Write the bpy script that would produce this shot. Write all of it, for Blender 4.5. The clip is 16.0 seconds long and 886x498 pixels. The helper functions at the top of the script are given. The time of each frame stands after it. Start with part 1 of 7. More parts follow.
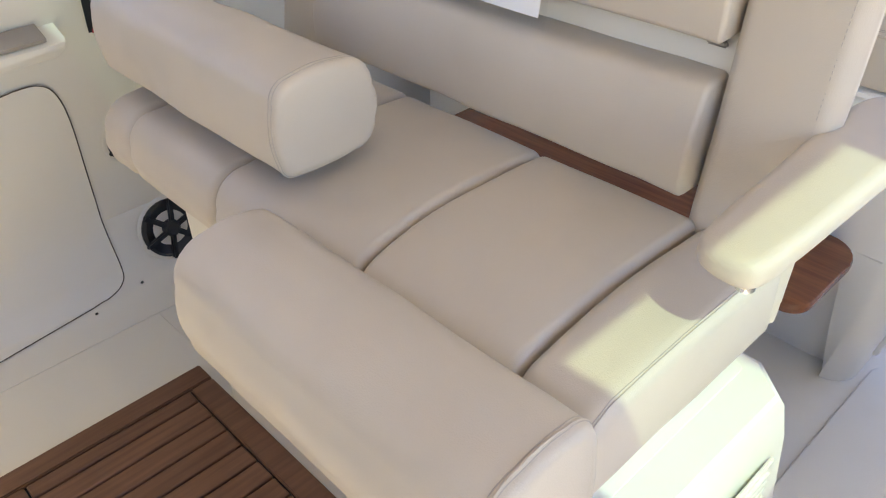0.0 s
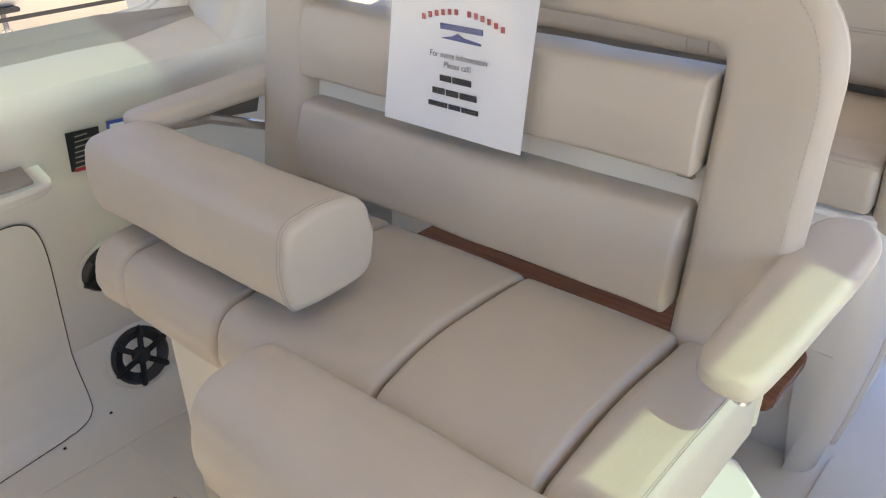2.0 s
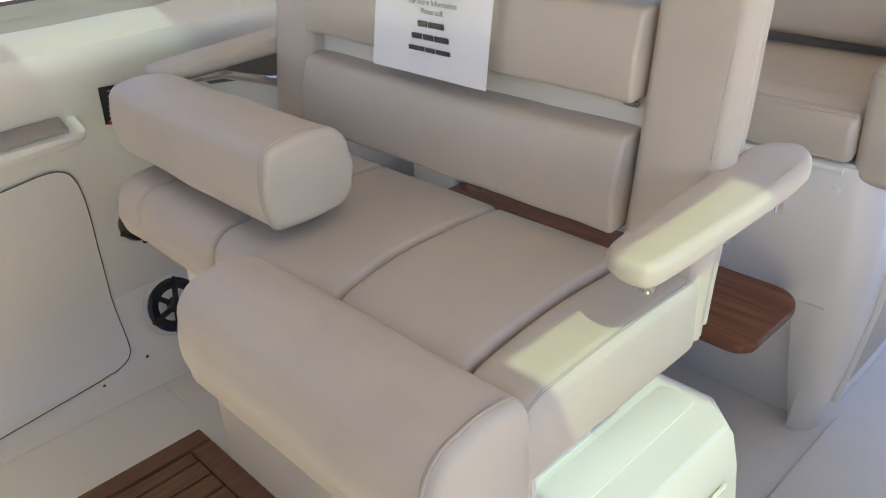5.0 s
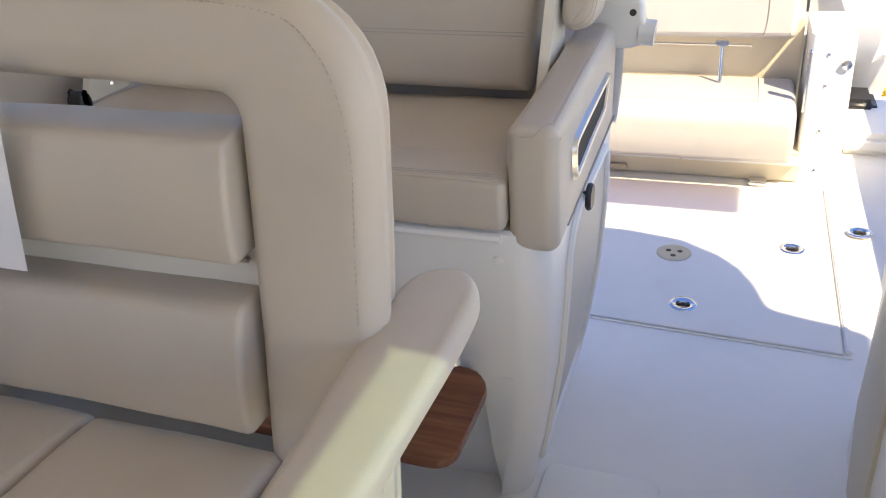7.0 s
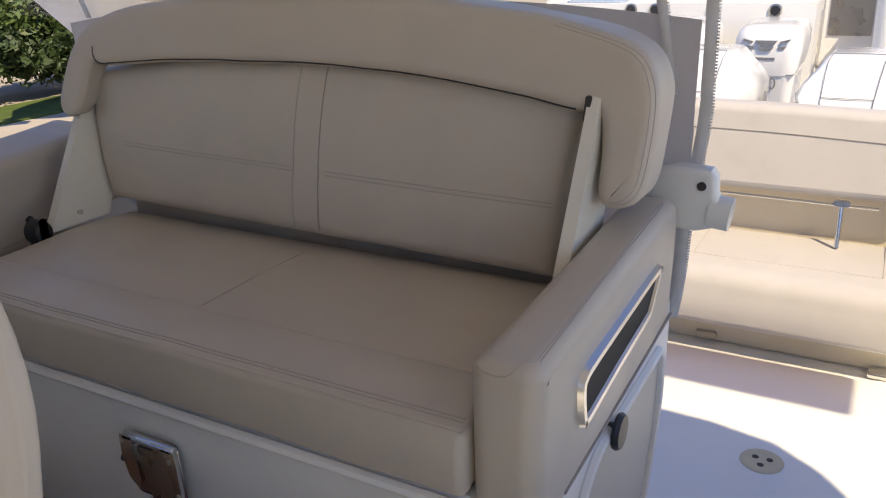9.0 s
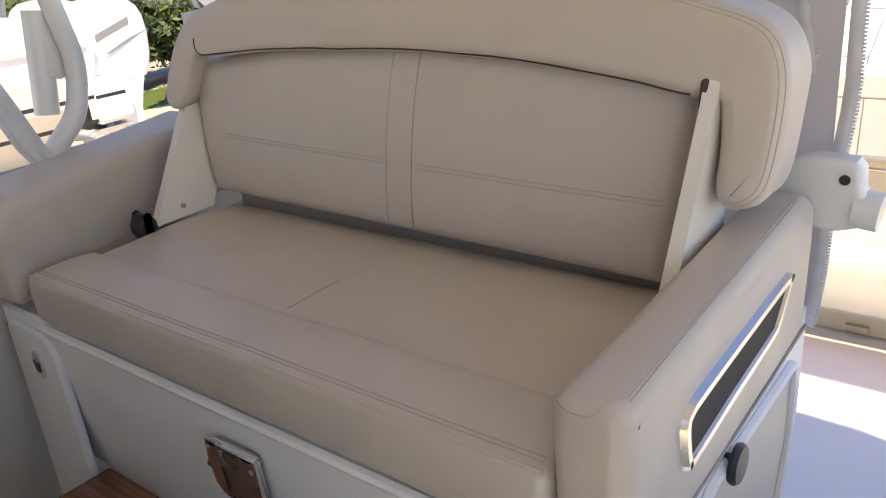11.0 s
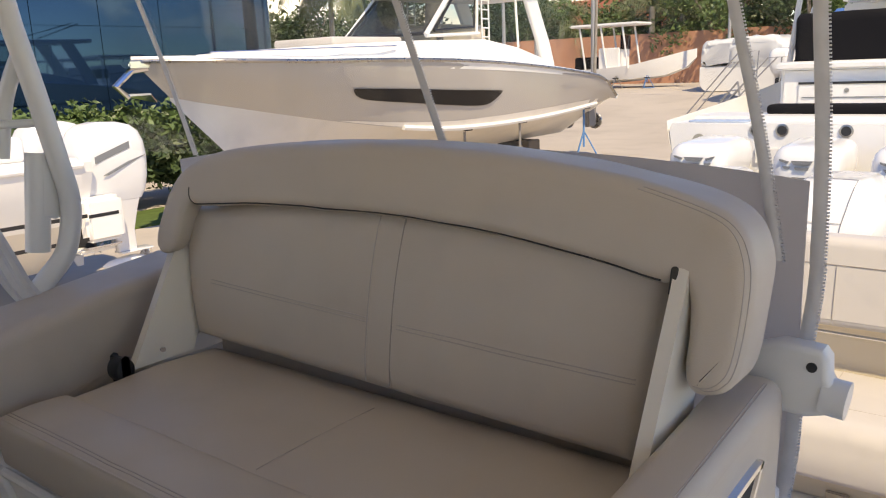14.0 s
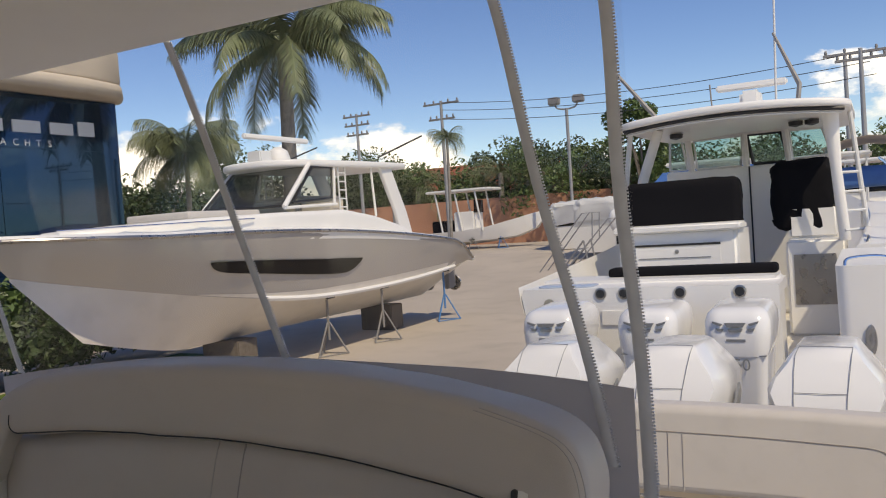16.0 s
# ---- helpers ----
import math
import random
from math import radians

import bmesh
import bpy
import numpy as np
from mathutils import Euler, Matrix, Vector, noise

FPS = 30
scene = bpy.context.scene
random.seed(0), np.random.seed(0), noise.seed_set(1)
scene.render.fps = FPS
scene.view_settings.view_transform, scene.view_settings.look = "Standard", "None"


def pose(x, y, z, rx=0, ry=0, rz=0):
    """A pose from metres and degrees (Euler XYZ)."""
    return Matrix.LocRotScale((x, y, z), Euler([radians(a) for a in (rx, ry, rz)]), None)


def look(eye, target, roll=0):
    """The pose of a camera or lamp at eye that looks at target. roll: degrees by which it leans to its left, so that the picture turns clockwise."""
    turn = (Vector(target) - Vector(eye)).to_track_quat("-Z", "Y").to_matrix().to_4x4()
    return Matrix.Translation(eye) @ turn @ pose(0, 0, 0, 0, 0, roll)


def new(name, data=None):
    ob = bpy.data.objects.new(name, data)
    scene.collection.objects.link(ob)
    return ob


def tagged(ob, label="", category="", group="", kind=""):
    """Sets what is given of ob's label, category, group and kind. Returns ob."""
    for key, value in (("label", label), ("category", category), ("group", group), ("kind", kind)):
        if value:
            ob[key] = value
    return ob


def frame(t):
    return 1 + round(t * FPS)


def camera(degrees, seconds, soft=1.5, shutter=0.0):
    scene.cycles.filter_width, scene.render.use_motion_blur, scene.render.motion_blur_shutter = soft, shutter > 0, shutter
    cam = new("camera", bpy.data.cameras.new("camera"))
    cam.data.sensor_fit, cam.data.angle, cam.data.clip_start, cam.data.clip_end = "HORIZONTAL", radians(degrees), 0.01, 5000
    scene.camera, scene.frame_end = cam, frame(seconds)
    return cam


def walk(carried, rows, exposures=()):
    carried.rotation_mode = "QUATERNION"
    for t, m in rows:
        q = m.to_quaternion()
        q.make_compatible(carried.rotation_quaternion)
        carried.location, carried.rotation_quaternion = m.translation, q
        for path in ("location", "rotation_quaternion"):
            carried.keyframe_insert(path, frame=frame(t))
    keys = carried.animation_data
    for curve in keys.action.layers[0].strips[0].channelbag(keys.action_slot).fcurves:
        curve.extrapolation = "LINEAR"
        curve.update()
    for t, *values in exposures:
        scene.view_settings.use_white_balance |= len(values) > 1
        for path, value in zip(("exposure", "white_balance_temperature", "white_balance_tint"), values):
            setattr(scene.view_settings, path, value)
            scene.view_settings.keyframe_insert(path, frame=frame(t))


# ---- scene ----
cam = camera(57.8, 16.0, soft=1.1)
PATH = [
    (0, (0.616, 0.114, 1.462), (-0.575, 1.213, 0.289), -2.0),
    (0.5, (0.661, 0.107, 1.497), (-0.597, 1.248, 0.441), -3.0),
    (1, (0.658, 0.101, 1.504), (-0.615, 1.268, 0.495), -3.4),
    (1.5, (0.592, 0.061, 1.521), (-0.625, 1.3, 0.53), -2.7),
    (2, (0.582, 0.028, 1.529), (-0.584, 1.337, 0.566), -1.6),
    (2.5, (0.702, 0.006, 1.524), (-0.478, 1.315, 0.578), -1.2),
    (3, (0.78, 0.006, 1.539), (-0.457, 1.286, 0.625), -1.8),
    (5.5, (0.8, 0.037, 1.464), (-0.489, 1.226, 0.502), -3.7),
    (6, (0.808, 0.097, 1.471), (-0.429, 1.337, 0.505), -4.7),
    (6.5, (0.704, 0.237, 1.458), (-0.321, 1.658, 0.494), -4.6),
    (7, (0.644, 0.374, 1.484), (-0.003, 2.01, 0.533), -4.5),
    (7.5, (0.673, 0.484, 1.496), (0.208, 2.21, 0.599), -3.2),
    (8, (0.751, 0.635, 1.494), (0.112, 2.36, 0.711), -3.9),
    (8.5, (0.769, 0.778, 1.496), (-0.105, 2.442, 0.814), -4.3),
    (9, (0.669, 0.882, 1.458), (-0.254, 2.512, 0.756), -2.0),
    (9.5, (0.592, 0.948, 1.445), (-0.306, 2.552, 0.658), -1.6),
    (10, (0.613, 1.025, 1.469), (-0.425, 2.532, 0.662), -2.5),
    (12.5, (0.69, 1.016, 1.444), (-0.55, 2.414, 0.73), -6.3),
    (13, (0.681, 1.03, 1.497), (-0.529, 2.479, 0.838), -4.3),
    (13.5, (0.686, 1.024, 1.521), (-0.518, 2.536, 1.005), -2.8),
    (14, (0.678, 1.026, 1.524), (-0.528, 2.558, 1.081), -2.4),
    (14.5, (0.672, 1.03, 1.519), (-0.537, 2.562, 1.082), -2.3),
    (15, (0.693, 1.043, 1.532), (-0.42, 2.664, 1.164), -2.8),
    (15.5, (0.723, 1.054, 1.581), (-0.24, 2.796, 1.387), -4.2),
    (16, (0.717, 1.058, 1.62), (-0.221, 2.823, 1.554), -4.0),
]
EXPOSURES = [(0.0, 2.69, 10000, 5.8), (0.5, 2.46, 9900, 5.8), (2.0, 2.38, 9800, 6), (6.0, 2.26, 9800, 6), (7.0, 2.05, 9800, 7), (7.5, 1.58, 9800, 7.5), (8.0, 1.36, 9400, 8), (8.5, 0.97, 9100, 8.3), (9.2, 1.57, 9800, 9), (10.0, 1.93, 10500, 9), (12.5, 2.07, 10400, 8.5), (13.0, 1.94, 10300, 8.5), (14.0, 1.34, 10200, 8.5), (14.5, 1.37, 10200, 8.5), (15.0, 1.07, 9900, 8.5), (15.5, 0.52, 9400, 8.5), (16.0, 0.5, 9100, 8.2)]
walk(cam, [(t, look(eye, target, roll)) for t, eye, target, roll in PATH], EXPOSURES)

# ---- daylight ----
SUN_TO = Vector((0.64, -0.44, 1.0)).normalized()      # towards the sun
world = bpy.data.worlds.new("sky")
scene.world = world
world.use_nodes = True
wn, wl = world.node_tree.nodes, world.node_tree.links
wn.clear()
w_out = wn.new("ShaderNodeOutputWorld")
w_bg = wn.new("ShaderNodeBackground")
w_sky = wn.new("ShaderNodeTexSky")
w_sky.sky_type = 'NISHITA'
w_sky.sun_disc = False
w_sky.sun_elevation = math.asin(SUN_TO.z)
w_sky.sun_rotation = math.atan2(SUN_TO.x, SUN_TO.y)
w_sky.air_density, w_sky.dust_density, w_sky.ozone_density = 0.85, 0.05, 4.5
w_bg.inputs["Strength"].default_value = 0.15
# fair-weather cumulus low over the horizon, all round
w_co = wn.new("ShaderNodeTexCoord")
w_map = wn.new("ShaderNodeMapping")
w_map.inputs["Scale"].default_value = (1.0, 1.0, 1.9)
w_map.inputs["Location"].default_value = (2.3, 0.7, 0.4)
w_noise = wn.new("ShaderNodeTexNoise")
w_noise.inputs["Scale"].default_value = 5.5
w_noise.inputs["Detail"].default_value = 9.0
w_noise.inputs["Roughness"].default_value = 0.58
w_sep = wn.new("ShaderNodeSeparateXYZ")
w_high = wn.new("ShaderNodeMapRange")
w_high.inputs["From Min"].default_value = 0.05
w_high.inputs["From Max"].default_value = 0.24
w_high.inputs["To Min"].default_value = 0.075
w_high.inputs["To Max"].default_value = -0.22
w_add = wn.new("ShaderNodeMath")
w_add.operation = 'ADD'
w_ramp = wn.new("ShaderNodeValToRGB")
w_ramp.color_ramp.elements[0].position = 0.525
w_ramp.color_ramp.elements[1].position = 0.60
w_mix = wn.new("ShaderNodeMix")
w_mix.data_type = 'RGBA'
w_shade = wn.new("ShaderNodeValToRGB")
w_shade.color_ramp.elements[0].position, w_shade.color_ramp.elements[0].color = 0.50, (4.4, 4.7, 5.3, 1)
w_shade.color_ramp.elements[1].position, w_shade.color_ramp.elements[1].color = 0.72, (9.0, 9.0, 9.1, 1)
wl.new(w_co.outputs["Generated"], w_map.inputs["Vector"])
wl.new(w_map.outputs["Vector"], w_noise.inputs["Vector"])
wl.new(w_co.outputs["Generated"], w_sep.inputs["Vector"])
wl.new(w_sep.outputs["Z"], w_high.inputs["Value"])
wl.new(w_noise.outputs["Fac"], w_add.inputs[0])
wl.new(w_high.outputs["Result"], w_add.inputs[1])
wl.new(w_add.outputs["Value"], w_ramp.inputs["Fac"])
wl.new(w_noise.outputs["Fac"], w_shade.inputs["Fac"])
wl.new(w_ramp.outputs["Color"], w_mix.inputs["Factor"])
w_deep = wn.new("ShaderNodeHueSaturation")
w_deep.inputs["Hue"].default_value = 0.515
w_deep.inputs["Saturation"].default_value = 1.2
w_deep.inputs["Value"].default_value = 0.76
wl.new(w_sky.outputs["Color"], w_deep.inputs["Color"])
wl.new(w_deep.outputs["Color"], w_mix.inputs["A"])
wl.new(w_shade.outputs["Color"], w_mix.inputs["B"])
wl.new(w_mix.outputs["Result"], w_bg.inputs["Color"])
wl.new(w_bg.outputs["Background"], w_out.inputs["Surface"])
sun = new("sun", bpy.data.lights.new("sun", 'SUN'))
sun.data.energy, sun.data.angle, sun.data.color = 2.0, radians(0.55), (1.0, 0.97, 0.92)
sun.matrix_world = look(SUN_TO * 40, (0, 0, 0))

# ---- materials ----
def material(name, base, rough=0.5, metal=0.0, vary=0.0, vary_scale=3.0, grain=0.0, grain_scale=300.0, blotch=0.0,
             blotch_scale=14.0, coat=0.0, spec=0.5, tint=None, island=0.0, each=0.0, rough_vary=0.0, bump2=0.0, bump2_scale=20.0):
    """A Principled surface with large-scale variation (vary), stains (blotch), fine relief (grain) and gentle waves (bump2)."""
    m = bpy.data.materials.new(name)
    m.use_nodes = True
    nt = m.node_tree
    b = nt.nodes["Principled BSDF"]
    b.inputs["Roughness"].default_value = rough
    b.inputs["Metallic"].default_value = metal
    b.inputs["Coat Weight"].default_value = coat
    b.inputs["Coat Roughness"].default_value = 0.08
    b.inputs["Specular IOR Level"].default_value = spec
    co = nt.nodes.new("ShaderNodeTexCoord")
    colour = None
    base4 = (*base, 1)

    def noise_node(scale, detail):
        n = nt.nodes.new("ShaderNodeTexNoise")
        n.inputs["Scale"].default_value = scale
        n.inputs["Detail"].default_value = detail
        nt.links.new(co.outputs["Object"], n.inputs["Vector"])
        return n

    def mixed(fac, a, other, mode='MIX'):
        x = nt.nodes.new("ShaderNodeMix")
        x.data_type, x.blend_type = 'RGBA', mode
        nt.links.new(fac, x.inputs["Factor"])
        if a is None:
            x.inputs["A"].default_value = base4
        else:
            nt.links.new(a, x.inputs["A"])
        x.inputs["B"].default_value = (*other, 1)
        return x.outputs["Result"]

    def ranged(sock, lo, hi, a, c):
        r = nt.nodes.new("ShaderNodeMapRange")
        r.inputs["From Min"].default_value, r.inputs["From Max"].default_value = lo, hi
        r.inputs["To Min"].default_value, r.inputs["To Max"].default_value = a, c
        nt.links.new(sock, r.inputs["Value"])
        return r.outputs["Result"]

    if vary:
        n = noise_node(vary_scale, 3)
        colour = mixed(ranged(n.outputs["Fac"], 0.3, 0.7, 0, 1), colour, tint or tuple(c * (1 - vary) for c in base))
    if blotch:
        n = noise_node(blotch_scale, 6)
        colour = mixed(ranged(n.outputs["Fac"], 0.52, 0.75, 0, blotch), colour, tuple(c * 0.45 for c in base))
    if each or island:
        g = nt.nodes.new("ShaderNodeObjectInfo" if each else "ShaderNodeNewGeometry")
        sock = g.outputs["Random"] if each else g.outputs["Random Per Island"]
        colour = mixed(ranged(sock, 0, 1, 0, each or island), colour, tuple(c * 0.35 for c in base))
    if colour is None:
        b.inputs["Base Color"].default_value = base4
    else:
        nt.links.new(colour, b.inputs["Base Color"])
    if rough_vary:
        n = noise_node(9, 5)
        nt.links.new(ranged(n.outputs["Fac"], 0.3, 0.7, rough - rough_vary, rough + rough_vary), b.inputs["Roughness"])
    last = None
    for amount, scale, dist in ((bump2, bump2_scale, 0.004), (grain, grain_scale, 0.0006)):
        if amount:
            n = noise_node(scale, 3)
            bp = nt.nodes.new("ShaderNodeBump")
            bp.inputs["Strength"].default_value, bp.inputs["Distance"].default_value = amount, dist
            nt.links.new(n.outputs["Fac"], bp.inputs["Height"])
            if last:
                nt.links.new(last, bp.inputs["Normal"])
            last = bp.outputs["Normal"]
    if last:
        nt.links.new(last, b.inputs["Normal"])
    return m


def wood(name, light, dark, along=0, rough=0.45, each=0.0):
    """Teak: long streaks of grain along one axis."""
    m = material(name, light, rough, each=0)
    nt = m.node_tree
    b = nt.nodes["Principled BSDF"]
    co = nt.nodes.new("ShaderNodeTexCoord")
    mp = nt.nodes.new("ShaderNodeMapping")
    s = [90.0, 90.0, 90.0]
    s[along] = 5.0
    mp.inputs["Scale"].default_value = s
    n = nt.nodes.new("ShaderNodeTexNoise")
    n.inputs["Scale"].default_value, n.inputs["Detail"].default_value = 1.0, 6
    r = nt.nodes.new("ShaderNodeValToRGB")
    r.color_ramp.elements[0].position, r.color_ramp.elements[0].color = 0.3, (*dark, 1)
    r.color_ramp.elements[1].position, r.color_ramp.elements[1].color = 0.7, (*light, 1)
    bp = nt.nodes.new("ShaderNodeBump")
    bp.inputs["Strength"].default_value, bp.inputs["Distance"].default_value = 0.4, 0.0005
    nt.links.new(co.outputs["Object"], mp.inputs["Vector"])
    nt.links.new(mp.outputs["Vector"], n.inputs["Vector"])
    nt.links.new(n.outputs["Fac"], r.inputs["Fac"])
    nt.links.new(n.outputs["Fac"], bp.inputs["Height"])
    nt.links.new(bp.outputs["Normal"], b.inputs["Normal"])
    out = r.outputs["Color"]
    if each:
        g = nt.nodes.new("ShaderNodeObjectInfo")
        x = nt.nodes.new("ShaderNodeMix")
        x.data_type, x.blend_type = 'RGBA', 'MULTIPLY'
        f = nt.nodes.new("ShaderNodeMath")
        f.operation = 'MULTIPLY'
        f.inputs[1].default_value = each
        nt.links.new(g.outputs["Random"], f.inputs[0])
        nt.links.new(f.outputs["Value"], x.inputs["Factor"])
        nt.links.new(out, x.inputs["A"])
        x.inputs["B"].default_value = (0.55, 0.5, 0.45, 1)
        out = x.outputs["Result"]
    nt.links.new(out, b.inputs["Base Color"])
    return m


def clear(name, colour, haze, rough=0.05):
    """A thin clear sheet: light goes straight through, with a little gloss and a little haze."""
    m = bpy.data.materials.new(name)
    m.use_nodes = True
    nt = m.node_tree
    nt.nodes.clear()
    out = nt.nodes.new("ShaderNodeOutputMaterial")
    tr = nt.nodes.new("ShaderNodeBsdfTransparent")
    tr.inputs["Color"].default_value = (*colour, 1)
    gl = nt.nodes.new("ShaderNodeBsdfGlossy")
    gl.inputs["Roughness"].default_value = rough
    df = nt.nodes.new("ShaderNodeBsdfDiffuse")
    df.inputs["Color"].default_value = (0.8, 0.8, 0.8, 1)
    lw = nt.nodes.new("ShaderNodeLayerWeight")
    pw = nt.nodes.new("ShaderNodeMath")
    pw.operation = 'POWER'
    pw.inputs[1].default_value = 5.0
    fr = nt.nodes.new("ShaderNodeMapRange")
    fr.inputs["To Min"].default_value = 0.03
    fr.inputs["To Max"].default_value = 0.8
    lw.inputs["Blend"].default_value = 0.5
    nt.links.new(lw.outputs["Facing"], pw.inputs[0])
    nt.links.new(pw.outputs[0], fr.inputs["Value"])
    m1 = nt.nodes.new("ShaderNodeMixShader")
    m1.inputs["Fac"].default_value = haze
    m2 = nt.nodes.new("ShaderNodeMixShader")
    nt.links.new(tr.outputs[0], m1.inputs[1])
    nt.links.new(df.outputs[0], m1.inputs[2])
    nt.links.new(fr.outputs[0], m2.inputs["Fac"])
    nt.links.new(m1.outputs[0], m2.inputs[1])
    nt.links.new(gl.outputs[0], m2.inputs[2])
    nt.links.new(m2.outputs[0], out.inputs["Surface"])
    return m


VINYL = material("seat_vinyl", (0.572, 0.498, 0.418), 0.42, vary=0.06, vary_scale=4, grain=0.5, grain_scale=600, blotch=0.07, blotch_scale=8, rough_vary=0.06, bump2=0.10, bump2_scale=9)
VINYL_STERN = material("stern_vinyl", (0.58, 0.54, 0.495), 0.45, vary=0.06, grain=0.35, grain_scale=700, blotch=0.08, rough_vary=0.06, bump2=0.10, bump2_scale=9)
THREAD = material("thread", (0.46, 0.41, 0.36), 0.8)
SEAM = material("seam_welt", (0.34, 0.30, 0.26), 0.8)
GEL = material("gelcoat_cream", (0.77, 0.725, 0.64), 0.34, vary=0.03, vary_scale=2, coat=0.15, rough_vary=0.06)
GEL_WHITE = material("gelcoat_white", (0.85, 0.835, 0.80), 0.38, vary=0.03, vary_scale=2, coat=0.12, rough_vary=0.06)
DECK = material("nonskid_deck", (0.88, 0.86, 0.81), 0.5, vary=0.05, vary_scale=2, grain=0.8, grain_scale=420, blotch=0.08, blotch_scale=5)
TEAK = wood("teak_shelf", (0.24, 0.082, 0.036), (0.125, 0.038, 0.016), along=0, rough=0.25)
TEAK_SLAT = wood("teak_slats", (0.235, 0.110, 0.062), (0.155, 0.068, 0.038), along=1, rough=0.6, each=0.5)
CAULK = material("black_caulk", (0.02, 0.018, 0.016), 0.8)
STEEL = material("stainless_steel", (0.72, 0.72, 0.73), 0.14, metal=1.0, rough_vary=0.06)
SATIN = material("satin_chrome", (0.80, 0.79, 0.78), 0.32, metal=1.0, rough_vary=0.05)
STEEL_DULL = material("brushed_steel", (0.45, 0.42, 0.38), 0.30, metal=1.0, rough_vary=0.08)
BLACK = material("black_plastic", (0.02, 0.02, 0.022), 0.4, grain=0.3, grain_scale=300)
# dark colour that paints the shade in the pocket, slot and crevice
DARK = material("painted_gap_shade", (0.05, 0.045, 0.04), 0.8, vary=0.3)
PAPER = material("white_paper", (0.92, 0.925, 0.94), 0.55, vary=0.03, vary_scale=8, bump2=0.2, bump2_scale=14)
INK_BLACK = material("black_ink", (0.03, 0.03, 0.035), 0.6)
INK_RED = material("red_ink", (0.45, 0.04, 0.05), 0.6)
INK_BLUE = material("blue_ink", (0.04, 0.07, 0.25), 0.6)
SLEEVE = clear("plastic_sleeve", (0.98, 0.98, 0.985), 0.02, 0.10)
CURTAIN_CLEAR = clear("clear_curtain_vinyl", (0.96, 0.96, 0.96), 0.003, 0.05)
# two tints, each set for the brightness of the sun patch below it
PATCH_TINT = clear("green_sun_patch_tint", (0.38, 0.49, 0.46), 0.0, 0.02)
PATCH_TINT_DARK = clear("dark_green_sun_patch_tint", (0.235, 0.33, 0.35), 0.0, 0.02)
SMOKE_GLASS = clear("smoked_windscreen", (0.46, 0.49, 0.47), 0.03, 0.03)
WS_GLASS = clear("green_windscreen", (0.62, 0.74, 0.72), 0.05, 0.03)
CANVAS = material("canvas_beige", (0.64, 0.60, 0.55), 0.85, vary=0.1, vary_scale=6, grain=0.7, grain_scale=500, bump2=0.3, bump2_scale=9)


def thin_cloth(m, colour, share):
    """Let part of the daylight through a thin fabric."""
    nt = m.node_tree
    out = nt.nodes["Material Output"]
    t = nt.nodes.new("ShaderNodeBsdfTranslucent")
    t.inputs["Color"].default_value = (*colour, 1)
    x = nt.nodes.new("ShaderNodeMixShader")
    x.inputs["Fac"].default_value = share
    nt.links.new(nt.nodes["Principled BSDF"].outputs[0], x.inputs[1])
    nt.links.new(t.outputs[0], x.inputs[2])
    nt.links.new(x.outputs[0], out.inputs["Surface"])


thin_cloth(CANVAS, (0.74, 0.71, 0.72), 0.5)
# see-through amber, chosen so that the added strip's shadow falls tan
SHADOW_TINT = clear("amber_shadow_tint", (0.46, 0.35, 0.20), 0.25, 0.2)
LOCKER = material("bench_locker_gelcoat", (0.74, 0.65, 0.50), 0.45, vary=0.04)
# brown that paints the shade below the starboard armrest
ARMREST_SHADE = material("brown_armrest_shade", (0.13, 0.11, 0.09), 0.6, vary=0.1, vary_scale=8)
PLATE_CREAM = material("aged_cream_plastic", (0.66, 0.56, 0.38), 0.5, vary=0.08, vary_scale=20)
# console door colour; on the galley it also paints a recess's shade
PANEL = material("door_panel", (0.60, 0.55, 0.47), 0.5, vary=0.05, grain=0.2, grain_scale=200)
ZIP = material("zip_tape", (0.66, 0.65, 0.65), 0.6, vary=0.1, vary_scale=30)
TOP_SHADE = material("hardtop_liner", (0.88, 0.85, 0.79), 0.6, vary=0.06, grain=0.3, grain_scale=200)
POWDER = material("white_powder_coat", (0.72, 0.72, 0.70), 0.3, vary=0.03, coat=0.2)
COWL = material("outboard_white", (0.80, 0.80, 0.79), 0.22, vary=0.03, coat=0.5, rough_vary=0.04)
COUNTER = material("grey_solid_worktop", (0.30, 0.285, 0.265), 0.35, vary=0.2, vary_scale=10, blotch=0.2, grain=0.2, rough_vary=0.1)
HULL_GREY = material("grey_hull", (0.46, 0.43, 0.395), 0.16, vary=0.05, vary_scale=0.6, coat=0.6, rough_vary=0.04)
PALE_BLUE = material("pale_blue_lid", (0.42, 0.50, 0.62), 0.25, vary=0.05, coat=0.3)
HULL_BOTTOM = material("antifouling_cream", (0.78, 0.73, 0.66), 0.5, vary=0.15, vary_scale=0.8, blotch=0.2, blotch_scale=2)
GLASS_DARK = material("dark_tinted_glass", (0.012, 0.013, 0.015), 0.06, spec=0.7)
GLASS_BLUE = material("blue_facade_glass", (0.022, 0.070, 0.145), 0.03, metal=0.75, spec=0.5, vary=0.4, vary_scale=0.12, bump2=0.02, bump2_scale=0.4)
CONCRETE = material("yard_concrete", (0.53, 0.465, 0.395), 0.85, vary=0.18, vary_scale=0.25, blotch=0.25, blotch_scale=1.1, grain=0.6, grain_scale=60)
GRASS = material("grass", (0.13, 0.20, 0.04), 0.9, vary=0.4, vary_scale=4, island=0.5)
LEAF = material("hedge_leaf", (0.12, 0.185, 0.055), 0.5, island=0.7)
LEAF_DARK = material("tree_leaf", (0.06, 0.10, 0.035), 0.55, island=0.7)
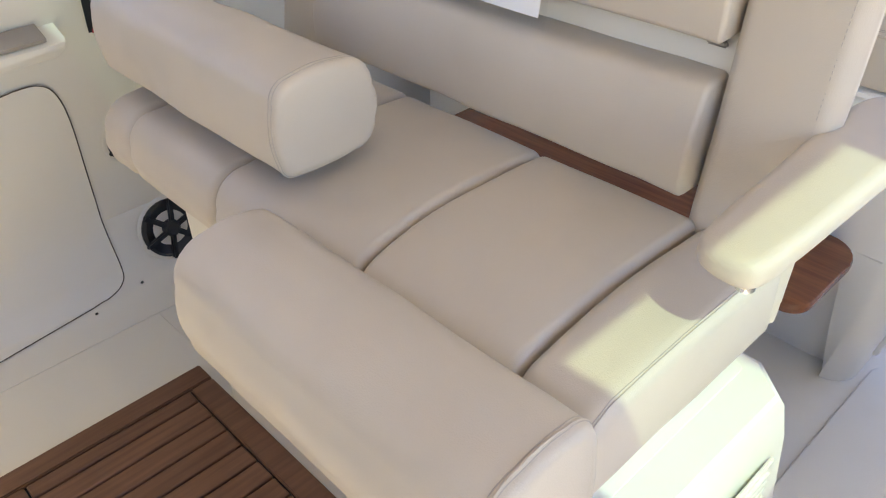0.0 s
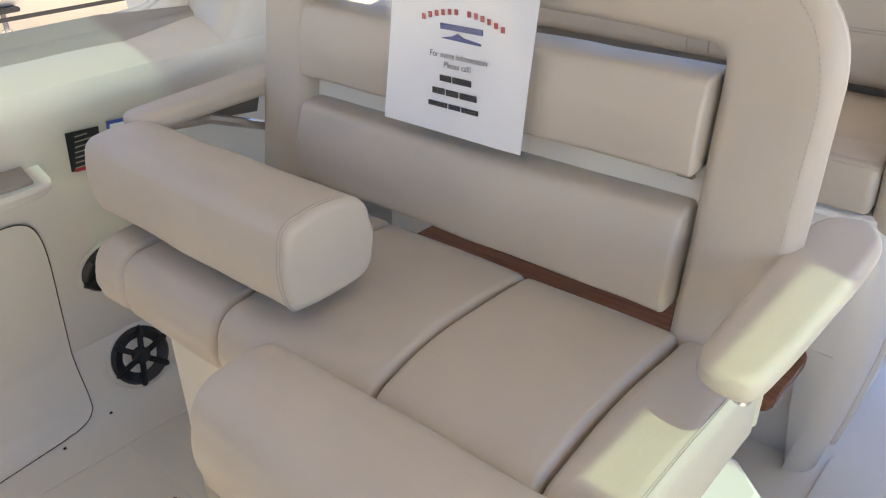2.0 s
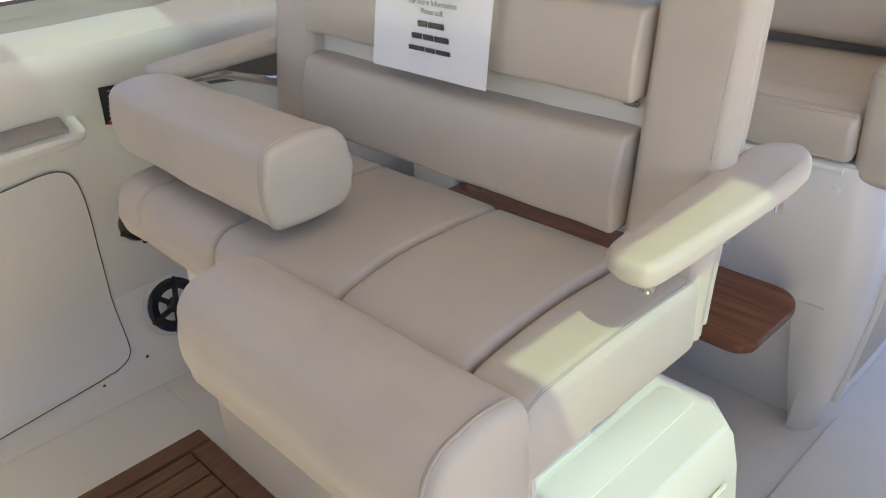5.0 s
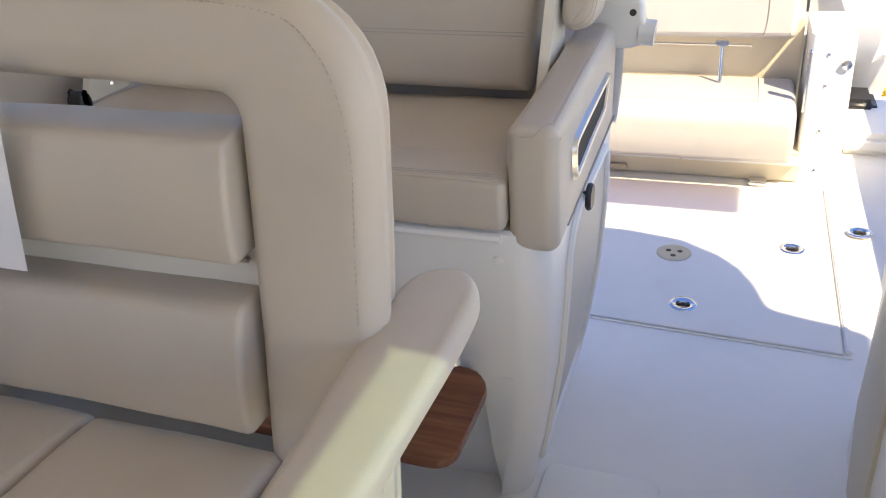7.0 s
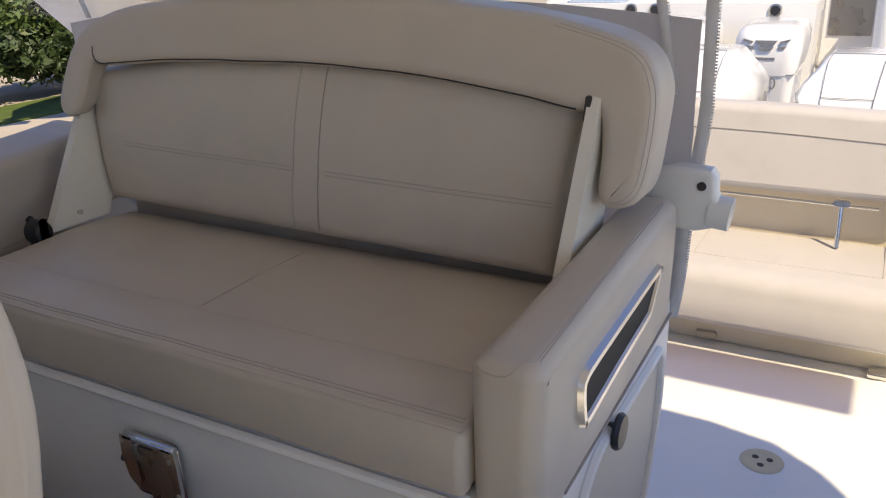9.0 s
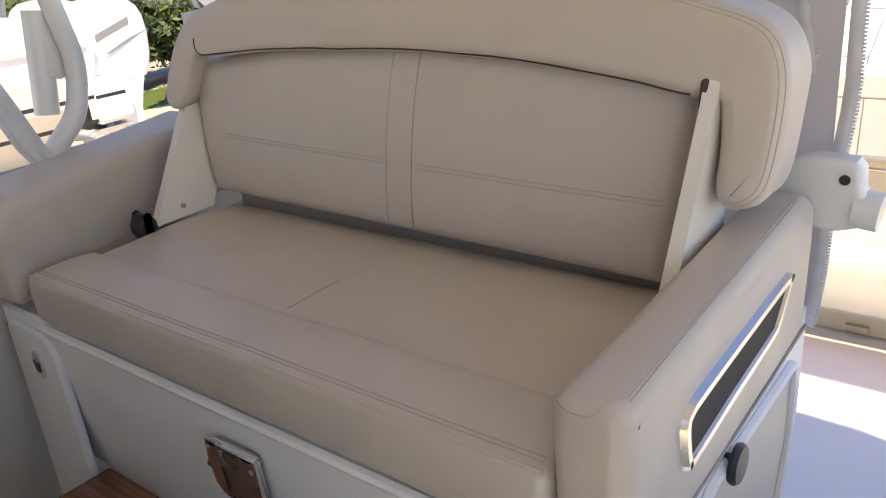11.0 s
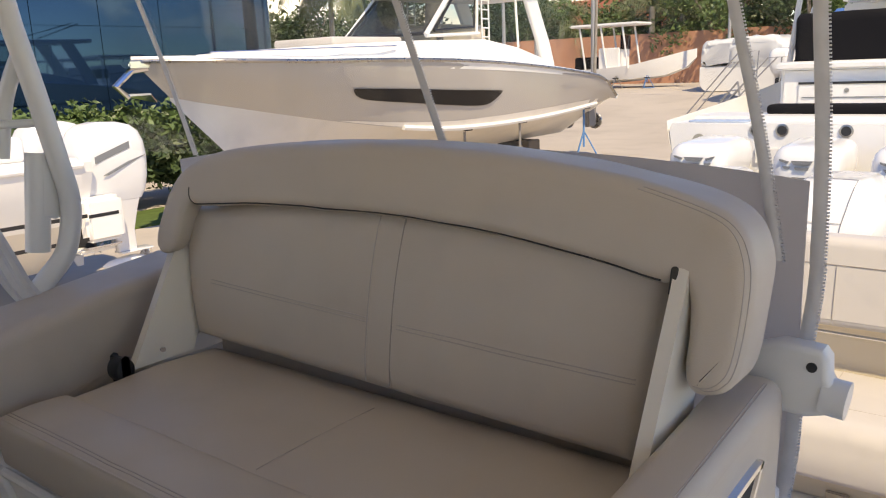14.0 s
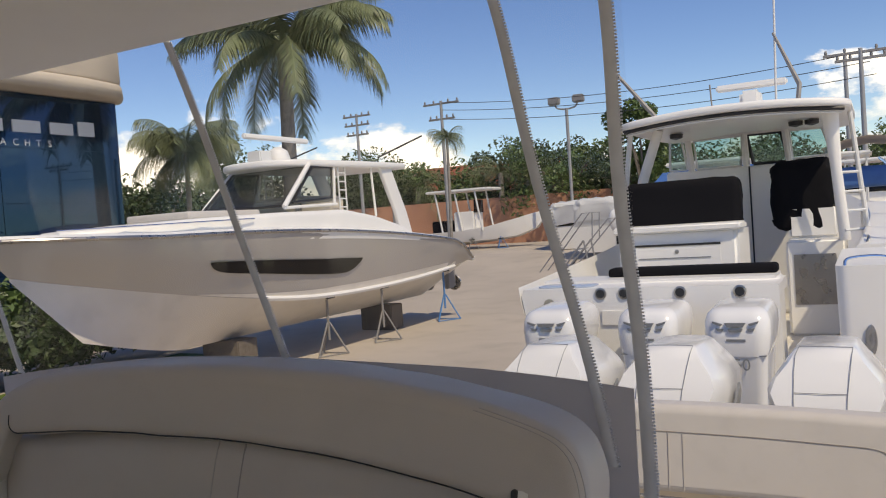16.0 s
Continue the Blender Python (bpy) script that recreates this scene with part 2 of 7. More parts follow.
PALM = material("palm_frond", (0.20, 0.235, 0.115), 0.5, island=0.6)
PALM_BARK = material("palm_bark", (0.34, 0.31, 0.27), 0.9, vary=0.35, vary_scale=5, blotch=0.3, blotch_scale=8)
BARK = material("bark", (0.20, 0.17, 0.14), 0.9, vary=0.4, vary_scale=12, blotch=0.3)
STUCCO = material("cream_stucco", (0.62, 0.54, 0.44), 0.9, vary=0.1, vary_scale=1)
TERRACOTTA = material("salmon_wall", (0.52, 0.26, 0.16), 0.9, vary=0.15, vary_scale=0.5, blotch=0.15)
ROOF_TILE = material("red_roof", (0.35, 0.11, 0.06), 0.8, vary=0.3, vary_scale=3)
POLE_GREY = material("galvanised_pole", (0.36, 0.36, 0.36), 0.5, metal=0.3, vary=0.1)
BLACK_CLOTH = material("black_cover", (0.010, 0.010, 0.012), 0.9, spec=0.1, bump2=0.5, bump2_scale=12)
BLUE_CLOTH = material("blue_tarpaulin", (0.05, 0.16, 0.42), 0.7, vary=0.15, bump2=0.4, bump2_scale=5)
BLUE_STEEL = material("blue_stand_paint", (0.08, 0.25, 0.55), 0.5, vary=0.2)
STAND_STEEL = material("stand_steel", (0.28, 0.27, 0.26), 0.6, metal=0.3, blotch=0.3)
WINDOW_BLACK = material("black_hull_window", (0.012, 0.010, 0.010), 0.3, spec=0.15)
GASKET = material("dark_gasket", (0.11, 0.085, 0.065), 0.7)
DECAL = material("grey_decal", (0.20, 0.21, 0.22), 0.4)
STICKER_BLUE = material("blue_label", (0.05, 0.10, 0.40), 0.5)
YELLOW = material("yellow_rope", (0.62, 0.42, 0.03), 0.7)

# ---- building helpers ----
from mathutils import bvhtree


def thing(name, at, label="", category="", group="", kind=""):
    """An Empty at the base of a thing, which parents its parts."""
    e = new(name)
    e.empty_display_size = 0.1
    e.location = at
    return tagged(e, label, category, group, kind)


def base_of(ob):
    v = Vector((0, 0, 0))
    while ob is not None:
        v = v + Vector(ob.location)
        ob = ob.parent
    return v


def part(name, bm, mat, parent=None, label="", smooth=True, auto=40):
    """One mesh object from a bmesh in world coordinates, under a thing or a part."""
    if parent is not None:
        bm.transform(Matrix.Translation(-base_of(parent)))
    bmesh.ops.recalc_face_normals(bm, faces=bm.faces)
    if smooth:
        for f in bm.faces:
            f.smooth = True
        lim = radians(auto)
        for e in bm.edges:
            if len(e.link_faces) == 2 and e.calc_face_angle(0) > lim:
                e.smooth = False
    me = bpy.data.meshes.new(name)
    bm.to_mesh(me)
    bm.free()
    me.materials.append(mat)
    ob = new(name, me)
    ob.parent = parent
    if label:
        ob["label"] = label
    return ob


def solo(name, bm, mat, label="", category="", group="", kind="", smooth=True, auto=40):
    return tagged(part(name, bm, mat, None, "", smooth, auto), label, category, group, kind)


def from_lists(verts, faces):
    me = bpy.data.meshes.new("tmp")
    me.from_pydata(verts, [], faces)
    bm = bmesh.new()
    bm.from_mesh(me)
    bpy.data.meshes.remove(me)
    return bm


def merge(bm, other, m=None):
    """Add another bmesh to bm, moved by m."""
    if m is not None:
        other.transform(m)
    me = bpy.data.meshes.new("tmp")
    other.to_mesh(me)
    other.free()
    bm.from_mesh(me)
    bpy.data.meshes.remove(me)
    return bm


def box(x0, x1, y0, y1, z0, z1, bevel=0.004, seg=2):
    bm = bmesh.new()
    bmesh.ops.create_cube(bm, size=1, matrix=Matrix.Translation(((x0 + x1) / 2, (y0 + y1) / 2, (z0 + z1) / 2)) @ Matrix.Diagonal((x1 - x0, y1 - y0, z1 - z0, 1)))
    if bevel:
        bmesh.ops.bevel(bm, geom=list(bm.edges), offset=bevel, segments=seg, affect='EDGES', clamp_overlap=True)
    return bm


def rrect(a0, a1, b0, b1, radii, n=6, side=5, bulge=(0, 0, 0, 0)):
    """A rounded rectangle as points (a, b), anticlockwise; radii and bulges from the lower side round (bottom, right, top, left)."""
    if not isinstance(radii, (tuple, list)):
        radii = (radii,) * 4
    corners = [(a0, b0), (a1, b0), (a1, b1), (a0, b1)]
    cs = [(a0 + radii[0], b0 + radii[0]), (a1 - radii[1], b0 + radii[1]), (a1 - radii[2], b1 - radii[2]), (a0 + radii[3], b1 - radii[3])]
    pts = []
    for i in range(4):
        start = 180 + 90 * i
        for k in range(n + 1):
            th = radians(start + 90 * k / n)
            pts.append((cs[i][0] + radii[i] * math.cos(th), cs[i][1] + radii[i] * math.sin(th)))
        j = (i + 1) % 4
        th = radians(270 + 90 * i)
        p, q = pts[-1], (cs[j][0] + radii[j] * math.cos(th), cs[j][1] + radii[j] * math.sin(th))
        out = (math.cos(th), math.sin(th))
        for k in range(1, side + 1):
            f = k / (side + 1)
            h = bulge[i] * 4 * f * (1 - f)
            pts.append((p[0] + (q[0] - p[0]) * f + out[0] * h, p[1] + (q[1] - p[1]) * f + out[1] * h))
    return pts


def inset(pts, d):
    """Points of a closed anticlockwise outline moved inwards by d."""
    n, out = len(pts), []
    for i in range(n):
        a, b, c = pts[i - 1], pts[i], pts[(i + 1) % n]
        t1 = Vector((b[0] - a[0], b[1] - a[1]))
        t2 = Vector((c[0] - b[0], c[1] - b[1]))
        if t1.length < 1e-9 or t2.length < 1e-9:
            t1 = t2 = Vector((c[0] - a[0], c[1] - a[1]))
        t = t1.normalized() + t2.normalized()
        if t.length < 1e-6:
            out.append(b)
            continue
        t.normalize()
        out.append((b[0] - t.y * d, b[1] + t.x * d))
    return out


def loft(sections, caps=True, closed=True):
    """Skin through sections (lists of 3D points of one length)."""
    n = len(sections[0])
    verts = [p for s in sections for p in s]
    faces = []
    for i in range(len(sections) - 1):
        for k in range(n if closed else n - 1):
            a, b = i * n + k, i * n + (k + 1) % n
            faces.append((a, b, b + n, a + n))
    if caps:
        faces.append(tuple(range(n))[::-1])
        faces.append(tuple(range((len(sections) - 1) * n, len(sections) * n)))
    return from_lists(verts, faces)


def pad(profile, lo, hi, axis, r, rows=8, lumps=0.0, seed=0.0, bend=None, ends=5):
    """An upholstered block: a closed profile carried from lo to hi along an axis, its ends rounded by r.
    The profile's points are (y, z) for axis x, (x, z) for y and (x, y) for z. lumps: height of soft unevenness."""
    # stations run from the end cap (inset r) to the full outline
    stations = [(lo + r * (1 - math.cos(radians(90 * k / ends))), r * (1 - math.sin(radians(90 * k / ends)))) for k in range(ends + 1)]
    mid = [(lo + r + (hi - lo - 2 * r) * k / rows, 0.0) for k in range(1, rows)]
    tail = [(hi - (s - lo), d) for s, d in reversed(stations)]
    sections = []
    for s, d in stations + mid + tail:
        ring = []
        for a, b in inset(profile, d):
            p = (s, a, b) if axis == 'x' else (a, s, b) if axis == 'y' else (a, b, s)
            p = Vector(p)
            if lumps:
                p += Vector([noise.noise(p * 9 + Vector((seed + i * 7, 0, i * 3))) * lumps for i in range(3)])
            if bend:
                p = Vector(bend(p))
            ring.append(p)
        sections.append(ring)
    return loft(sections)


def plate(outline, lo, hi, axis, r=0.004, ends=2):
    """A flat piece with a worked edge: an outline carried from lo to hi along an axis."""
    return pad(outline, lo, hi, axis, min(r, (hi - lo) * 0.49), rows=1, ends=ends)


def tube(points, r, seg=10, caps=True, flat=1.0):
    """A round (or flattened) bar along points."""
    pts = [Vector(p) for p in points]
    n = len(pts)
    sections = []
    up = None
    for i, p in enumerate(pts):
        t = (pts[min(i + 1, n - 1)] - pts[max(i - 1, 0)]).normalized()
        if up is None:
            up = Vector((0, 0, 1)) if abs(t.z) < 0.9 else Vector((1, 0, 0))
        side = t.cross(up).normalized()
        up = side.cross(t).normalized()
        rr = r[i] if isinstance(r, (list, tuple)) else r
        sections.append([p + side * rr * math.cos(2 * math.pi * k / seg) + up * rr * flat * math.sin(2 * math.pi * k / seg) for k in range(seg)])
    return loft(sections, caps)


def smooth_path(pts, per=8, closed=False):
    """Catmull-Rom through points."""
    pts = [Vector(p) for p in pts]
    n = len(pts)
    out = []
    for i in range(n if closed else n - 1):
        if closed:
            p0, p1, p2, p3 = pts[i - 1], pts[i], pts[(i + 1) % n], pts[(i + 2) % n]
        else:
            p0, p1, p2, p3 = pts[max(i - 1, 0)], pts[i], pts[i + 1], pts[min(i + 2, n - 1)]
        for k in range(per):
            t = k / per
            out.append(0.5 * (2 * p1 + (p2 - p0) * t + (2 * p0 - 5 * p1 + 4 * p2 - p3) * t * t + (3 * p1 - p0 - 3 * p2 + p3) * t ** 3))
    if not closed:
        out.append(pts[-1])
    return out


def lathe(profile, seg=24, at=(0, 0, 0), m=None):
    """A turned piece: (radius, height) pairs about z."""
    sections = [[Vector((r * math.cos(2 * math.pi * k / seg), r * math.sin(2 * math.pi * k / seg), h)) for k in range(seg)] for r, h in profile]
    bm = loft(sections)
    bm.transform(Matrix.Translation(at) @ (m or Matrix.Identity(4)))
    return bm


def stitches(path, dash=0.0045, gap=0.0035, w=0.0007):
    """A row of thread dashes along a path."""
    pts = [Vector(p) for p in path]
    verts, faces = [], []
    carry = 0.0
    for a, b in zip(pts, pts[1:]):
        d = b - a
        ln = d.length
        if ln < 1e-6:
            continue
        d.normalize()
        side = d.cross(Vector((0.31, 0.22, 0.93))).normalized()
        up = side.cross(d)
        s = carry
        while s < ln:
            e = min(s + dash, ln)
            k = len(verts)
            for q in (a + d * s, a + d * e):
                for u, v in ((-w, -w), (w, -w), (w, w), (-w, w)):
                    verts.append(q + side * u + up * v)
            faces += [(k, k + 1, k + 5, k + 4), (k + 1, k + 2, k + 6, k + 5), (k + 2, k + 3, k + 7, k + 6), (k + 3, k, k + 4, k + 7), (k, k + 3, k + 2, k + 1), (k + 4, k + 5, k + 6, k + 7)]
            s += dash + gap
        carry = s - ln
    return from_lists(verts, faces)


def on_skin(ob, path, lift=0.0006, step=0.006):
    """A path laid on the surface of an object, a little proud of it."""
    base = base_of(ob)
    me = ob.data
    tree = bvhtree.BVHTree.FromPolygons([v.co + base for v in me.vertices], [tuple(p.vertices) for p in me.polygons])
    pts = [Vector(p) for p in path]
    fine = []
    for a, b in zip(pts, pts[1:]):
        n = max(1, int((b - a).length / step))
        fine += [a.lerp(b, k / n) for k in range(n)]
    out = []
    for p in fine + pts[-1:]:
        loc, nor, _, _ = tree.find_nearest(p)
        out.append(loc + nor * lift)
    return out


def seam_line(ob, path, r=0.0011, mat=None, name="seam"):
    return part(name, tube(on_skin(ob, path, 0.0002), r, 5), mat or THREAD, ob)


def screw_head(at, normal, r=0.006):
    m = Vector(normal).to_track_quat('Z', 'Y').to_matrix().to_4x4()
    return lathe([(r, -0.002), (r, 0.0006), (r * 0.7, 0.0022), (r * 0.25, 0.0022), (r * 0.2, 0.0012), (0.0001, 0.0012)], 14, at, m)


def letters(text, size, at, m, mat, parent, name="lettering"):
    """Raised lettering in the built-in font, as a mesh; m turns it from the xy plane."""
    cu = bpy.data.curves.new(name, 'FONT')
    cu.body, cu.size, cu.extrude, cu.align_x, cu.align_y = text, size, size * 0.004, 'CENTER', 'CENTER'
    ob = new(name, cu)
    me = bpy.data.meshes.new_from_object(ob.evaluated_get(bpy.context.evaluated_depsgraph_get()))
    bpy.data.objects.remove(ob)
    bpy.data.curves.remove(cu)
    bm = bmesh.new()
    bm.from_mesh(me)
    bpy.data.meshes.remove(me)
    bm.transform(Matrix.Translation(at) @ m)
    return part(name, bm, mat, parent, smooth=False)

# ---- the boat's deck, sides and hardtop ----
GROUND = -1.2
solo("deck", box(-1.6, 2.0, -1.0, 4.45, -0.10, 0.0, 0.0), DECK, "off-white non-skid fibreglass cockpit deck", "deck", kind="structure")
# hull sides below the deck, closing the boat down to its chine
hull_rows = []
for y, half, keel in ((-6.5, 0.05, -0.2), (-5.0, 1.0, -0.75), (-3.0, 1.6, -1.0), (0.0, 1.85, -1.05), (3.0, 1.9, -1.05), (4.45, 1.85, -1.0)):
    hull_rows.append([Vector((0.2 + sx * half * w, y, z)) for sx, w, z in ((-1, 1.0, 0.75), (-1, 0.98, 0.1), (-1, 0.86, -0.5), (0, 0, keel), (1, 0.86, -0.5), (1, 0.98, 0.1), (1, 1.0, 0.75))])
solo("hull", loft(hull_rows, caps=False, closed=False), GEL_WHITE, "white fibreglass hull of the boat underfoot", "hull", kind="structure")


def wall_profile(y):
    return [(-1.37, 0.0), (-1.16, 0.50), (-0.965, 0.985), (-0.948, 1.03), (-0.942, 1.06), (-0.950, 1.085), (-0.975, 1.105), (-1.02, 1.122), (-1.10, 1.134), (-1.17, 1.132), (-1.20, 1.10), (-1.24, 0.88), (-1.64, 0.82), (-1.64, 0.0)]


solo("wall_starboard", loft([[Vector((a, y, b)) for a, b in wall_profile(y)] for y in (-1.0, 0.0, 0.5, 1.0, 1.36)]), GEL,
     "cream moulded fibreglass inner side with a rounded ledge", "wall", kind="structure", auto=30)
solo("gunwale_starboard", box(-1.64, -1.25, 2.29, 4.4, 0.0, 0.74, 0.03, 3), GEL_WHITE, "white fibreglass gunwale of the cockpit", "gunwale", kind="structure")
solo("gunwale_port", box(1.62, 2.0, 2.2, 4.4, 0.0, 0.74, 0.03, 3), GEL_WHITE, "white fibreglass gunwale of the cockpit", "gunwale", kind="structure")
solo("wall_port", box(1.72, 2.0, -1.0, 2.19, 0.0, 0.76, 0.03, 3), GEL, "cream moulded fibreglass inner side", "wall", kind="structure")
# unseen wall, added this tall to hold forward daylight off the seats
solo("bulkhead_forward", box(-1.3, 1.7, -0.98, -0.80, 0.0, 1.86, 0.03, 3), GEL, "added unseen cream wall that keeps forward light off the seats", "bulkhead", kind="structure")
solo("foredeck", loft([[Vector((0.2 - w, y, 1.08)), Vector((0.2 - w, y, 1.13)), Vector((0.2 + w, y, 1.13)), Vector((0.2 + w, y, 1.08))] for y, w in ((-5.2, 0.5), (-4.0, 1.1), (-2.5, 1.55), (-0.99, 1.78))]), GEL_WHITE, "white fibreglass foredeck and dashboard top", "deck", kind="structure", auto=30)
# helm platform in front of the seat
solo("helm_platform", box(-1.13, 0.02, -0.80, 0.66, 0.002, 0.122, 0.002, 1), GEL, "cream fibreglass helm platform", "platform", kind="structure")

solo("side_platform", box(-1.13, -0.64, 0.659, 1.30, 0.002, 0.1215, 0.001, 1), GEL, "cream fibreglass platform beside the seat base", "platform", kind="structure")
COVE = [(-1.2245, 0.35), (-1.216, 0.28), (-1.200, 0.21), (-1.172, 0.160), (-1.130, 0.132), (-1.075, 0.1235)]
solo("wall_cove", loft([[Vector((a, y, b)) for a, b in COVE + [(-1.075, 0.004), (-1.36, 0.004), (-1.245, 0.36), (-1.230, 0.363)]] for y in (-0.98, 0.0, 0.7, 1.36)]), GEL, "cream rounded foot of the inner side", "wall", kind="structure", auto=45)

# hardtop with two unseen tinted skylights, added to shape the green sun patches
def roof_cells():
    bm = bmesh.new()
    xs, ys = (-1.75, -0.60, -0.13, 1.0, 1.55, 1.90), (-0.70, 0.058, 0.44, 0.50)
    full = {(i, j) for i in range(5) for j in range(3)} - {(1, 1), (3, 1), (3, 2)}
    grid = {(i, j, z): bm.verts.new((xs[i], ys[j], z)) for i in range(6) for j in range(4) for z in (2.04, 2.13)}
    for i, j in sorted(full):
        bm.faces.new([grid[i + a, j + b, 2.04] for a, b in ((0, 0), (0, 1), (1, 1), (1, 0))])
        bm.faces.new([grid[i + a, j + b, 2.13] for a, b in ((0, 0), (1, 0), (1, 1), (0, 1))])
        for di, dj, (a, b), (c, d) in ((-1, 0, (0, 1), (0, 0)), (1, 0, (1, 0), (1, 1)), (0, -1, (0, 0), (1, 0)), (0, 1, (1, 1), (0, 1))):
            if (i + di, j + dj) not in full:
                bm.faces.new([grid[i + a, j + b, 2.04], grid[i + c, j + d, 2.04], grid[i + c, j + d, 2.13], grid[i + a, j + b, 2.13]])
    bmesh.ops.delete(bm, geom=[v for v in bm.verts if not v.link_faces], context='VERTS')
    # forward port edge is cut back so sun bounces off the unseen floor
    corner = [(-1.75, 0.5), (1.90, 0.5), (1.90, 1.05), (2.42, 1.35), (2.42, 1.77), (2.28, 1.80), (2.17, 1.83), (2.12, 1.87), (2.08, 2.00), (2.03, 2.10), (1.96, 2.18), (1.85, 2.255), (1.66, 2.295), (1.40, 2.305), (-1.45, 2.305), (-1.66, 2.24), (-1.75, 2.05)]
    merge(bm, plate(corner, 2.032, 2.13, 'z', 0.03, 4))
    return bm


solo("hardtop", roof_cells(), TOP_SHADE, "beige hardtop overhead with a rounded aft edge", "hardtop", kind="structure")
for sx0, sx1, sy0, sy1 in ((-0.60, -0.13, 0.058, 0.44), (1.0, 1.55, 0.058, 0.50)):
    solo("skylight", box(sx0 + 0.002, sx1 - 0.002, sy0 + 0.002, sy1 - 0.002, 2.085, 2.091, 0.0), PATCH_TINT if sx0 > 0 else PATCH_TINT_DARK, "added unseen green pane in the hardtop that tints a sun patch", "skylight", "skylights of the hardtop", "structure", smooth=False)

# deck hatches, thin lids with a rounded edge
def lid(x0, x1, y0, y1, label, r=0.035, h=0.009):
    o = rrect(x0, x1, y0, y1, r, 5, 1)
    return solo("deck_hatch", plate(o, 0.0, h, 'z', 0.005, 3), DECK, label, "hatch", "deck hatches", "structure")


lid(0.286, 0.57, 1.20, 1.888, "off-white non-skid deck hatch lid", 0.035, 0.014)
solo("deck_hatch", plate([(-0.80, 2.655), (1.020, 2.552), (1.022, 3.70), (-0.80, 3.70)], 0.0, 0.009, 'z', 0.005, 3), DECK, "large off-white cockpit deck hatch lid", "hatch", "deck hatches", "structure")
rim = box(1.027, 1.046, 2.560, 3.74, 0.0, 0.012, 0.004, 2)
merge(rim, plate([(-0.80, 2.640), (1.044, 2.536), (1.044, 2.543), (-0.80, 2.647)], 0.0, 0.0045, 'z', 0.0015, 1))
solo("deck_seam", rim, GEL_WHITE, "raised moulded rim round the deck hatch", "rim", kind="structure")

# unseen strip on arms behind the hardtop, added to cast the tan deck shadow
shade = thing("shadow_caster", (0.6, 2.7, 2.07), "added unseen amber strip on arms that casts a tan deck shadow", "sunshade", kind="structure")
part("caster_strip", pad(rrect(2.425, 2.69, 2.30, 2.36, 0.02, 4, 2), -1.3, 2.18, 'x', 0.02, 4), SHADOW_TINT, shade)
for ax in (-1.2, -0.5, 1.5):
    part("arm", tube([(ax, 2.10, 2.12), (ax, 2.20, 2.30), (ax, 2.50, 2.31)], 0.018, 8), POWDER, shade)

solo("side_deck_starboard", loft([[Vector((a, y, b)) for a, b in ((-1.37, 0.0), (-1.10, 0.60), (-1.06, 0.83), (-1.10, 0.86), (-1.40, 0.88), (-1.64, 0.86), (-1.64, 0.0))] for y in (1.365, 1.8, 2.28)]), GEL, "cream fibreglass side deck beside the lounge seat", "side deck", kind="structure", auto=30)

# ---- helm seat ----
SEAT_X0, SEAT_X1, SEAT_TOP = -0.725, 0.336, 0.878
helm = thing("helm_seat", (-0.18, 0.85, 0.0), "beige vinyl double helm seat with flip-up bolsters on a white base", "seat")
part("base", box(-0.62, 0.13, 0.64, 1.00, 0.10, 0.752, 0.02, 3), GEL_WHITE, helm, "white fibreglass pedestal")
pod = [(-0.60, 0.645), (0.30, 0.645), (0.31, 1.175), (0.24, 1.235), (-0.60, 1.235)]
pod_rows = [[Vector((a + (0.05 if a > 0 else 0) * f, b, z)) for a, b in inset(pod, d)] for z, f, d in ((0.0, 1.0, 0), (0.36, 0.35, 0), (0.425, 0.05, 0.0), (0.437, 0.0, 0.006), (0.442, 0.0, 0.016))]
part("pod", loft(pod_rows), GEL_WHITE, helm, "white fibreglass step box under the seat", auto=25)
part("pod_panel", plate(rrect(0.145, 0.225, 0.70, 1.195, 0.02, 5, 1), 0.4425, 0.4455, 'z', 0.002), GEL_WHITE, helm)
part("vent_panel", box(0.333, 0.341, 0.72, 1.12, 0.20, 0.36, 0.003), GEL_WHITE, helm, "white louvred vent panel")
for i in range(7):
    part("louvre", box(0.339, 0.346, 0.74, 1.10, 0.215 + i * 0.02, 0.224 + i * 0.02, 0.002, 1), GEL_WHITE, helm)
part("kick_panel", box(-0.66, 0.28, 0.628, 0.645, 0.124, 0.74, 0.004), GEL, helm, "cream panel under the seat front")

edges = [SEAT_X0, -0.622, -0.352, -0.052, 0.216, SEAT_X1]


def splay(p):
    """The seat panels fan a little towards their front edge."""
    x = p[0]
    w = min(1.0, max(0.0, (x + 0.352) / 0.30)) if x < -0.052 else max(0.0, 1 - 0.5 * (x + 0.052) / 0.268) if x < 0.216 else 0.5 * max(0.0, (0.336 - x) / 0.12)
    return (x + w * 0.026 * max(0.0, 1 - (p[1] - 0.545) / 0.18) ** 1.5, p[1], p[2])


for i in range(5):
    prof = rrect(0.545, 0.948, 0.750, SEAT_TOP, (0.035, 0.02, 0.03, 0.055), 7, 8, (0, 0, 0.006, 0.004))
    end = 0.022 if i in (0, 4) else 0.014
    panel = part("seat_panel", pad(prof, edges[i] + 0.0016, edges[i + 1] - 0.0016, 'x', end, 6, 0.0028, i * 3.1, splay), VINYL, helm)
    if i == 4:
        for off in (0.012, 0.020):
            seam_line(panel, [(SEAT_X1 - off * 0.6, a, c) for a, c in ((0.5455, 0.80), (0.548, 0.835), (0.562, 0.864), (0.60, 0.8795), (0.74, 0.8835), (0.92, 0.879))], 0.0008)


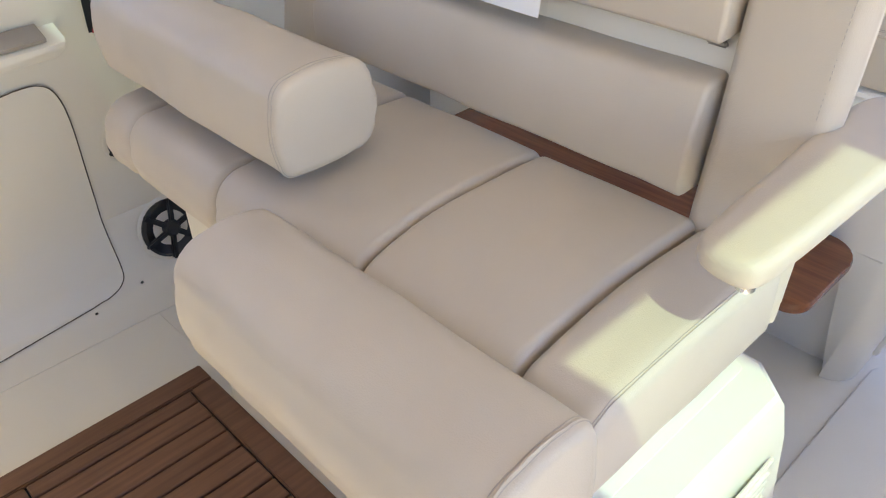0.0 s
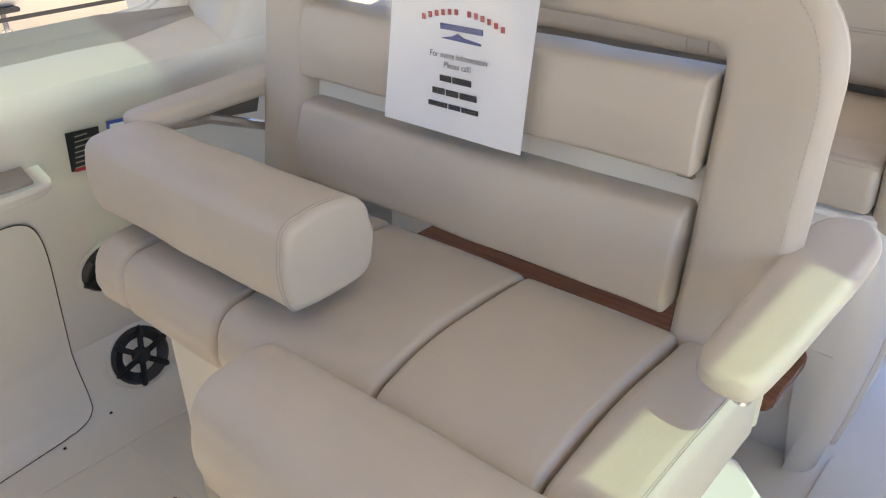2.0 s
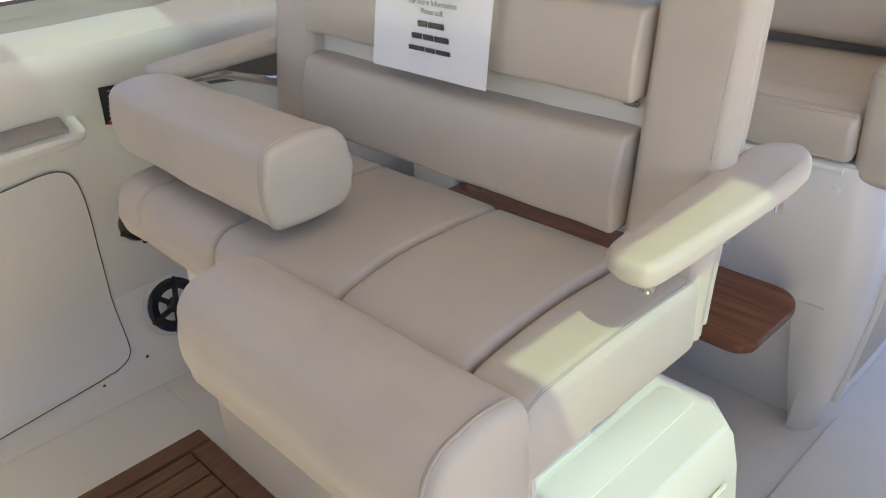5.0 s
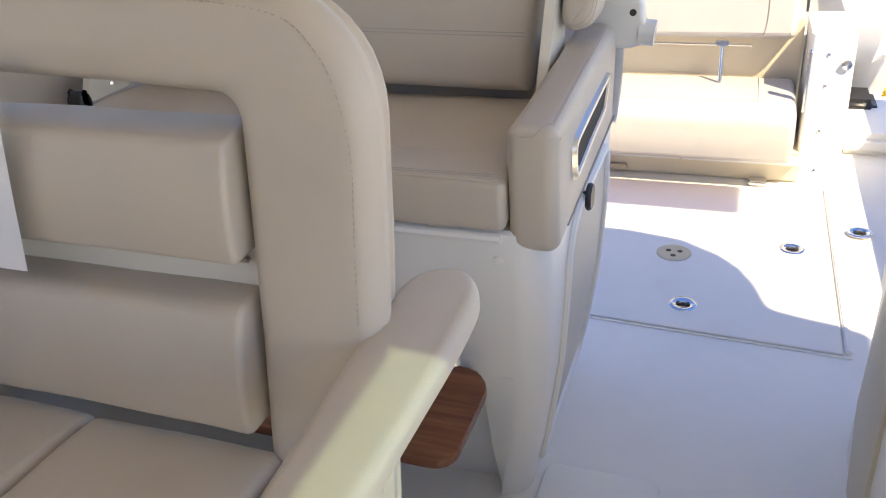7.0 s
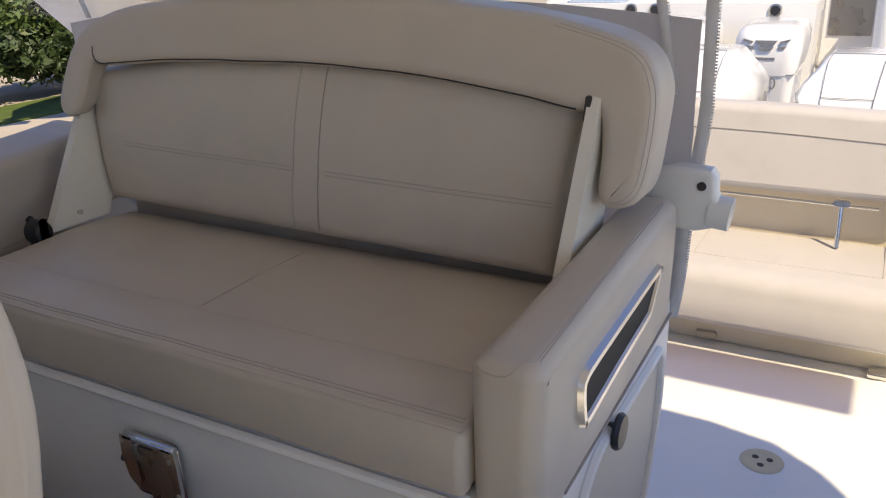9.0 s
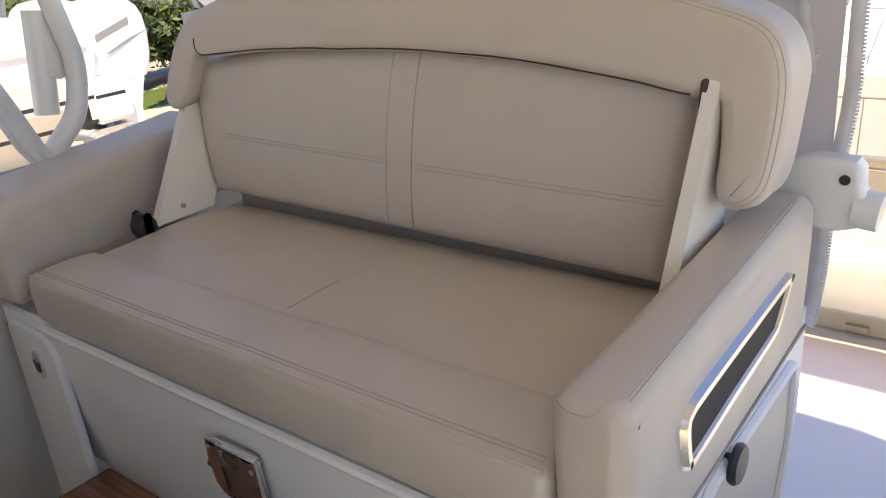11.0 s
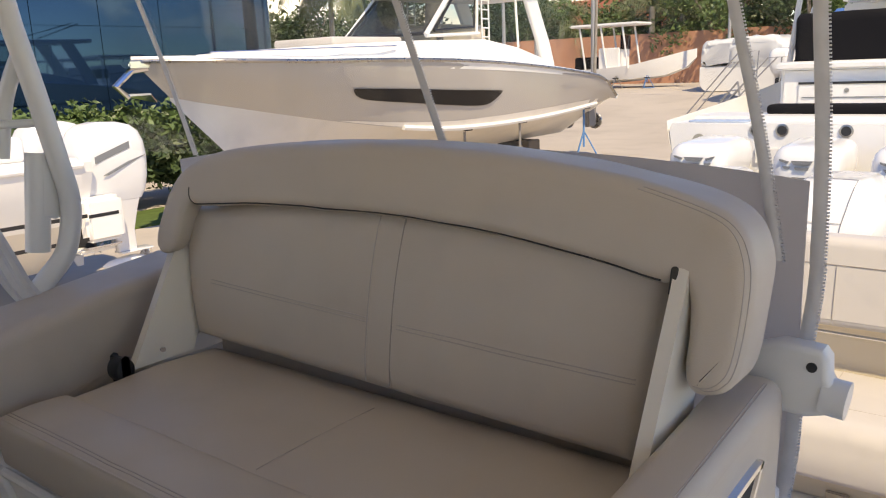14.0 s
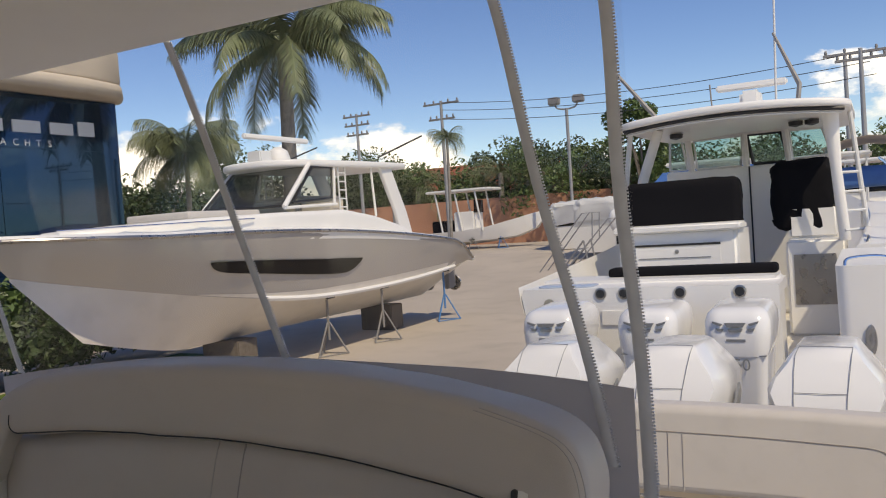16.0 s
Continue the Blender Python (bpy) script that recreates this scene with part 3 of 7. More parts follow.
def lean(p):
    return (p[0], p[1] + 0.17 * (p[2] - 0.9), p[2])


# back frame: a broad padded hoop
def hoop(grow=0.0, y0=0.936, y1=0.998, r=(0.022, 0.026, 0.022, 0.016)):
    """A slab with an opening: square-cornered inside, with rounded shoulders outside."""
    cx, half_in, half_out, top_in, top_out = -0.198, 0.392, 0.530, 1.262, 1.362
    r_in, r_out = 0.028, 0.135

    def shoulder(half, top, rad, a):
        return half - rad + rad * math.cos(radians(a)), top - rad + rad * math.sin(radians(a))

    right = []
    for k in range(9):                                     # up the side
        f = k / 8
        right.append(((half_in, 0.77 + (top_in - r_in - 0.77) * f), (half_out, 0.77 + (top_out - r_out - 0.77) * f)))
    for a in range(9, 91, 9):                              # round the shoulder
        right.append((shoulder(half_in, top_in, r_in, a), shoulder(half_out, top_out, r_out, a)))
    for k in range(1, 8):                                  # to the middle of the top, slightly arched
        f = k / 8
        right.append((((half_in - r_in) * (1 - f), top_in + 0.012 * math.sin(math.pi * f / 2)), ((half_out - r_out) * (1 - f), top_out + 0.014 * math.sin(math.pi * f / 2))))
    pairs = [((cx - i[0], i[1]), (cx - o[0], o[1])) for i, o in right] + [((cx, top_in + 0.012), (cx, top_out + 0.014))] + [((cx + i[0], i[1]), (cx + o[0], o[1])) for i, o in reversed(right)]
    sections = []
    for i, o in pairs:
        d = Vector((o[0] - i[0], 0, o[1] - i[1]))
        w = d.length / 2
        d.normalize()
        mid = Vector(((i[0] + o[0]) / 2, 0, (i[1] + o[1]) / 2))
        ring = []
        for a, b in rrect(-w - grow, w + grow, y0, y1, r, 5, 4, (0.003, 0.002, 0.003, 0.002)):
            q = mid + d * a
            q.y = b
            q += Vector([noise.noise(q * 8 + Vector((i2 * 5, 1, 0))) * 0.0025 for i2 in range(3)])
            ring.append(Vector(lean(q)))
        sections.append(ring)
    return loft(sections)


frame_back = part("backrest_frame", hoop(), VINYL, helm)
part("back_shell", hoop(-0.012, 0.9985, 1.030, (0.004, 0.012, 0.012, 0.004)), VINYL, helm)
for off in (0.0, ):
    pts = [(0.316 - off, 0.9352, 0.80), (0.316 - off, 0.9352, 1.10), (0.315 - off, 0.9362, 1.225), (0.284 - off, 0.937, 1.308), (0.215 - off, 0.938, 1.343 - off), (0.0, 0.938, 1.353 - off), (-0.3, 0.938, 1.356 - off)]
    part("stitching", stitches(on_skin(frame_back, [Vector(lean(p)) for p in smooth_path(pts, 8)], 0.0003), 0.005, 0.0025, 0.0006), THREAD, frame_back)
low = rrect(0.917, 1.00, 0.904, 1.051, (0.014, 0.01, 0.01, 0.020), 5, 5, (0, 0, 0.002, 0.007))
part("lower_back_cushion", pad(low, -0.588, 0.189, 'x', 0.009, 14, 0.003, 5, lean), VINYL, helm)
up = rrect(0.920, 1.00, 1.098, 1.225, (0.010, 0.01, 0.008, 0.012), 5, 5, (0, 0, 0.002, 0.006))
part("upper_back_cushion", pad(up, -0.588, 0.189, 'x', 0.007, 14, 0.003, 11, lean), VINYL, helm)
part("back_rail", pad(rrect(0.97, 1.015, 1.035, 1.105, 0.012, 4, 2), -0.60, 0.205, 'x', 0.01, 8, 0, 0, lean), GEL, helm)
part("hinge_plate", box(0.150, 0.180, 0.992, 0.998, 1.080, 1.090, 0.003), STEEL_DULL, helm, "stainless hinge plate")


def bolster(x0, x1, prof, seed):
    b = part("bolster", pad(prof, x0, x1, 'x', 0.014, 12, 0.0045, seed), VINYL, helm)
    for xe, s in ((x1, 1), ):
        for off in (0.012, 0.019):
            ring = [Vector((xe - s * off, a, c)) for a, c in inset(prof, -0.0014)]
            seam_line(b, ring + ring[:1], 0.0008)
        ring = [Vector((xe - s * 0.0145, a, c)) for a, c in prof]
        part("piping", tube(ring + ring[:1], 0.0022, 6, False), VINYL, b)
    return b


bolster(-0.752, -0.200, rrect(0.592, 0.752, 0.908, 1.048, (0.020, 0.040, 0.050, 0.030), 8, 6, (0.003, 0.006, 0.004, 0.006)), 2.0)
bolster(-0.190, 0.348, rrect(0.396, 0.555, 0.712, 0.914, (0.055, 0.03, 0.040, 0.058), 8, 6, (0.003, 0.003, 0.004, 0.008)), 9.0)
for bx in (-0.68, -0.30):
    part("bolster_bracket", box(bx, bx + 0.02, 0.66, 0.72, 0.872, 0.912, 0.003), STEEL, helm)
for bx in (-0.16, 0.30):
    part("bolster_bracket", box(bx, bx + 0.02, 0.53, 0.66, 0.742, 0.752, 0.003), STEEL, helm)


def armrest(xc, flip, lift=0.0, rise=0.02):
    plan = [(-0.046, 1.06), (-0.050, 0.98), (-0.047, 0.86), (-0.043, 0.755), (-0.036, 0.712), (-0.012, 0.696), (0.020, 0.696), (0.034, 0.712), (0.038, 0.76), (0.045, 0.88), (0.048, 1.02), (0.044, 1.072), (0.018, 1.105), (-0.024, 1.095)]
    o = [(xc + flip * p.x, p.y) for p in smooth_path([(a, b, 0) for a, b in plan], 5, True)]
    if flip < 0:
        o = o[::-1]
    arm = part("armrest", pad(o, 0.990, 1.026, 'z', 0.014, 3, 0.002, 4, lambda p: (p[0], p[1], p[2] + lift + rise * (p[1] - 0.8) + 0.10 * max(0, p[1] - 1.02))), VINYL, helm)
    part("arm_bracket", tube([(xc - flip * 0.01, 0.745, 0.986 + lift), (xc - flip * 0.012, 0.85, 0.974 + lift), (xc - flip * 0.02, 1.0, 0.95), (xc - flip * 0.045, 1.03, 0.90)], 0.011, 8), STEEL, arm, "polished steel bracket")
    part("arm_knob", lathe([(0.010, -0.014), (0.011, -0.004), (0.009, 0.004), (0.0001, 0.004)], 14, (xc + flip * 0.012, 0.728, 0.988 + lift)), STEEL, arm)
    part("arm_pin", lathe([(0.006, -0.018), (0.006, 0.0), (0.0001, 0.0)], 12, (xc + flip * 0.030, 1.02, 0.988 + lift)), STEEL, arm)


armrest(0.362, 1)
armrest(-0.766, -1, 0.035, 0.03)

# ---- notice in a plastic sleeve, hung over the seat back ----
notice = thing("notice_sheet", (-0.21, 0.93, 1.08), "white printed notice in a clear plastic sleeve on the backrest", "notice")


def sheet_y(x, z, off, wave):
    return 0.899 + off + 0.17 * (z - 0.9) + wave * noise.noise(Vector((x * 9, z * 7, 2))) + 0.0015 * math.sin(x * 16)


def sheet(x0, x1, z0, z1, off, wave):
    return loft([[Vector((x, sheet_y(x, z, off, wave), z)) for x in [x0 + (x1 - x0) * i / 14 for i in range(15)]] for z in [z0 + (z1 - z0) * k / 14 for k in range(15)]], caps=False, closed=False)


part("paper", sheet(-0.344, -0.062, 1.078, 1.294, 0.0, 0.0015), PAPER, notice)
part("sleeve", sheet(-0.350, -0.046, 1.066, 1.304, -0.0045, 0.0015), SLEEVE, notice, "clear plastic sleeve")


def printed(text, size, x, z, mat):
    """Lettering on the sheet, or the sheet's surface where there is no text."""
    m = Matrix.Rotation(radians(90 - 9.6), 4, 'X')
    y = sheet_y(x, z, 0.0, 0.0015)
    if text:
        letters(text, size, (x - 0.005, y - 0.0032, z), m, mat, notice)
    return y


def bar_on_sheet(name, x, z, w, h, mat):
    y = printed("", 0.01, x, z, mat)
    part(name, box(x - w / 2, x + w / 2, y - 0.0036, y - 0.0016, z - h / 2, z + h / 2, 0.0), mat, notice, smooth=False)


printed("For more Information", 0.0128, -0.190, 1.197, INK_BLACK)
printed("Please call:", 0.0128, -0.190, 1.183, INK_BLACK)
for zc, h, words in ((1.1625, 0.0092, (0.022, 0.036)), (1.142, 0.0092, (0.024, 0.024, 0.032)), (1.122, 0.0074, (0.038, 0.022, 0.032))):
    x0 = -0.197 - (sum(words) + 0.004 * (len(words) - 1)) / 2
    for w in words:                                    # a bar for each word
        bar_on_sheet("text_bar", x0 + w / 2, zc, w, h, INK_BLACK)
        x0 += w + 0.004
for k in range(13):                                    # an arched red mark
    a = -0.5 + k / 12
    if abs(a) > 0.06:
        bar_on_sheet("logo_bar", -0.194 + a * 0.155, 1.262 - 0.055 * a * a, 0.0060, 0.0085, INK_RED)
bar_on_sheet("logo_bar", -0.194, 1.239, 0.082, 0.0085, INK_BLUE)
y = printed("", 0.01, -0.194, 1.226, INK_BLUE)
part("logo_sweep", plate([(-0.233, 1.2215), (-0.155, 1.2195), (-0.155, 1.2225), (-0.188, 1.2265), (-0.200, 1.2315), (-0.210, 1.2265)], y - 0.0036, y - 0.0016, 'y', 0.0001, 1), INK_BLUE, notice, smooth=False)

# ---- lounge seat behind the helm ----
lounge = thing("lounge_seat", (-0.3, 1.9, 0.0), "beige vinyl lounge seat with a padded backrest on a white console", "seat")


def console():
    rows = []
    for z, xr, yf in ((0.0, 0.265, 1.76), (0.03, 0.27, 1.755), (0.20, 0.305, 1.70), (0.40, 0.335, 1.655), (0.449, 0.339, 1.648), (0.455, 0.340, 1.647), (0.60, 0.350, 1.625), (0.76, 0.352, 1.612), (0.806, 0.352, 1.612), (0.812, 0.345, 1.62)):
        back = yf + (0.06 if z < 0.45 else 0.0)         # recessed front below the shelf, beside a corner column
        o = [(-1.05, 2.33), (-1.05, back), (-0.4, back), (0.1, back), (0.185, back), (0.200, yf + (0.01 if z < 0.45 else 0.0))]
        o += [(xr - 0.065 + 0.065 * math.sin(radians(k)), yf + 0.065 - 0.065 * math.cos(radians(k))) for k in range(0, 91, 15)]
        rows.append([Vector((a, b, z)) for a, b in o + [(xr, 1.95), (xr, 2.33)]])
    return loft(rows)


base = part("console", console(), GEL_WHITE, lounge, "white fibreglass console", auto=25)
# side door on the aisle face, its frame and knob
door_o = rrect(1.80, 2.27, 0.10, 0.735, (0.03, 0.03, 0.03, 0.12), 6, 6)


def side_x(z):
    """The tapering aisle face of the console."""
    for (z0, x0), (z1, x1) in zip(SIDE, SIDE[1:]):
        if z <= z1:
            return x0 + (x1 - x0) * max(0.0, z - z0) / (z1 - z0)
    return SIDE[-1][1]


SIDE = [(0.0, 0.265), (0.03, 0.27), (0.20, 0.305), (0.40, 0.335), (0.60, 0.350), (0.76, 0.352)]


def console_door():
    rows = []
    for k in range(17):
        z = 0.102 + 0.631 * k / 16
        hits = []
        for (ya, za), (yb, zb) in zip(door_o, door_o[1:] + door_o[:1]):
            if (za - z) * (zb - z) <= 0 and za != zb:
                hits.append(ya + (yb - ya) * (z - za) / (zb - za))
        lo, hi = min(hits), max(hits)
        rows.append([Vector((side_x(z) + 0.002, lo + (hi - lo) * i / 6, z)) for i in range(7)])
    return loft(rows, False, False)


part("console_door", console_door(), PANEL, lounge, "cream access door in the console side")
part("door_rim", tube([(side_x(b) + 0.003, a, b) for a, b in door_o + door_o[:1]], 0.010, 8, False), GEL_WHITE, lounge)
part("door_knob", lathe([(0.012, 0.0), (0.012, 0.012), (0.029, 0.014), (0.031, 0.020), (0.027, 0.026), (0.0001, 0.027)], 24, (0.350, 1.955, 0.735), Matrix.Rotation(radians(90), 4, 'Y')), BLACK, lounge, "black round turn knob")
part("button_cap", lathe([(0.010, 0.0), (0.009, 0.004), (0.0001, 0.006)], 16, (0.262, 1.612, 0.752), Matrix.Rotation(radians(90), 4, 'X')), GEL_WHITE, lounge)
# column at the starboard end with a recessed lock
part("end_column", plate(rrect(-1.035, -0.845, 0.30, 0.785, (0.02, 0.02, 0.06, 0.03), 6, 2), 1.602, 1.622, 'y', 0.008, 4), GEL_WHITE, lounge)
eye = part("lock_bezel", lathe([(0.024, 0.0), (0.024, 0.004), (0.017, 0.006), (0.015, 0.002), (0.0001, 0.002)], 22, (-0.925, 1.602, 0.705), Matrix.Rotation(radians(90), 4, 'X') @ Matrix.Diagonal((0.9, 1.35, 1, 1))), STEEL, lounge, "steel oval lock bezel")
part("lock_eye", lathe([(0.012, 0.002), (0.011, 0.0065), (0.0001, 0.007)], 16, (-0.925, 1.602, 0.700), Matrix.Rotation(radians(90), 4, 'X')), BLACK, eye)
part("front_lip", tube([(-0.87 + 1.14 * k / 12, 1.608, 0.800) for k in range(13)], 0.010, 8), GEL_WHITE, lounge)
# folded steel drink holder on the front
latch = part("holder_plate", plate(rrect(-0.344, -0.234, 0.622, 0.740, 0.012, 4, 1), 1.603, 1.612, 'y', 0.003), STEEL_DULL, lounge, "folded steel drink holder")
part("holder_top", box(-0.348, -0.230, 1.592, 1.606, 0.728, 0.743, 0.005, 3), STEEL, latch)
part("holder_block", plate([(-0.346, 0.738), (-0.326, 0.738), (-0.318, 0.660), (-0.324, 0.646), (-0.338, 0.660), (-0.347, 0.700)], 1.592, 1.604, 'y', 0.004, 3), STEEL, latch)
part("holder_arm", plate([(-0.254, 0.734), (-0.230, 0.734), (-0.227, 0.618), (-0.236, 0.612), (-0.239, 0.690), (-0.254, 0.702)], 1.592, 1.604, 'y', 0.004, 3), STEEL, latch)
part("holder_mirror", plate([(-0.328, 0.720), (-0.244, 0.720), (-0.240, 0.612), (-0.300, 0.625)], 1.598, 1.6035, 'y', 0.001, 1), STEEL_DULL, latch)
for sx, sz in ((-0.345, 0.726), (-0.240, 0.716), (-0.231, 0.655)):
    part("screw", screw_head((sx, 1.5925, sz), (0, -1, 0), 0.005), STEEL_DULL, latch)
part("bumper", lathe([(0.007, 0), (0.008, 0.006), (0.0001, 0.010)], 14, (-0.348, 1.598, 0.690), Matrix.Rotation(radians(-90), 4, 'Y')), BLACK, latch)

# seat cushion with a forward panel and its welted edge
s_prof = rrect(1.735, 2.12, 0.816, 0.902, (0.012, 0.02, 0.03, 0.012), 6, 8, (0, 0, 0.006, 0.0))
cushion = part("seat_cushion", pad(s_prof, -0.872, 0.279, 'x', 0.016, 16, 0.003, 3), VINYL, lounge)
f_prof = rrect(1.603, 1.752, 0.816, 0.916, (0.012, 0.012, 0.022, 0.016), 6, 8, (0, 0, 0.003, 0.003))
front = part("front_roll", pad(f_prof, -0.872, 0.279, 'x', 0.016, 16, 0.003, 13), VINYL, lounge)
for off in (0.0, 0.007):
    seam_line(front, [(-0.86 + 1.13 * k / 12, 1.6225 + off, 0.9197) for k in range(13)])
part("piping", tube([(-0.865 + 1.14 * k / 24, 1.6105, 0.9125) for k in range(25)], 0.003, 6), VINYL, cushion)
part("cross_seam", tube([(-0.30, 1.76 + 0.28 * k / 10, 0.9079 - 0.0002 * (k - 5) ** 2 * 0.4) for k in range(11)], 0.0007, 6), THREAD, cushion)

# backrest cushion, reclined, with its top edge arched
def back_y(z):
    return 2.064 + 0.215 * (z - 0.93)


def back_cushion():
    """Front skin with rounded edges, then sides and a flat back."""
    nu, nv, r = 44, 22, 0.030

    def at(u, v):
        x = (-0.960 + 0.075 * (1 - v) ** 2) * (1 - u) + (0.236 - 0.030 * (1 - v)) * u
        top = 1.226 + 0.042 * (1 - ((x + 0.32) / 0.60) ** 2)
        low = 0.937 - 0.016 * u
        return x, low + (top - low) * v

    us = [0, 0.004, 0.009, 0.016, 0.025] + [0.03 + 0.94 * k / 36 for k in range(37)] + [0.975, 0.984, 0.991, 0.996, 1]
    vs = [0, 0.012, 0.028, 0.05, 0.08] + [0.10 + 0.80 * k / 14 for k in range(15)] + [0.92, 0.95, 0.972, 0.988, 1]
    rows = []
    for v in vs:
        row = []
        for u in us:
            x, z = at(u, v)
            e = min(min(u, 1 - u) * 1.12, min(v, 1 - v) * 0.33)
            d = 0.0 if e >= r else r - math.sqrt(max(0.0, r * r - (r - e) ** 2))
            puff = 0.010 * (1 - (2 * u - 1) ** 4) * (1 - (2 * v - 1) ** 4)
            sx = -0.283 + 0.9 * (z - 1.09) ** 2 * 0.3
            crease = 0.003 * math.exp(-((x - sx) / 0.006) ** 2) + 0.0022 * math.exp(-((z - 1.070 + 0.022 * u) / 0.005) ** 2) * (1 - math.exp(-((x + 0.31) / 0.04) ** 2))
            row.append(Vector((x, back_y(z) + d * 1.0 - puff + crease + 0.0025 * noise.noise(Vector((x * 7, z * 7, 1))), z)))
        rows.append(row)
    bm = loft(rows, caps=False, closed=False)
    rim = [e for e in bm.edges if e.is_boundary]
    ext = bmesh.ops.extrude_edge_only(bm, edges=rim)
    for vtx in [g for g in ext["geom"] if isinstance(g, bmesh.types.BMVert)]:
        vtx.co.y = back_y(vtx.co.z) + 0.075
    rim = [e for e in bm.edges if e.is_boundary]
    bmesh.ops.holes_fill(bm, edges=rim)
    return bm


back = part("backrest", back_cushion(), VINYL, lounge)


def on_back(x, z, d=-0.001):
    top = 1.226 + 0.042 * (1 - ((x + 0.32) / 0.60) ** 2)
    v = min(1.0, max(0.0, (z - 0.917) / (top - 0.917)))
    x0, x1 = -0.960 + 0.075 * (1 - v) ** 2, 0.236 - 0.030 * (1 - v)
    u = min(1.0, max(0.0, (x - x0) / (x1 - x0)))
    return Vector((x, back_y(z) + d - 0.0015 - 0.010 * (1 - (2 * u - 1) ** 4) * (1 - (2 * v - 1) ** 4) + 0.0025 * noise.noise(Vector((x * 7, z * 7, 1))), z))


def seam_z(x):
    return 1.070 - 0.022 * (x + 0.85) / 1.08


for off in (-0.003, 0.004):
    seam_line(back, [on_back(-0.835 + 0.485 * k / 8, seam_z(-0.835 + 0.485 * k / 8) + off) for k in range(9)])
    seam_line(back, [on_back(-0.270 + 0.470 * k / 8, seam_z(-0.270 + 0.470 * k / 8) + off) for k in range(9)])
part("panel_seam", tube([on_back(-0.283 + 0.9 * (z - 1.09) ** 2 * 0.3, z, 0.0022) for z in [0.945 + 0.31 * k / 20 for k in range(21)]], 0.0017, 6), SEAM, back)
part("panel_seam", tube([on_back(-0.345 + 0.9 * (z - 1.09) ** 2 * 0.3, z, 0.0012) for z in [0.945 + 0.31 * k / 20 for k in range(21)]], 0.0014, 6), THREAD, back)

part("rear_flap", box(-0.905, 0.23, 2.150, 2.162, 0.84, 1.02, 0.004), VINYL, lounge)

# head bolster, a wide padded arch with hanging lobes
arch = [(0.282, 1.150), (0.284, 1.095), (0.298, 1.070), (0.320, 1.066), (0.350, 1.080), (0.363, 1.120), (0.366, 1.200), (0.362, 1.252), (0.338, 1.298), (0.285, 1.325), (0.180, 1.348), (0.047, 1.367), (-0.175, 1.383),
        (-0.400, 1.387), (-0.600, 1.381), (-0.800, 1.362), (-0.880, 1.342), (-0.932, 1.312), (-0.966, 1.270), (-0.988, 1.215), (-0.998, 1.168), (-0.990, 1.140), (-0.962, 1.127), (-0.933, 1.140), (-0.920, 1.174), (-0.912, 1.215),
        (-0.895, 1.245), (-0.868, 1.240), (-0.800, 1.243), (-0.600, 1.252), (-0.320, 1.255), (-0.050, 1.243), (0.120, 1.224), (0.205, 1.210), (0.240, 1.206), (0.272, 1.206)]
a_out = [(p.x, p.y) for p in smooth_path([(a, b, 0) for a, b in arch], 4, True)]


def arch_bend(p):
    curve = 0.05 * ((p[0] + 0.33) / 0.7) ** 2
    thin = 0.62 * min(1.0, max(0.0, (-0.70 - p[0]) / 0.25))          # the starboard end is slimmer
    return (p[0], 2.098 + (p[1] - 2.098) * (1 - thin) + 0.28 * (p[2] - 1.24) - curve * 0.3, p[2])


head = part("head_bolster", pad(a_out, 2.098, 2.222, 'y', 0.026, 4, 0.003, 8, arch_bend, 6), VINYL, lounge)
for off in (0.030, 0.037):
    pts = [(0.300, 1.082), (0.322, 1.084), (0.342, 1.104), (0.350, 1.140), (0.352, 1.200), (0.347, 1.250), (0.326, 1.290), (0.278, 1.314), (0.18, 1.338)]
    seam_line(head, [Vector(arch_bend((p.x + off - 0.026, 2.098 + (off - 0.026) * 0.9, p.y))) for p in smooth_path([(a, b, 0) for a, b in pts], 5)], 0.0008)

# dark line painting the shade where the bolster overhangs the backrest
low_edge = [(-0.893, 1.275), (-0.888, 1.245), (-0.872, 1.238), (-0.800, 1.243), (-0.600, 1.252), (-0.320, 1.255), (-0.050, 1.243), (0.120, 1.224), (0.205, 1.211), (0.236, 1.207)]
seam_line(head, [Vector(arch_bend((p.x, 2.1035, p.y + 0.004))) for p in smooth_path([(a, b, 0) for a, b in low_edge], 5)], 0.0017, DARK, "crevice")
# solid dark block that stands for the shade inside the strap hole
for sx, sz in ((0.268, 1.226), ):
    part("strap_slot", pad([(sx + a, sz + b) for a, b in rrect(-0.016, -0.005, -0.030, 0.010, (0.003, 0.003, 0.004, 0.005), 5, 3)], 2.0968, 2.16, 'y', 0.002, 1, 0, 0, arch_bend), DARK, head, "dark block painting the shade in the strap slot")

# side brackets that carry the backrest
def bracket(x0, x1, lo_x, tip):
    rows = []
    for x in (x0, x1):
        rows.append([Vector((x + lo_x * (1.2 - z) / 0.3, y, z)) for y, z in ((1.905, 0.905), (2.06, 0.905), (2.11, 0.98), (2.175 + tip * 0.4, 1.235), (2.088 + tip, 1.236), (2.074 + tip * 0.9, 1.205))])
    return loft(rows)


for x0, lo_x, sx, tip in ((0.256, 0.0, 0.250, 0.0), (-0.990, 0.082, -0.84, 0.070)):
    br = part("bracket", bracket(x0, x0 + 0.022, lo_x, tip), GEL, lounge, "cream moulded backrest bracket")
    part("screw", screw_head((sx - (0 if sx > 0 else 0.005), 1.955, 0.945), (0.7 if sx < 0 else -1, -0.6, 0.1)), STEEL, br)
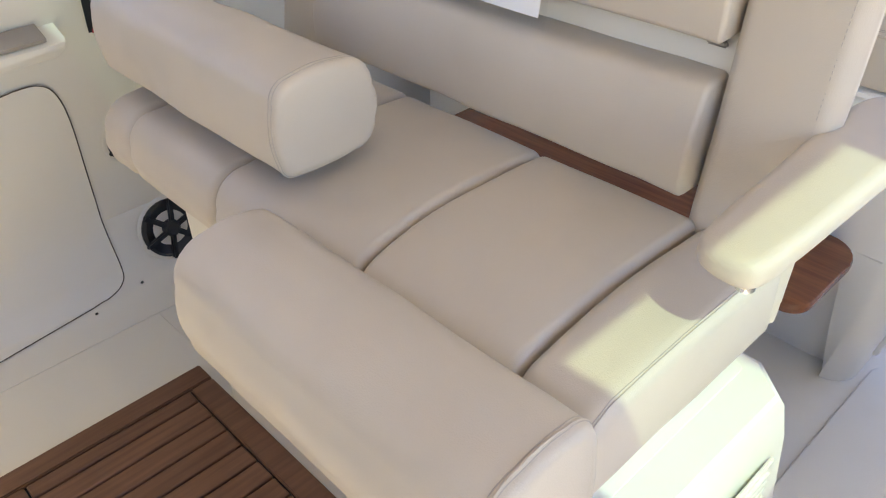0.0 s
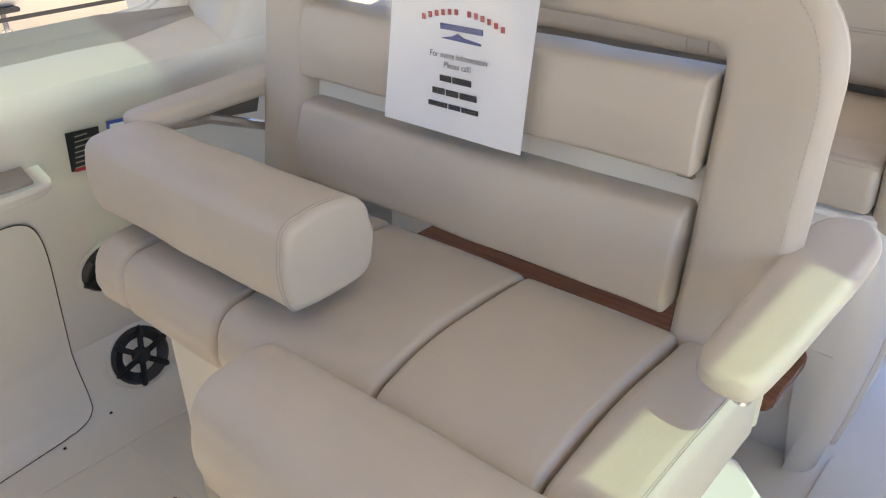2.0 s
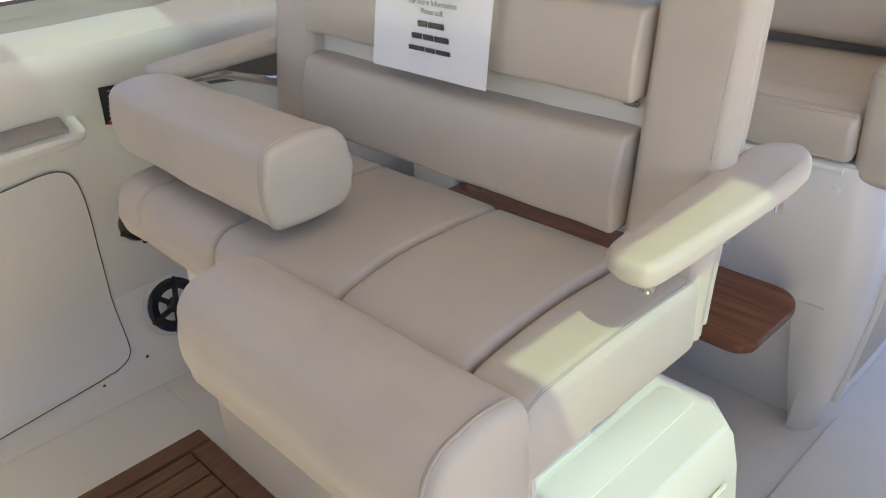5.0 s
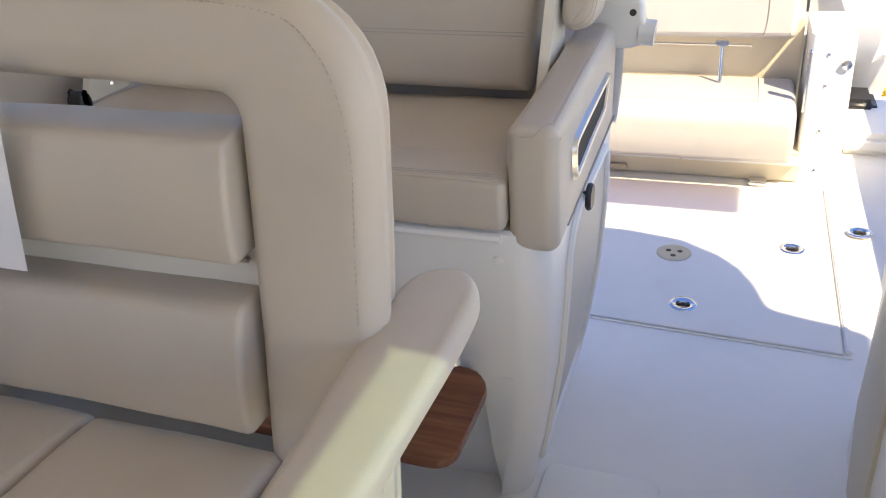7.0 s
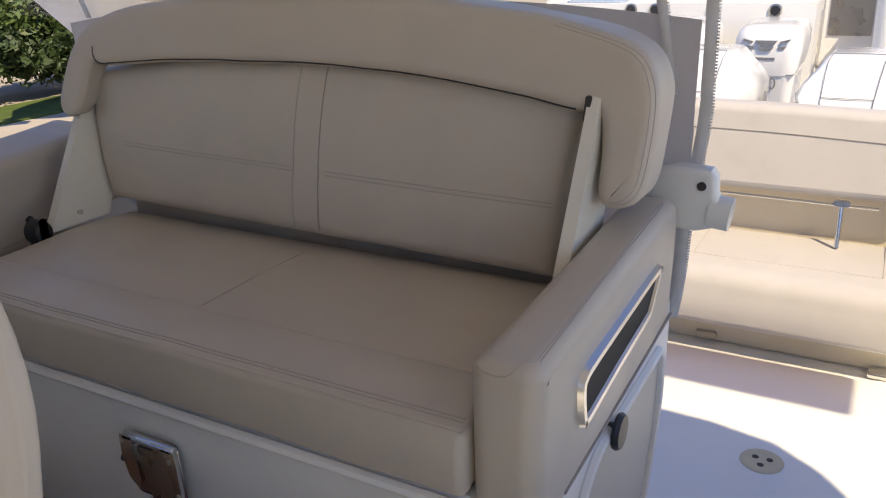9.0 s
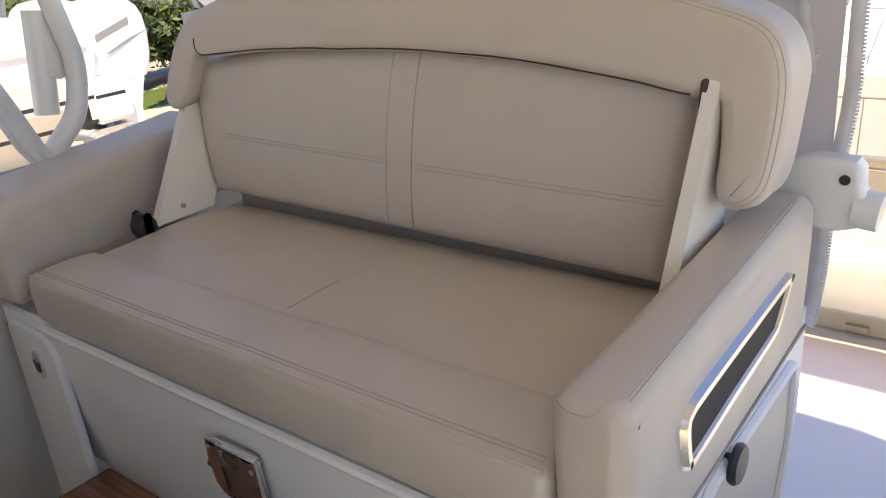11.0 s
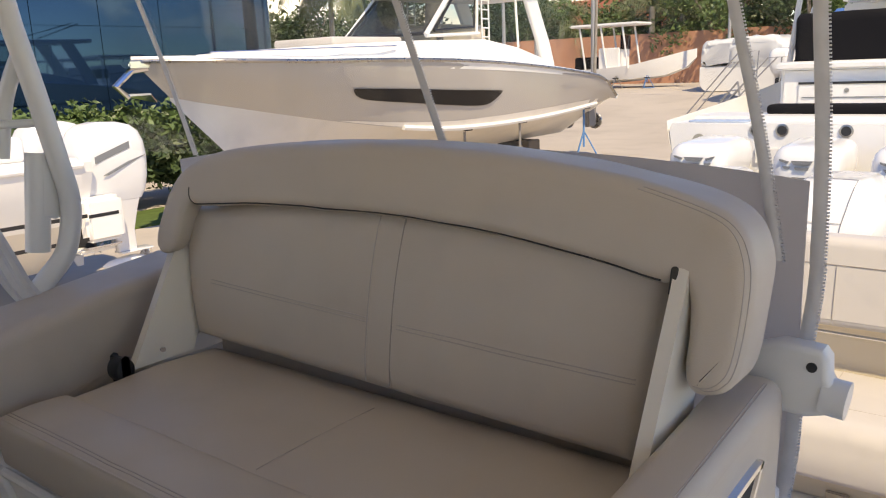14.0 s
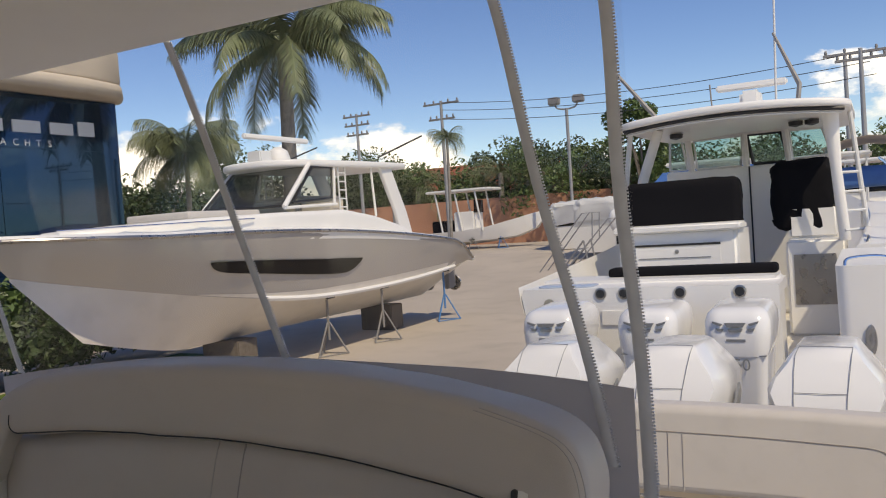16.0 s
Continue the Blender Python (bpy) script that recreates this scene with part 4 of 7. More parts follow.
part("pivot_cover", pad(rrect(1.852, 1.896, 0.890, 0.946, 0.026, 6, 2), -0.905, -0.862, 'x', 0.006, 2), BLACK, lounge, "black plastic pivot cover")

# armrest on the aisle side: a tall padded wall with a storage pocket
def arm_wall():
    rows = []
    prof = rrect(1.612, 2.25, 0.768, 1.012, (0.035, 0.03, 0.03, 0.020), 8, 6, (0, 0, 0.0, 0.004))
    return pad(prof, 0.281, 0.373, 'x', 0.026, 3, 0.003, 6, lambda p: (p[0], p[1], p[2] + (0.03 * (p[1] - 1.65) / 0.6 if p[2] > 0.9 else 0.03 * (p[1] - 1.65) / 0.6)), 7)


arm = part("armrest", arm_wall(), VINYL, lounge)
ring_o = [(1.738, 0.930), (1.739, 0.900), (1.747, 0.870), (1.762, 0.862), (1.90, 0.876), (2.045, 0.888), (2.070, 0.898), (2.118, 0.948), (2.120, 0.960), (2.08, 0.963), (1.95, 0.958), (1.790, 0.950), (1.752, 0.944)]
ring_s = [(p.x, p.y) for p in smooth_path([(a, b, 0) for a, b in ring_o], 4, True)]
inner = inset(ring_s, 0.012)


def pocket_frame():
    a, b = [Vector((0.372, p[0], p[1])) for p in ring_s], [Vector((0.382, p[0], p[1])) for p in inset(ring_s, 0.003)]
    c, d = [Vector((0.382, p[0], p[1])) for p in inner], [Vector((0.374, p[0], p[1])) for p in inset(inner, 0.002)]
    return loft([a, b, c, d], caps=False)


part("pocket_frame", pocket_frame(), SATIN, arm, "chrome pocket frame")
# no hollow here: a flat plate whose dark colour stands for the pocket's shade
part("pocket_liner", plate(inset(inner, -0.002), 0.3725, 0.3775, 'x', 0.0005, 1), DARK, arm, "flat dark plate painting the shade inside the pocket")
for off in (0.0, 0.007):
    seam_line(arm, [(0.358 + off * 0.6, 1.645 + 0.56 * k / 12, 1.014 + 0.042 * (k / 12) - off * 0.25) for k in range(13)], 0.0009)
seam_line(arm, smooth_path([(0.290, 1.622, 1.000), (0.310, 1.618, 0.996), (0.335, 1.622, 0.998), (0.358, 1.645, 1.014)], 8), 0.0009)
part("edge_piping", tube([(0.3735, 1.70 + 0.54 * k / 20, 0.795 + 0.0012 * k) for k in range(21)], 0.003, 6), SEAM, arm)

# padded coaming on the starboard side of the seat
def side_bend(p):
    return (p[0] - 0.32 * (p[1] - 1.6), p[1], p[2] + 0.012 * (p[1] - 1.6))


part("side_coaming", pad(rrect(1.585, 2.28, 0.838, 1.055, (0.03, 0.03, 0.04, 0.05), 7, 6, (0, 0, 0, 0.004)), -1.10, -0.895, 'x', 0.035, 4, 0.003, 12, side_bend, 6), VINYL, lounge, "padded beige coaming")

# teak foot shelf between the two seats
shelf = thing("foot_shelf", (-0.28, 1.48, 0.46), "varnished teak foot shelf fixed to the console front", "shelf")
part("board", plate(rrect(-0.80, 0.243, 1.350, 1.625, (0.03, 0.045, 0.075, 0.01), 6, 2), 0.462, 0.487, 'z', 0.006), TEAK, shelf)
for bx in (-0.6, 0.17):
    part("shelf_bracket", box(bx, bx + 0.03, 1.40, 1.66, 0.440, 0.462, 0.003), STEEL, shelf, "steel shelf bracket")

# ---- stern bench and transom ----
bench = thing("stern_bench", (0.0, 3.9, 0.0), "cream vinyl folding stern bench against the white transom", "bench")
part("locker", box(-0.95, 0.93, 3.80, 4.40, 0.0, 0.128, 0.012, 2), LOCKER, bench, "cream fibreglass bench locker")
part("locker_rim", box(-0.95, 0.925, 3.74, 3.80, 0.100, 0.125, 0.006), GEL_WHITE, bench)
part("back_panel", box(-0.95, 0.90, 4.21, 4.40, 0.13, 0.60, 0.006), LOCKER, bench)
b_prof = rrect(3.665, 4.20, 0.130, 0.345, (0.03, 0.02, 0.05, 0.075), 8, 6, (0, 0, 0.004, 0.006))
s_c = part("seat_cushion", pad(b_prof, -0.93, 0.885, 'x', 0.03, 14, 0.003, 21), VINYL_STERN, bench)
for sx in (0.735, 0.10):
    part("seam", tube([(sx, 3.815 + 0.36 * k / 6, 0.3500) for k in range(7)], 0.0014, 6), THREAD, s_c)
part("seam", tube(on_skin(s_c, [(-0.90 + 1.635 * k / 20, 3.815, 0.352) for k in range(21)], 0.0), 0.0014, 6), THREAD, s_c)
top_o = rrect(-0.93, 0.868, 0.525, 0.842, (0.03, 0.03, 0.07, 0.07), 8, 10, (0, 0, 0.015, 0))
b_r = part("backrest", pad(top_o, 4.115, 4.235, 'y', 0.035, 3, 0.003, 23, lambda p: (p[0], p[1] + 0.12 * (p[2] - 0.55), p[2]), 6), VINYL_STERN, bench)
inner_o = [(0.70, 0.535), (0.735, 0.56), (0.742, 0.68), (0.72, 0.735), (0.55, 0.748), (0.2, 0.758), (-0.3, 0.758), (-0.85, 0.745)]
part("piping", tube([(p.x, 4.1135 + 0.12 * (p.y - 0.55), p.y) for p in smooth_path([(a, b, 0) for a, b in inner_o], 8)], 0.0022, 6), SEAM, b_r)
for sx in (0.0, 0.055):
    part("seam", tube([(sx, 4.112 + 0.12 * (z - 0.55), z) for z in (0.54, 0.6, 0.66, 0.72, 0.755)], 0.0014, 6), THREAD, b_r)
bar = part("bar", tube([(-0.35, 4.115, 0.512), (0.69, 4.115, 0.502)], 0.006, 8), STEEL, bench, "thin steel hinge bar")
part("strut", tube([(0.565, 4.11, 0.52), (0.570, 4.06, 0.352)], 0.009, 10), STEEL, bench, "steel support strut")
part("strut_head", box(0.538, 0.594, 4.09, 4.12, 0.503, 0.525, 0.005), STEEL, bench)
for hx in (0.175, ):
    part("hinge", box(hx - 0.038, hx + 0.038, 3.785, 3.801, 0.012, 0.045, 0.004), STEEL_DULL, bench, "steel locker hinge")
part("hinge", box(0.735, 0.805, 3.735, 3.80, 0.004, 0.022, 0.004), STEEL, bench, "steel locker hinge")
for hx in (0.1, 0.45, 0.84):
    part("screw", screw_head((hx, 3.740, 0.112), (0, -1, 0.2), 0.007), STEEL, bench)
post = solo("transom_post", loft([[Vector((a, b, z)) for a, b in rrect(0.915, 1.085, 3.80 + 0.25 * z, 4.30 + 0.1 * z, 0.02, 4, 2)] for z in (0.0, 0.2, 0.4, 0.585, 0.595)]), GEL_WHITE, "white fibreglass post beside the transom door", "post", kind="structure")
gate_strip = solo("hinge_strip", plate(rrect(3.83, 3.87, 0.30, 0.56, 0.012, 4, 1), 0.905, 0.915, 'x', 0.002), STEEL, "long stainless hinge strip on the post", "hinge")
for k, z in enumerate((0.06, 0.22, 0.40, 0.52)):
    solo("post_screw", screw_head((0.985, 3.795 + 0.25 * z, z), (0, -1, 0.2), 0.007), STEEL, "small steel screw head", "screw", "post screws")
solo("door_catch", lathe([(0.016, 0), (0.02, 0.012), (0.02, 0.03), (0.0001, 0.034)], 16, (1.055, 3.93, 0.485), Matrix.Rotation(radians(90), 4, 'X')), STEEL, "round steel door catch", "catch")
solo("transom_step", box(1.10, 1.62, 4.15, 4.75, 0.0, 0.10, 0.03, 4), GEL_WHITE, "white moulded step through the transom", "step", kind="structure")
solo("transom", box(-1.3, 1.09, 4.40, 4.52, -0.6, 0.50, 0.02, 3), GEL_WHITE, "white fibreglass transom", "transom", kind="structure")
solo("engine_bracket", box(-1.25, 1.64, 4.50, 4.80, -0.55, -0.05, 0.03, 3), GEL_WHITE, "white fibreglass engine bracket", "bracket", kind="structure")


def round_plate(name, x, y, r, mat, holes, label, cat):
    t = thing(name, (x, y, 0.009), label, cat, "deck fittings")
    part("flange", lathe([(r, 0.0), (r, 0.002), (r * 0.93, 0.0045), (r * 0.7, 0.0045), (r * 0.62, 0.003), (0.0001, 0.003)], 32, (x, y, 0.009)), mat, t)
    for k in range(holes):
        a = 2 * math.pi * k / holes + 0.5
        part("hole", lathe([(r * 0.16, 0.0), (r * 0.16, 0.0036), (0.0001, 0.0036)], 12, (x + r * 0.38 * math.cos(a), y + r * 0.38 * math.sin(a), 0.009)), BLACK, t)
    return t


round_plate("deck_plate", 0.489, 3.064, 0.062, PLATE_CREAM, 3, "cream round deck plate with three holes", "deck plate")
for x, y in ((0.55, 2.72), (0.894, 3.182), (1.13, 3.36)):
    d = round_plate("deck_drain", x, y, 0.044, STEEL, 0, "round stainless deck fitting", "deck fitting")
    part("slot", plate(rrect(x - 0.022, x + 0.022, y - 0.010, y + 0.010, 0.009, 5, 1), 0.0135, 0.0145, 'z', 0.0003, 1), BLACK, d)
    part("pull", tube([(x - 0.012, y, 0.0155), (x, y + 0.004, 0.017), (x + 0.012, y, 0.0155)], 0.004, 8), STEEL, d)

# ---- rod holder on the back of the lounge seat ----
rod = thing("rod_holder", (0.40, 2.27, 1.03), "grey moulded plastic rod holder bracket", "rod holder")
part("body", plate([(0.30, 0.98), (0.40, 0.975), (0.432, 0.985), (0.440, 1.03), (0.432, 1.045), (0.430, 1.075), (0.42, 1.088), (0.36, 1.092), (0.30, 1.07)], 2.255, 2.30, 'y', 0.012, 4), POWDER, rod)
part("socket", tube([(0.42, 2.277, 1.012), (0.456, 2.277, 1.008)], 0.030, 18), POWDER, rod)
part("hole", lathe([(0.008, 0), (0.008, 0.002), (0.0001, 0.002)], 12, (0.407, 2.2545, 1.06), Matrix.Rotation(radians(90), 4, 'X')), BLACK, rod)

# ---- galley on the port side ----
galley = thing("galley_unit", (1.3, 1.5, 0.0), "white galley unit with a grey worktop and steel handle", "galley")
part("body", loft([[Vector((a, b, z)) for a, b in rrect(x0, 1.70, 0.75, 2.02 + 0.30 * (0.87 - z), (0.02, 0.02, 0.02, 0.02), 4, 2)] for z, x0 in ((0.0, 1.03), (0.45, 0.998), (0.86, 0.972), (0.872, 0.98))]), GEL_WHITE, galley)
part("door_panel", plate(rrect(1.30, 1.98, 0.12, 0.76, 0.04, 5, 1), 0.968, 0.985, 'x', 0.004), GEL_WHITE, galley)
# the recess is only painted: a thin plate in a darker, shade-like colour
part("recess", plate([(1.70, 0.12), (1.86, 0.12), (1.945, 0.30), (1.905, 0.685), (1.715, 0.50)], 0.960, 0.969, 'x', 0.002), PANEL, galley, "flat darker panel painting the shade of a recess")
part("handle", tube(smooth_path([(0.985, 1.51, 0.815), (0.945, 1.525, 0.80), (0.935, 1.525, 0.755), (0.935, 1.47, 0.745), (0.935, 1.30, 0.765), (0.935, 1.15, 0.78), (0.950, 1.10, 0.79), (0.985, 1.09, 0.79)], 6), 0.0125, 12), STEEL, galley, "curved stainless grab handle")
top = part("worktop", plate(rrect(0.955, 1.72, 0.72, 2.045, (0.02, 0.02, 0.02, 0.03), 5, 1), 0.873, 0.902, 'z', 0.008, 4), COUNTER, galley, "grey mottled worktop")
sink = rrect(1.010, 1.46, 1.44, 1.868, 0.04, 6, 1)
part("sink_rim", tube([(a, b, 0.903) for a, b in sink + sink[:1]], 0.008, 8, False), STEEL, top, "steel sink rim")
part("sink_bowl", plate(inset(sink, 0.004), 0.9022, 0.9035, 'z', 0.0003, 1), STEEL_DULL, top)
part("lid_seam", box(0.957, 1.71, 1.398, 1.402, 0.9022, 0.9030, 0.0), SEAM, top)
part("splashback", box(0.985, 1.75, 2.045, 2.11, 0.50, 1.055, 0.015, 3), GEL_WHITE, galley)
rail = tube(smooth_path([(1.03, 2.35, 0.55), (1.02, 2.34, 0.9), (1.05, 2.33, 1.25), (1.10, 2.32, 1.6), (1.12, 2.31, 2.04)], 6), 0.012, 10)
solo("hardtop_leg", rail, POWDER, "white powder-coated hardtop leg", "leg", "hardtop legs")

# ---- aft curtain: beige canvas below, clear vinyl above, zips between the panels ----
def curtain_y(x, z):
    return 2.335 + 0.01 * math.sin(x * 7) + 0.004 * math.sin(z * 13 + x * 5)


def cloth(x0, x1, z0, z1, nx, nz, wave=0.004, dy=0.0, arch=0.0):
    rows = []
    for k in range(nz + 1):
        row = []
        for i in range(nx + 1):
            x = x0 + (x1 - x0) * i / nx
            zt = z1 + arch * (1 - ((x + 0.35) / 0.75) ** 2)
            z = z0 + (zt - z0) * k / nz
            row.append(Vector((x, curtain_y(x, z) + dy + wave * noise.noise(Vector((x * 6, z * 5, 3))), z)))
        rows.append(row)
    return loft(rows, caps=False, closed=False)


curtain = thing("aft_curtain", (-0.5, 2.335, 0.75), "beige canvas and clear vinyl curtain behind the lounge seat", "curtain")
low_c = cloth(-1.25, 0.368, 0.78, 1.325, 30, 8, 0.008, 0.0, 0.045)
bmesh.ops.solidify(low_c, geom=list(low_c.faces), thickness=0.002)
part("canvas_band", low_c, CANVAS, curtain, "beige canvas lower band")
cl = part("clear_panel", cloth(-1.52, 0.385, 1.32, 2.06, 24, 8, 0.006, 0.004), CURTAIN_CLEAR, curtain, "clear vinyl panel")
cl.visible_shadow = False


def zip_strip(x0, z0, x1, z1, name="zip", w=0.012, teeth=1):
    n = max(3, int(abs(z1 - z0) / 0.05))
    pts = []
    for k in range(n + 1):
        f = k / n
        x, z = x0 + (x1 - x0) * f + 0.003 * math.sin(f * 9), z0 + (z1 - z0) * f
        pts.append(Vector((x, curtain_y(x, z) - 0.006, z)))
    st = part(name, loft([[p + Vector((a * w, b, 0)) for a, b in ((-1, -0.001), (-0.4, -0.003), (0.5, -0.003), (1, -0.001), (1, 0.001), (-1, 0.001))] for p in pts]), ZIP, curtain, "white zip tape")
    verts, faces = [], []
    ln = sum((b - a).length for a, b in zip(pts, pts[1:]))
    cnt = int(ln / 0.0055)
    bm = bmesh.new()
    for k in range(cnt):
        f = k / cnt * n
        i = min(int(f), n - 1)
        p = pts[i].lerp(pts[i + 1], f - i) + Vector((teeth * (w + 0.0012), 0.0, 0))
        j = len(verts)
        for dx in (-0.0025, 0.0025):
            for dy in (-0.002, 0.002):
                for dz in (-0.0014, 0.0014):
                    verts.append(p + Vector((dx, dy, dz)))
        faces += [tuple(j + q for q in fc) for fc in ((0, 1, 3, 2), (4, 6, 7, 5), (0, 4, 5, 1), (2, 3, 7, 6), (0, 2, 6, 4), (1, 5, 7, 3))]
    bm.free()
    part("teeth", from_lists(verts, faces), ZIP, st, smooth=False)
    return st


zip_strip(-1.165, 1.32, -1.53, 2.05, w=0.0085)
zip_strip(-0.325, 1.36, -0.60, 2.05, w=0.0085)
zip_strip(0.328, 1.20, 0.150, 2.05, w=0.009)
zip_strip(0.352, 0.77, 0.388, 1.20, w=0.0105)
zip_strip(0.388, 1.20, 0.354, 2.05, w=0.0105)

# ---- hardtop leg, rod tube and side curtain on the starboard side ----
leg = thing("hardtop_leg", (-1.28, 2.2, 1.12), "white powder-coated hardtop leg with a rod holder tube", "leg", "hardtop legs")
part("tube", tube(smooth_path([(-1.16, 1.77, 0.98), (-1.17, 1.845, 1.046), (-1.18, 1.888, 1.080), (-1.18, 1.935, 1.127), (-1.18, 1.959, 1.191), (-1.18, 1.966, 1.258), (-1.18, 1.956, 1.326), (-1.185, 1.934, 1.458), (-1.19, 1.912, 1.582), (-1.20, 1.895, 1.70), (-1.22, 1.86, 2.05)], 8), 0.024, 14), POWDER, leg)
part("rod_tube", tube([(-1.22, 1.893, 1.137), (-1.22, 1.926, 1.366)], 0.028, 18), POWDER, leg)
part("gusset", plate([(1.905, 1.222), (1.935, 1.210), (1.950, 1.216), (1.948, 1.330), (1.925, 1.365)], -1.209, -1.191, 'x', 0.006, 2), POWDER, leg)
part("brace", tube(smooth_path([(-1.20, 1.915, 1.60), (-1.23, 1.895, 1.535), (-1.25, 1.880, 1.47), (-1.26, 1.862, 1.36)], 5), 0.018, 10), POWDER, leg)
part("brace", tube([(-1.26, 1.80, 1.438), (-1.195, 1.93, 1.436)], 0.010, 10), POWDER, leg)
side = thing("side_curtain", (-1.2, 1.6, 1.1), "clear vinyl side curtain with a grey hem", "curtain")
part("hem", loft([[Vector((x + dx, y + dy, z)) for dx, dy in ((0.003, -0.030), (0.008, -0.022), (0.003, -0.014), (0.007, -0.002), (0.003, 0.008), (0.008, 0.018), (0.003, 0.030), (-0.003, 0.030), (-0.003, -0.030))] for x, y, z in ((-1.14, 1.832, 1.035), (-1.15, 1.803, 1.090), (-1.15, 1.776, 1.165), (-1.16, 1.737, 1.275), (-1.24, 1.63, 1.62), (-1.34, 1.52, 2.03))]), ZIP, side, "grey zip hem")
def canvas_row(y, f):
    """Section of the flattened canvas roll lying on the ledge; f slims it towards its end."""
    w = 0.004 * math.sin(y * 9) + 0.003 * math.sin(y * 23)
    o = [(-1.022 + w, 1.118), (-1.030 + w, 1.130), (-1.052, 1.142 + w * 0.5), (-1.070 + w, 1.141), (-1.090, 1.158 - w * 0.5), (-1.112, 1.163), (-1.128 + w, 1.155), (-1.130, 1.135), (-1.080, 1.130)]
    return [Vector((-1.10 + (a + 1.10) * f, y, 1.136 + (b - 1.136) * f)) for a, b in o]


part("rolled_canvas", loft([canvas_row(-0.9 + 0.05 * k, 1.0 if k < 36 else 1 - 0.15 * (k - 35)) for k in range(41)]), CANVAS, side, "rolled beige canvas")
solo("side_pillar", loft([[Vector((a, b, z)) for a, b in rrect(-1.34 - 0.14 * (z - 1.1), -1.10 - 0.14 * (z - 1.1), 1.03, 1.34, 0.03, 5, 2)] for z in (1.10, 1.3, 1.6, 2.04)]), GEL, "cream fibreglass pillar beside the helm", "pillar", kind="structure")
solo("side_pillar", loft([[Vector((a, b, z)) for a, b in rrect(-1.34 - 0.14 * (z - 1.1), x1, y0, 1.345, 0.045, 6, 2)] for z, y0, x1 in ((1.03, 0.955, -0.953), (1.06, 0.985, -0.949), (1.10, 1.030, -0.953), (1.14, 1.062, -0.960), (1.20, 1.088, -0.970), (1.30, 1.100, -0.985), (1.6, 1.105, -1.03), (2.04, 1.105, -1.09))]), GEL, "cream fibreglass pillar sweeping up from the ledge", "pillar", kind="structure")
solo("window_trim", tube(smooth_path([(-1.115, -0.9, 1.150), (-1.115, 0.60, 1.150), (-1.115, 0.90, 1.152), (-1.118, 0.985, 1.168), (-1.122, 1.020, 1.21), (-1.14, 1.028, 1.40), (-1.22, 1.028, 2.03)], 6), 0.009, 8), GEL_WHITE, "pale moulded edge round the side window", "trim", kind="structure")

# ---- helm side fittings on the sloping starboard wall ----
def wall_x(z):
    return -1.37 + 0.415 * z


def on_wall(y, z, out=0.0):
    if z < 0.35:                                       # follow the rounded foot of the wall
        f = min(0.999, (0.35 - z) / 0.42) * 5
        i = int(f)
        a, b = Vector(COVE[i]), Vector(COVE[i + 1])
        p, d = a.lerp(b, f - i), (b - a).normalized()
        return Vector((p.x - d.y * out, y - 0.0076 * f, p.y + d.x * out))
    return Vector((wall_x(z) + out * 0.92, y, z - out * 0.38))


def wall_plate(outline, name, mat, lo, hi, parent=None, r=0.003):
    fine = []
    for p, q in zip(outline, outline[1:] + outline[:1]):
        n = max(1, int(math.hypot(q[0] - p[0], q[1] - p[1]) / 0.05))
        fine += [(p[0] + (q[0] - p[0]) * k / n, p[1] + (q[1] - p[1]) * k / n) for k in range(n)]
    bm = pad(fine, lo, hi, 'x', r, 1, ends=2)
    for v in bm.verts:
        d, y, z = v.co
        v.co = on_wall(y, z, d)
    return bm


locker = thing("side_locker", (-1.2, 0.3, 0.4), "cream locker door with a thin black gasket in the side wall", "locker")
door_edge = smooth_path([(0.56, 0.088, 0), (0.615, 0.105, 0), (0.645, 0.130, 0), (0.656, 0.18, 0), (0.640, 0.33, 0), (0.620, 0.52, 0), (0.600, 0.70, 0), (0.578, 0.782, 0), (0.545, 0.812, 0), (0.50, 0.815, 0)], 6)


def door_skin(out):
    rows = []
    for k, p in enumerate(door_edge):
        f = k / (len(door_edge) - 1)
        z0 = -0.02 + 0.74 * f
        rows.append([on_wall(-0.2 + (p.x + 0.2) * i / 12, z0 + (p.y - z0) * i / 12, out) for i in range(13)])
    return rows


skin = door_skin(0.004)
part("door", loft(skin, False, False), GEL, locker)
part("gasket", tube(skin[0] + [r[-1] for r in skin[1:-1]] + skin[-1][::-1], 0.0014, 6), GASKET, locker, "thin black gasket")
ledge = [(-0.3, 0.885), (0.58, 0.900), (0.60, 0.915), (0.60, 0.935), (-0.3, 0.925)]
solo("grab_ledge", wall_plate(ledge, "ledge", GEL, -0.02, 0.055, r=0.012), GEL, "cream moulded ledge above the locker", "ledge", kind="structure")
# solid strip; its dark colour stands for the shaded gap above the ledge
solo("ledge_gap", wall_plate([(-0.3, 0.938), (0.565, 0.938), (0.565, 0.946), (-0.3, 0.946)], "gap", SEAM, 0.0, 0.048, r=0.001), SEAM, "dark strip painting the shade over the ledge", "gap", kind="structure")


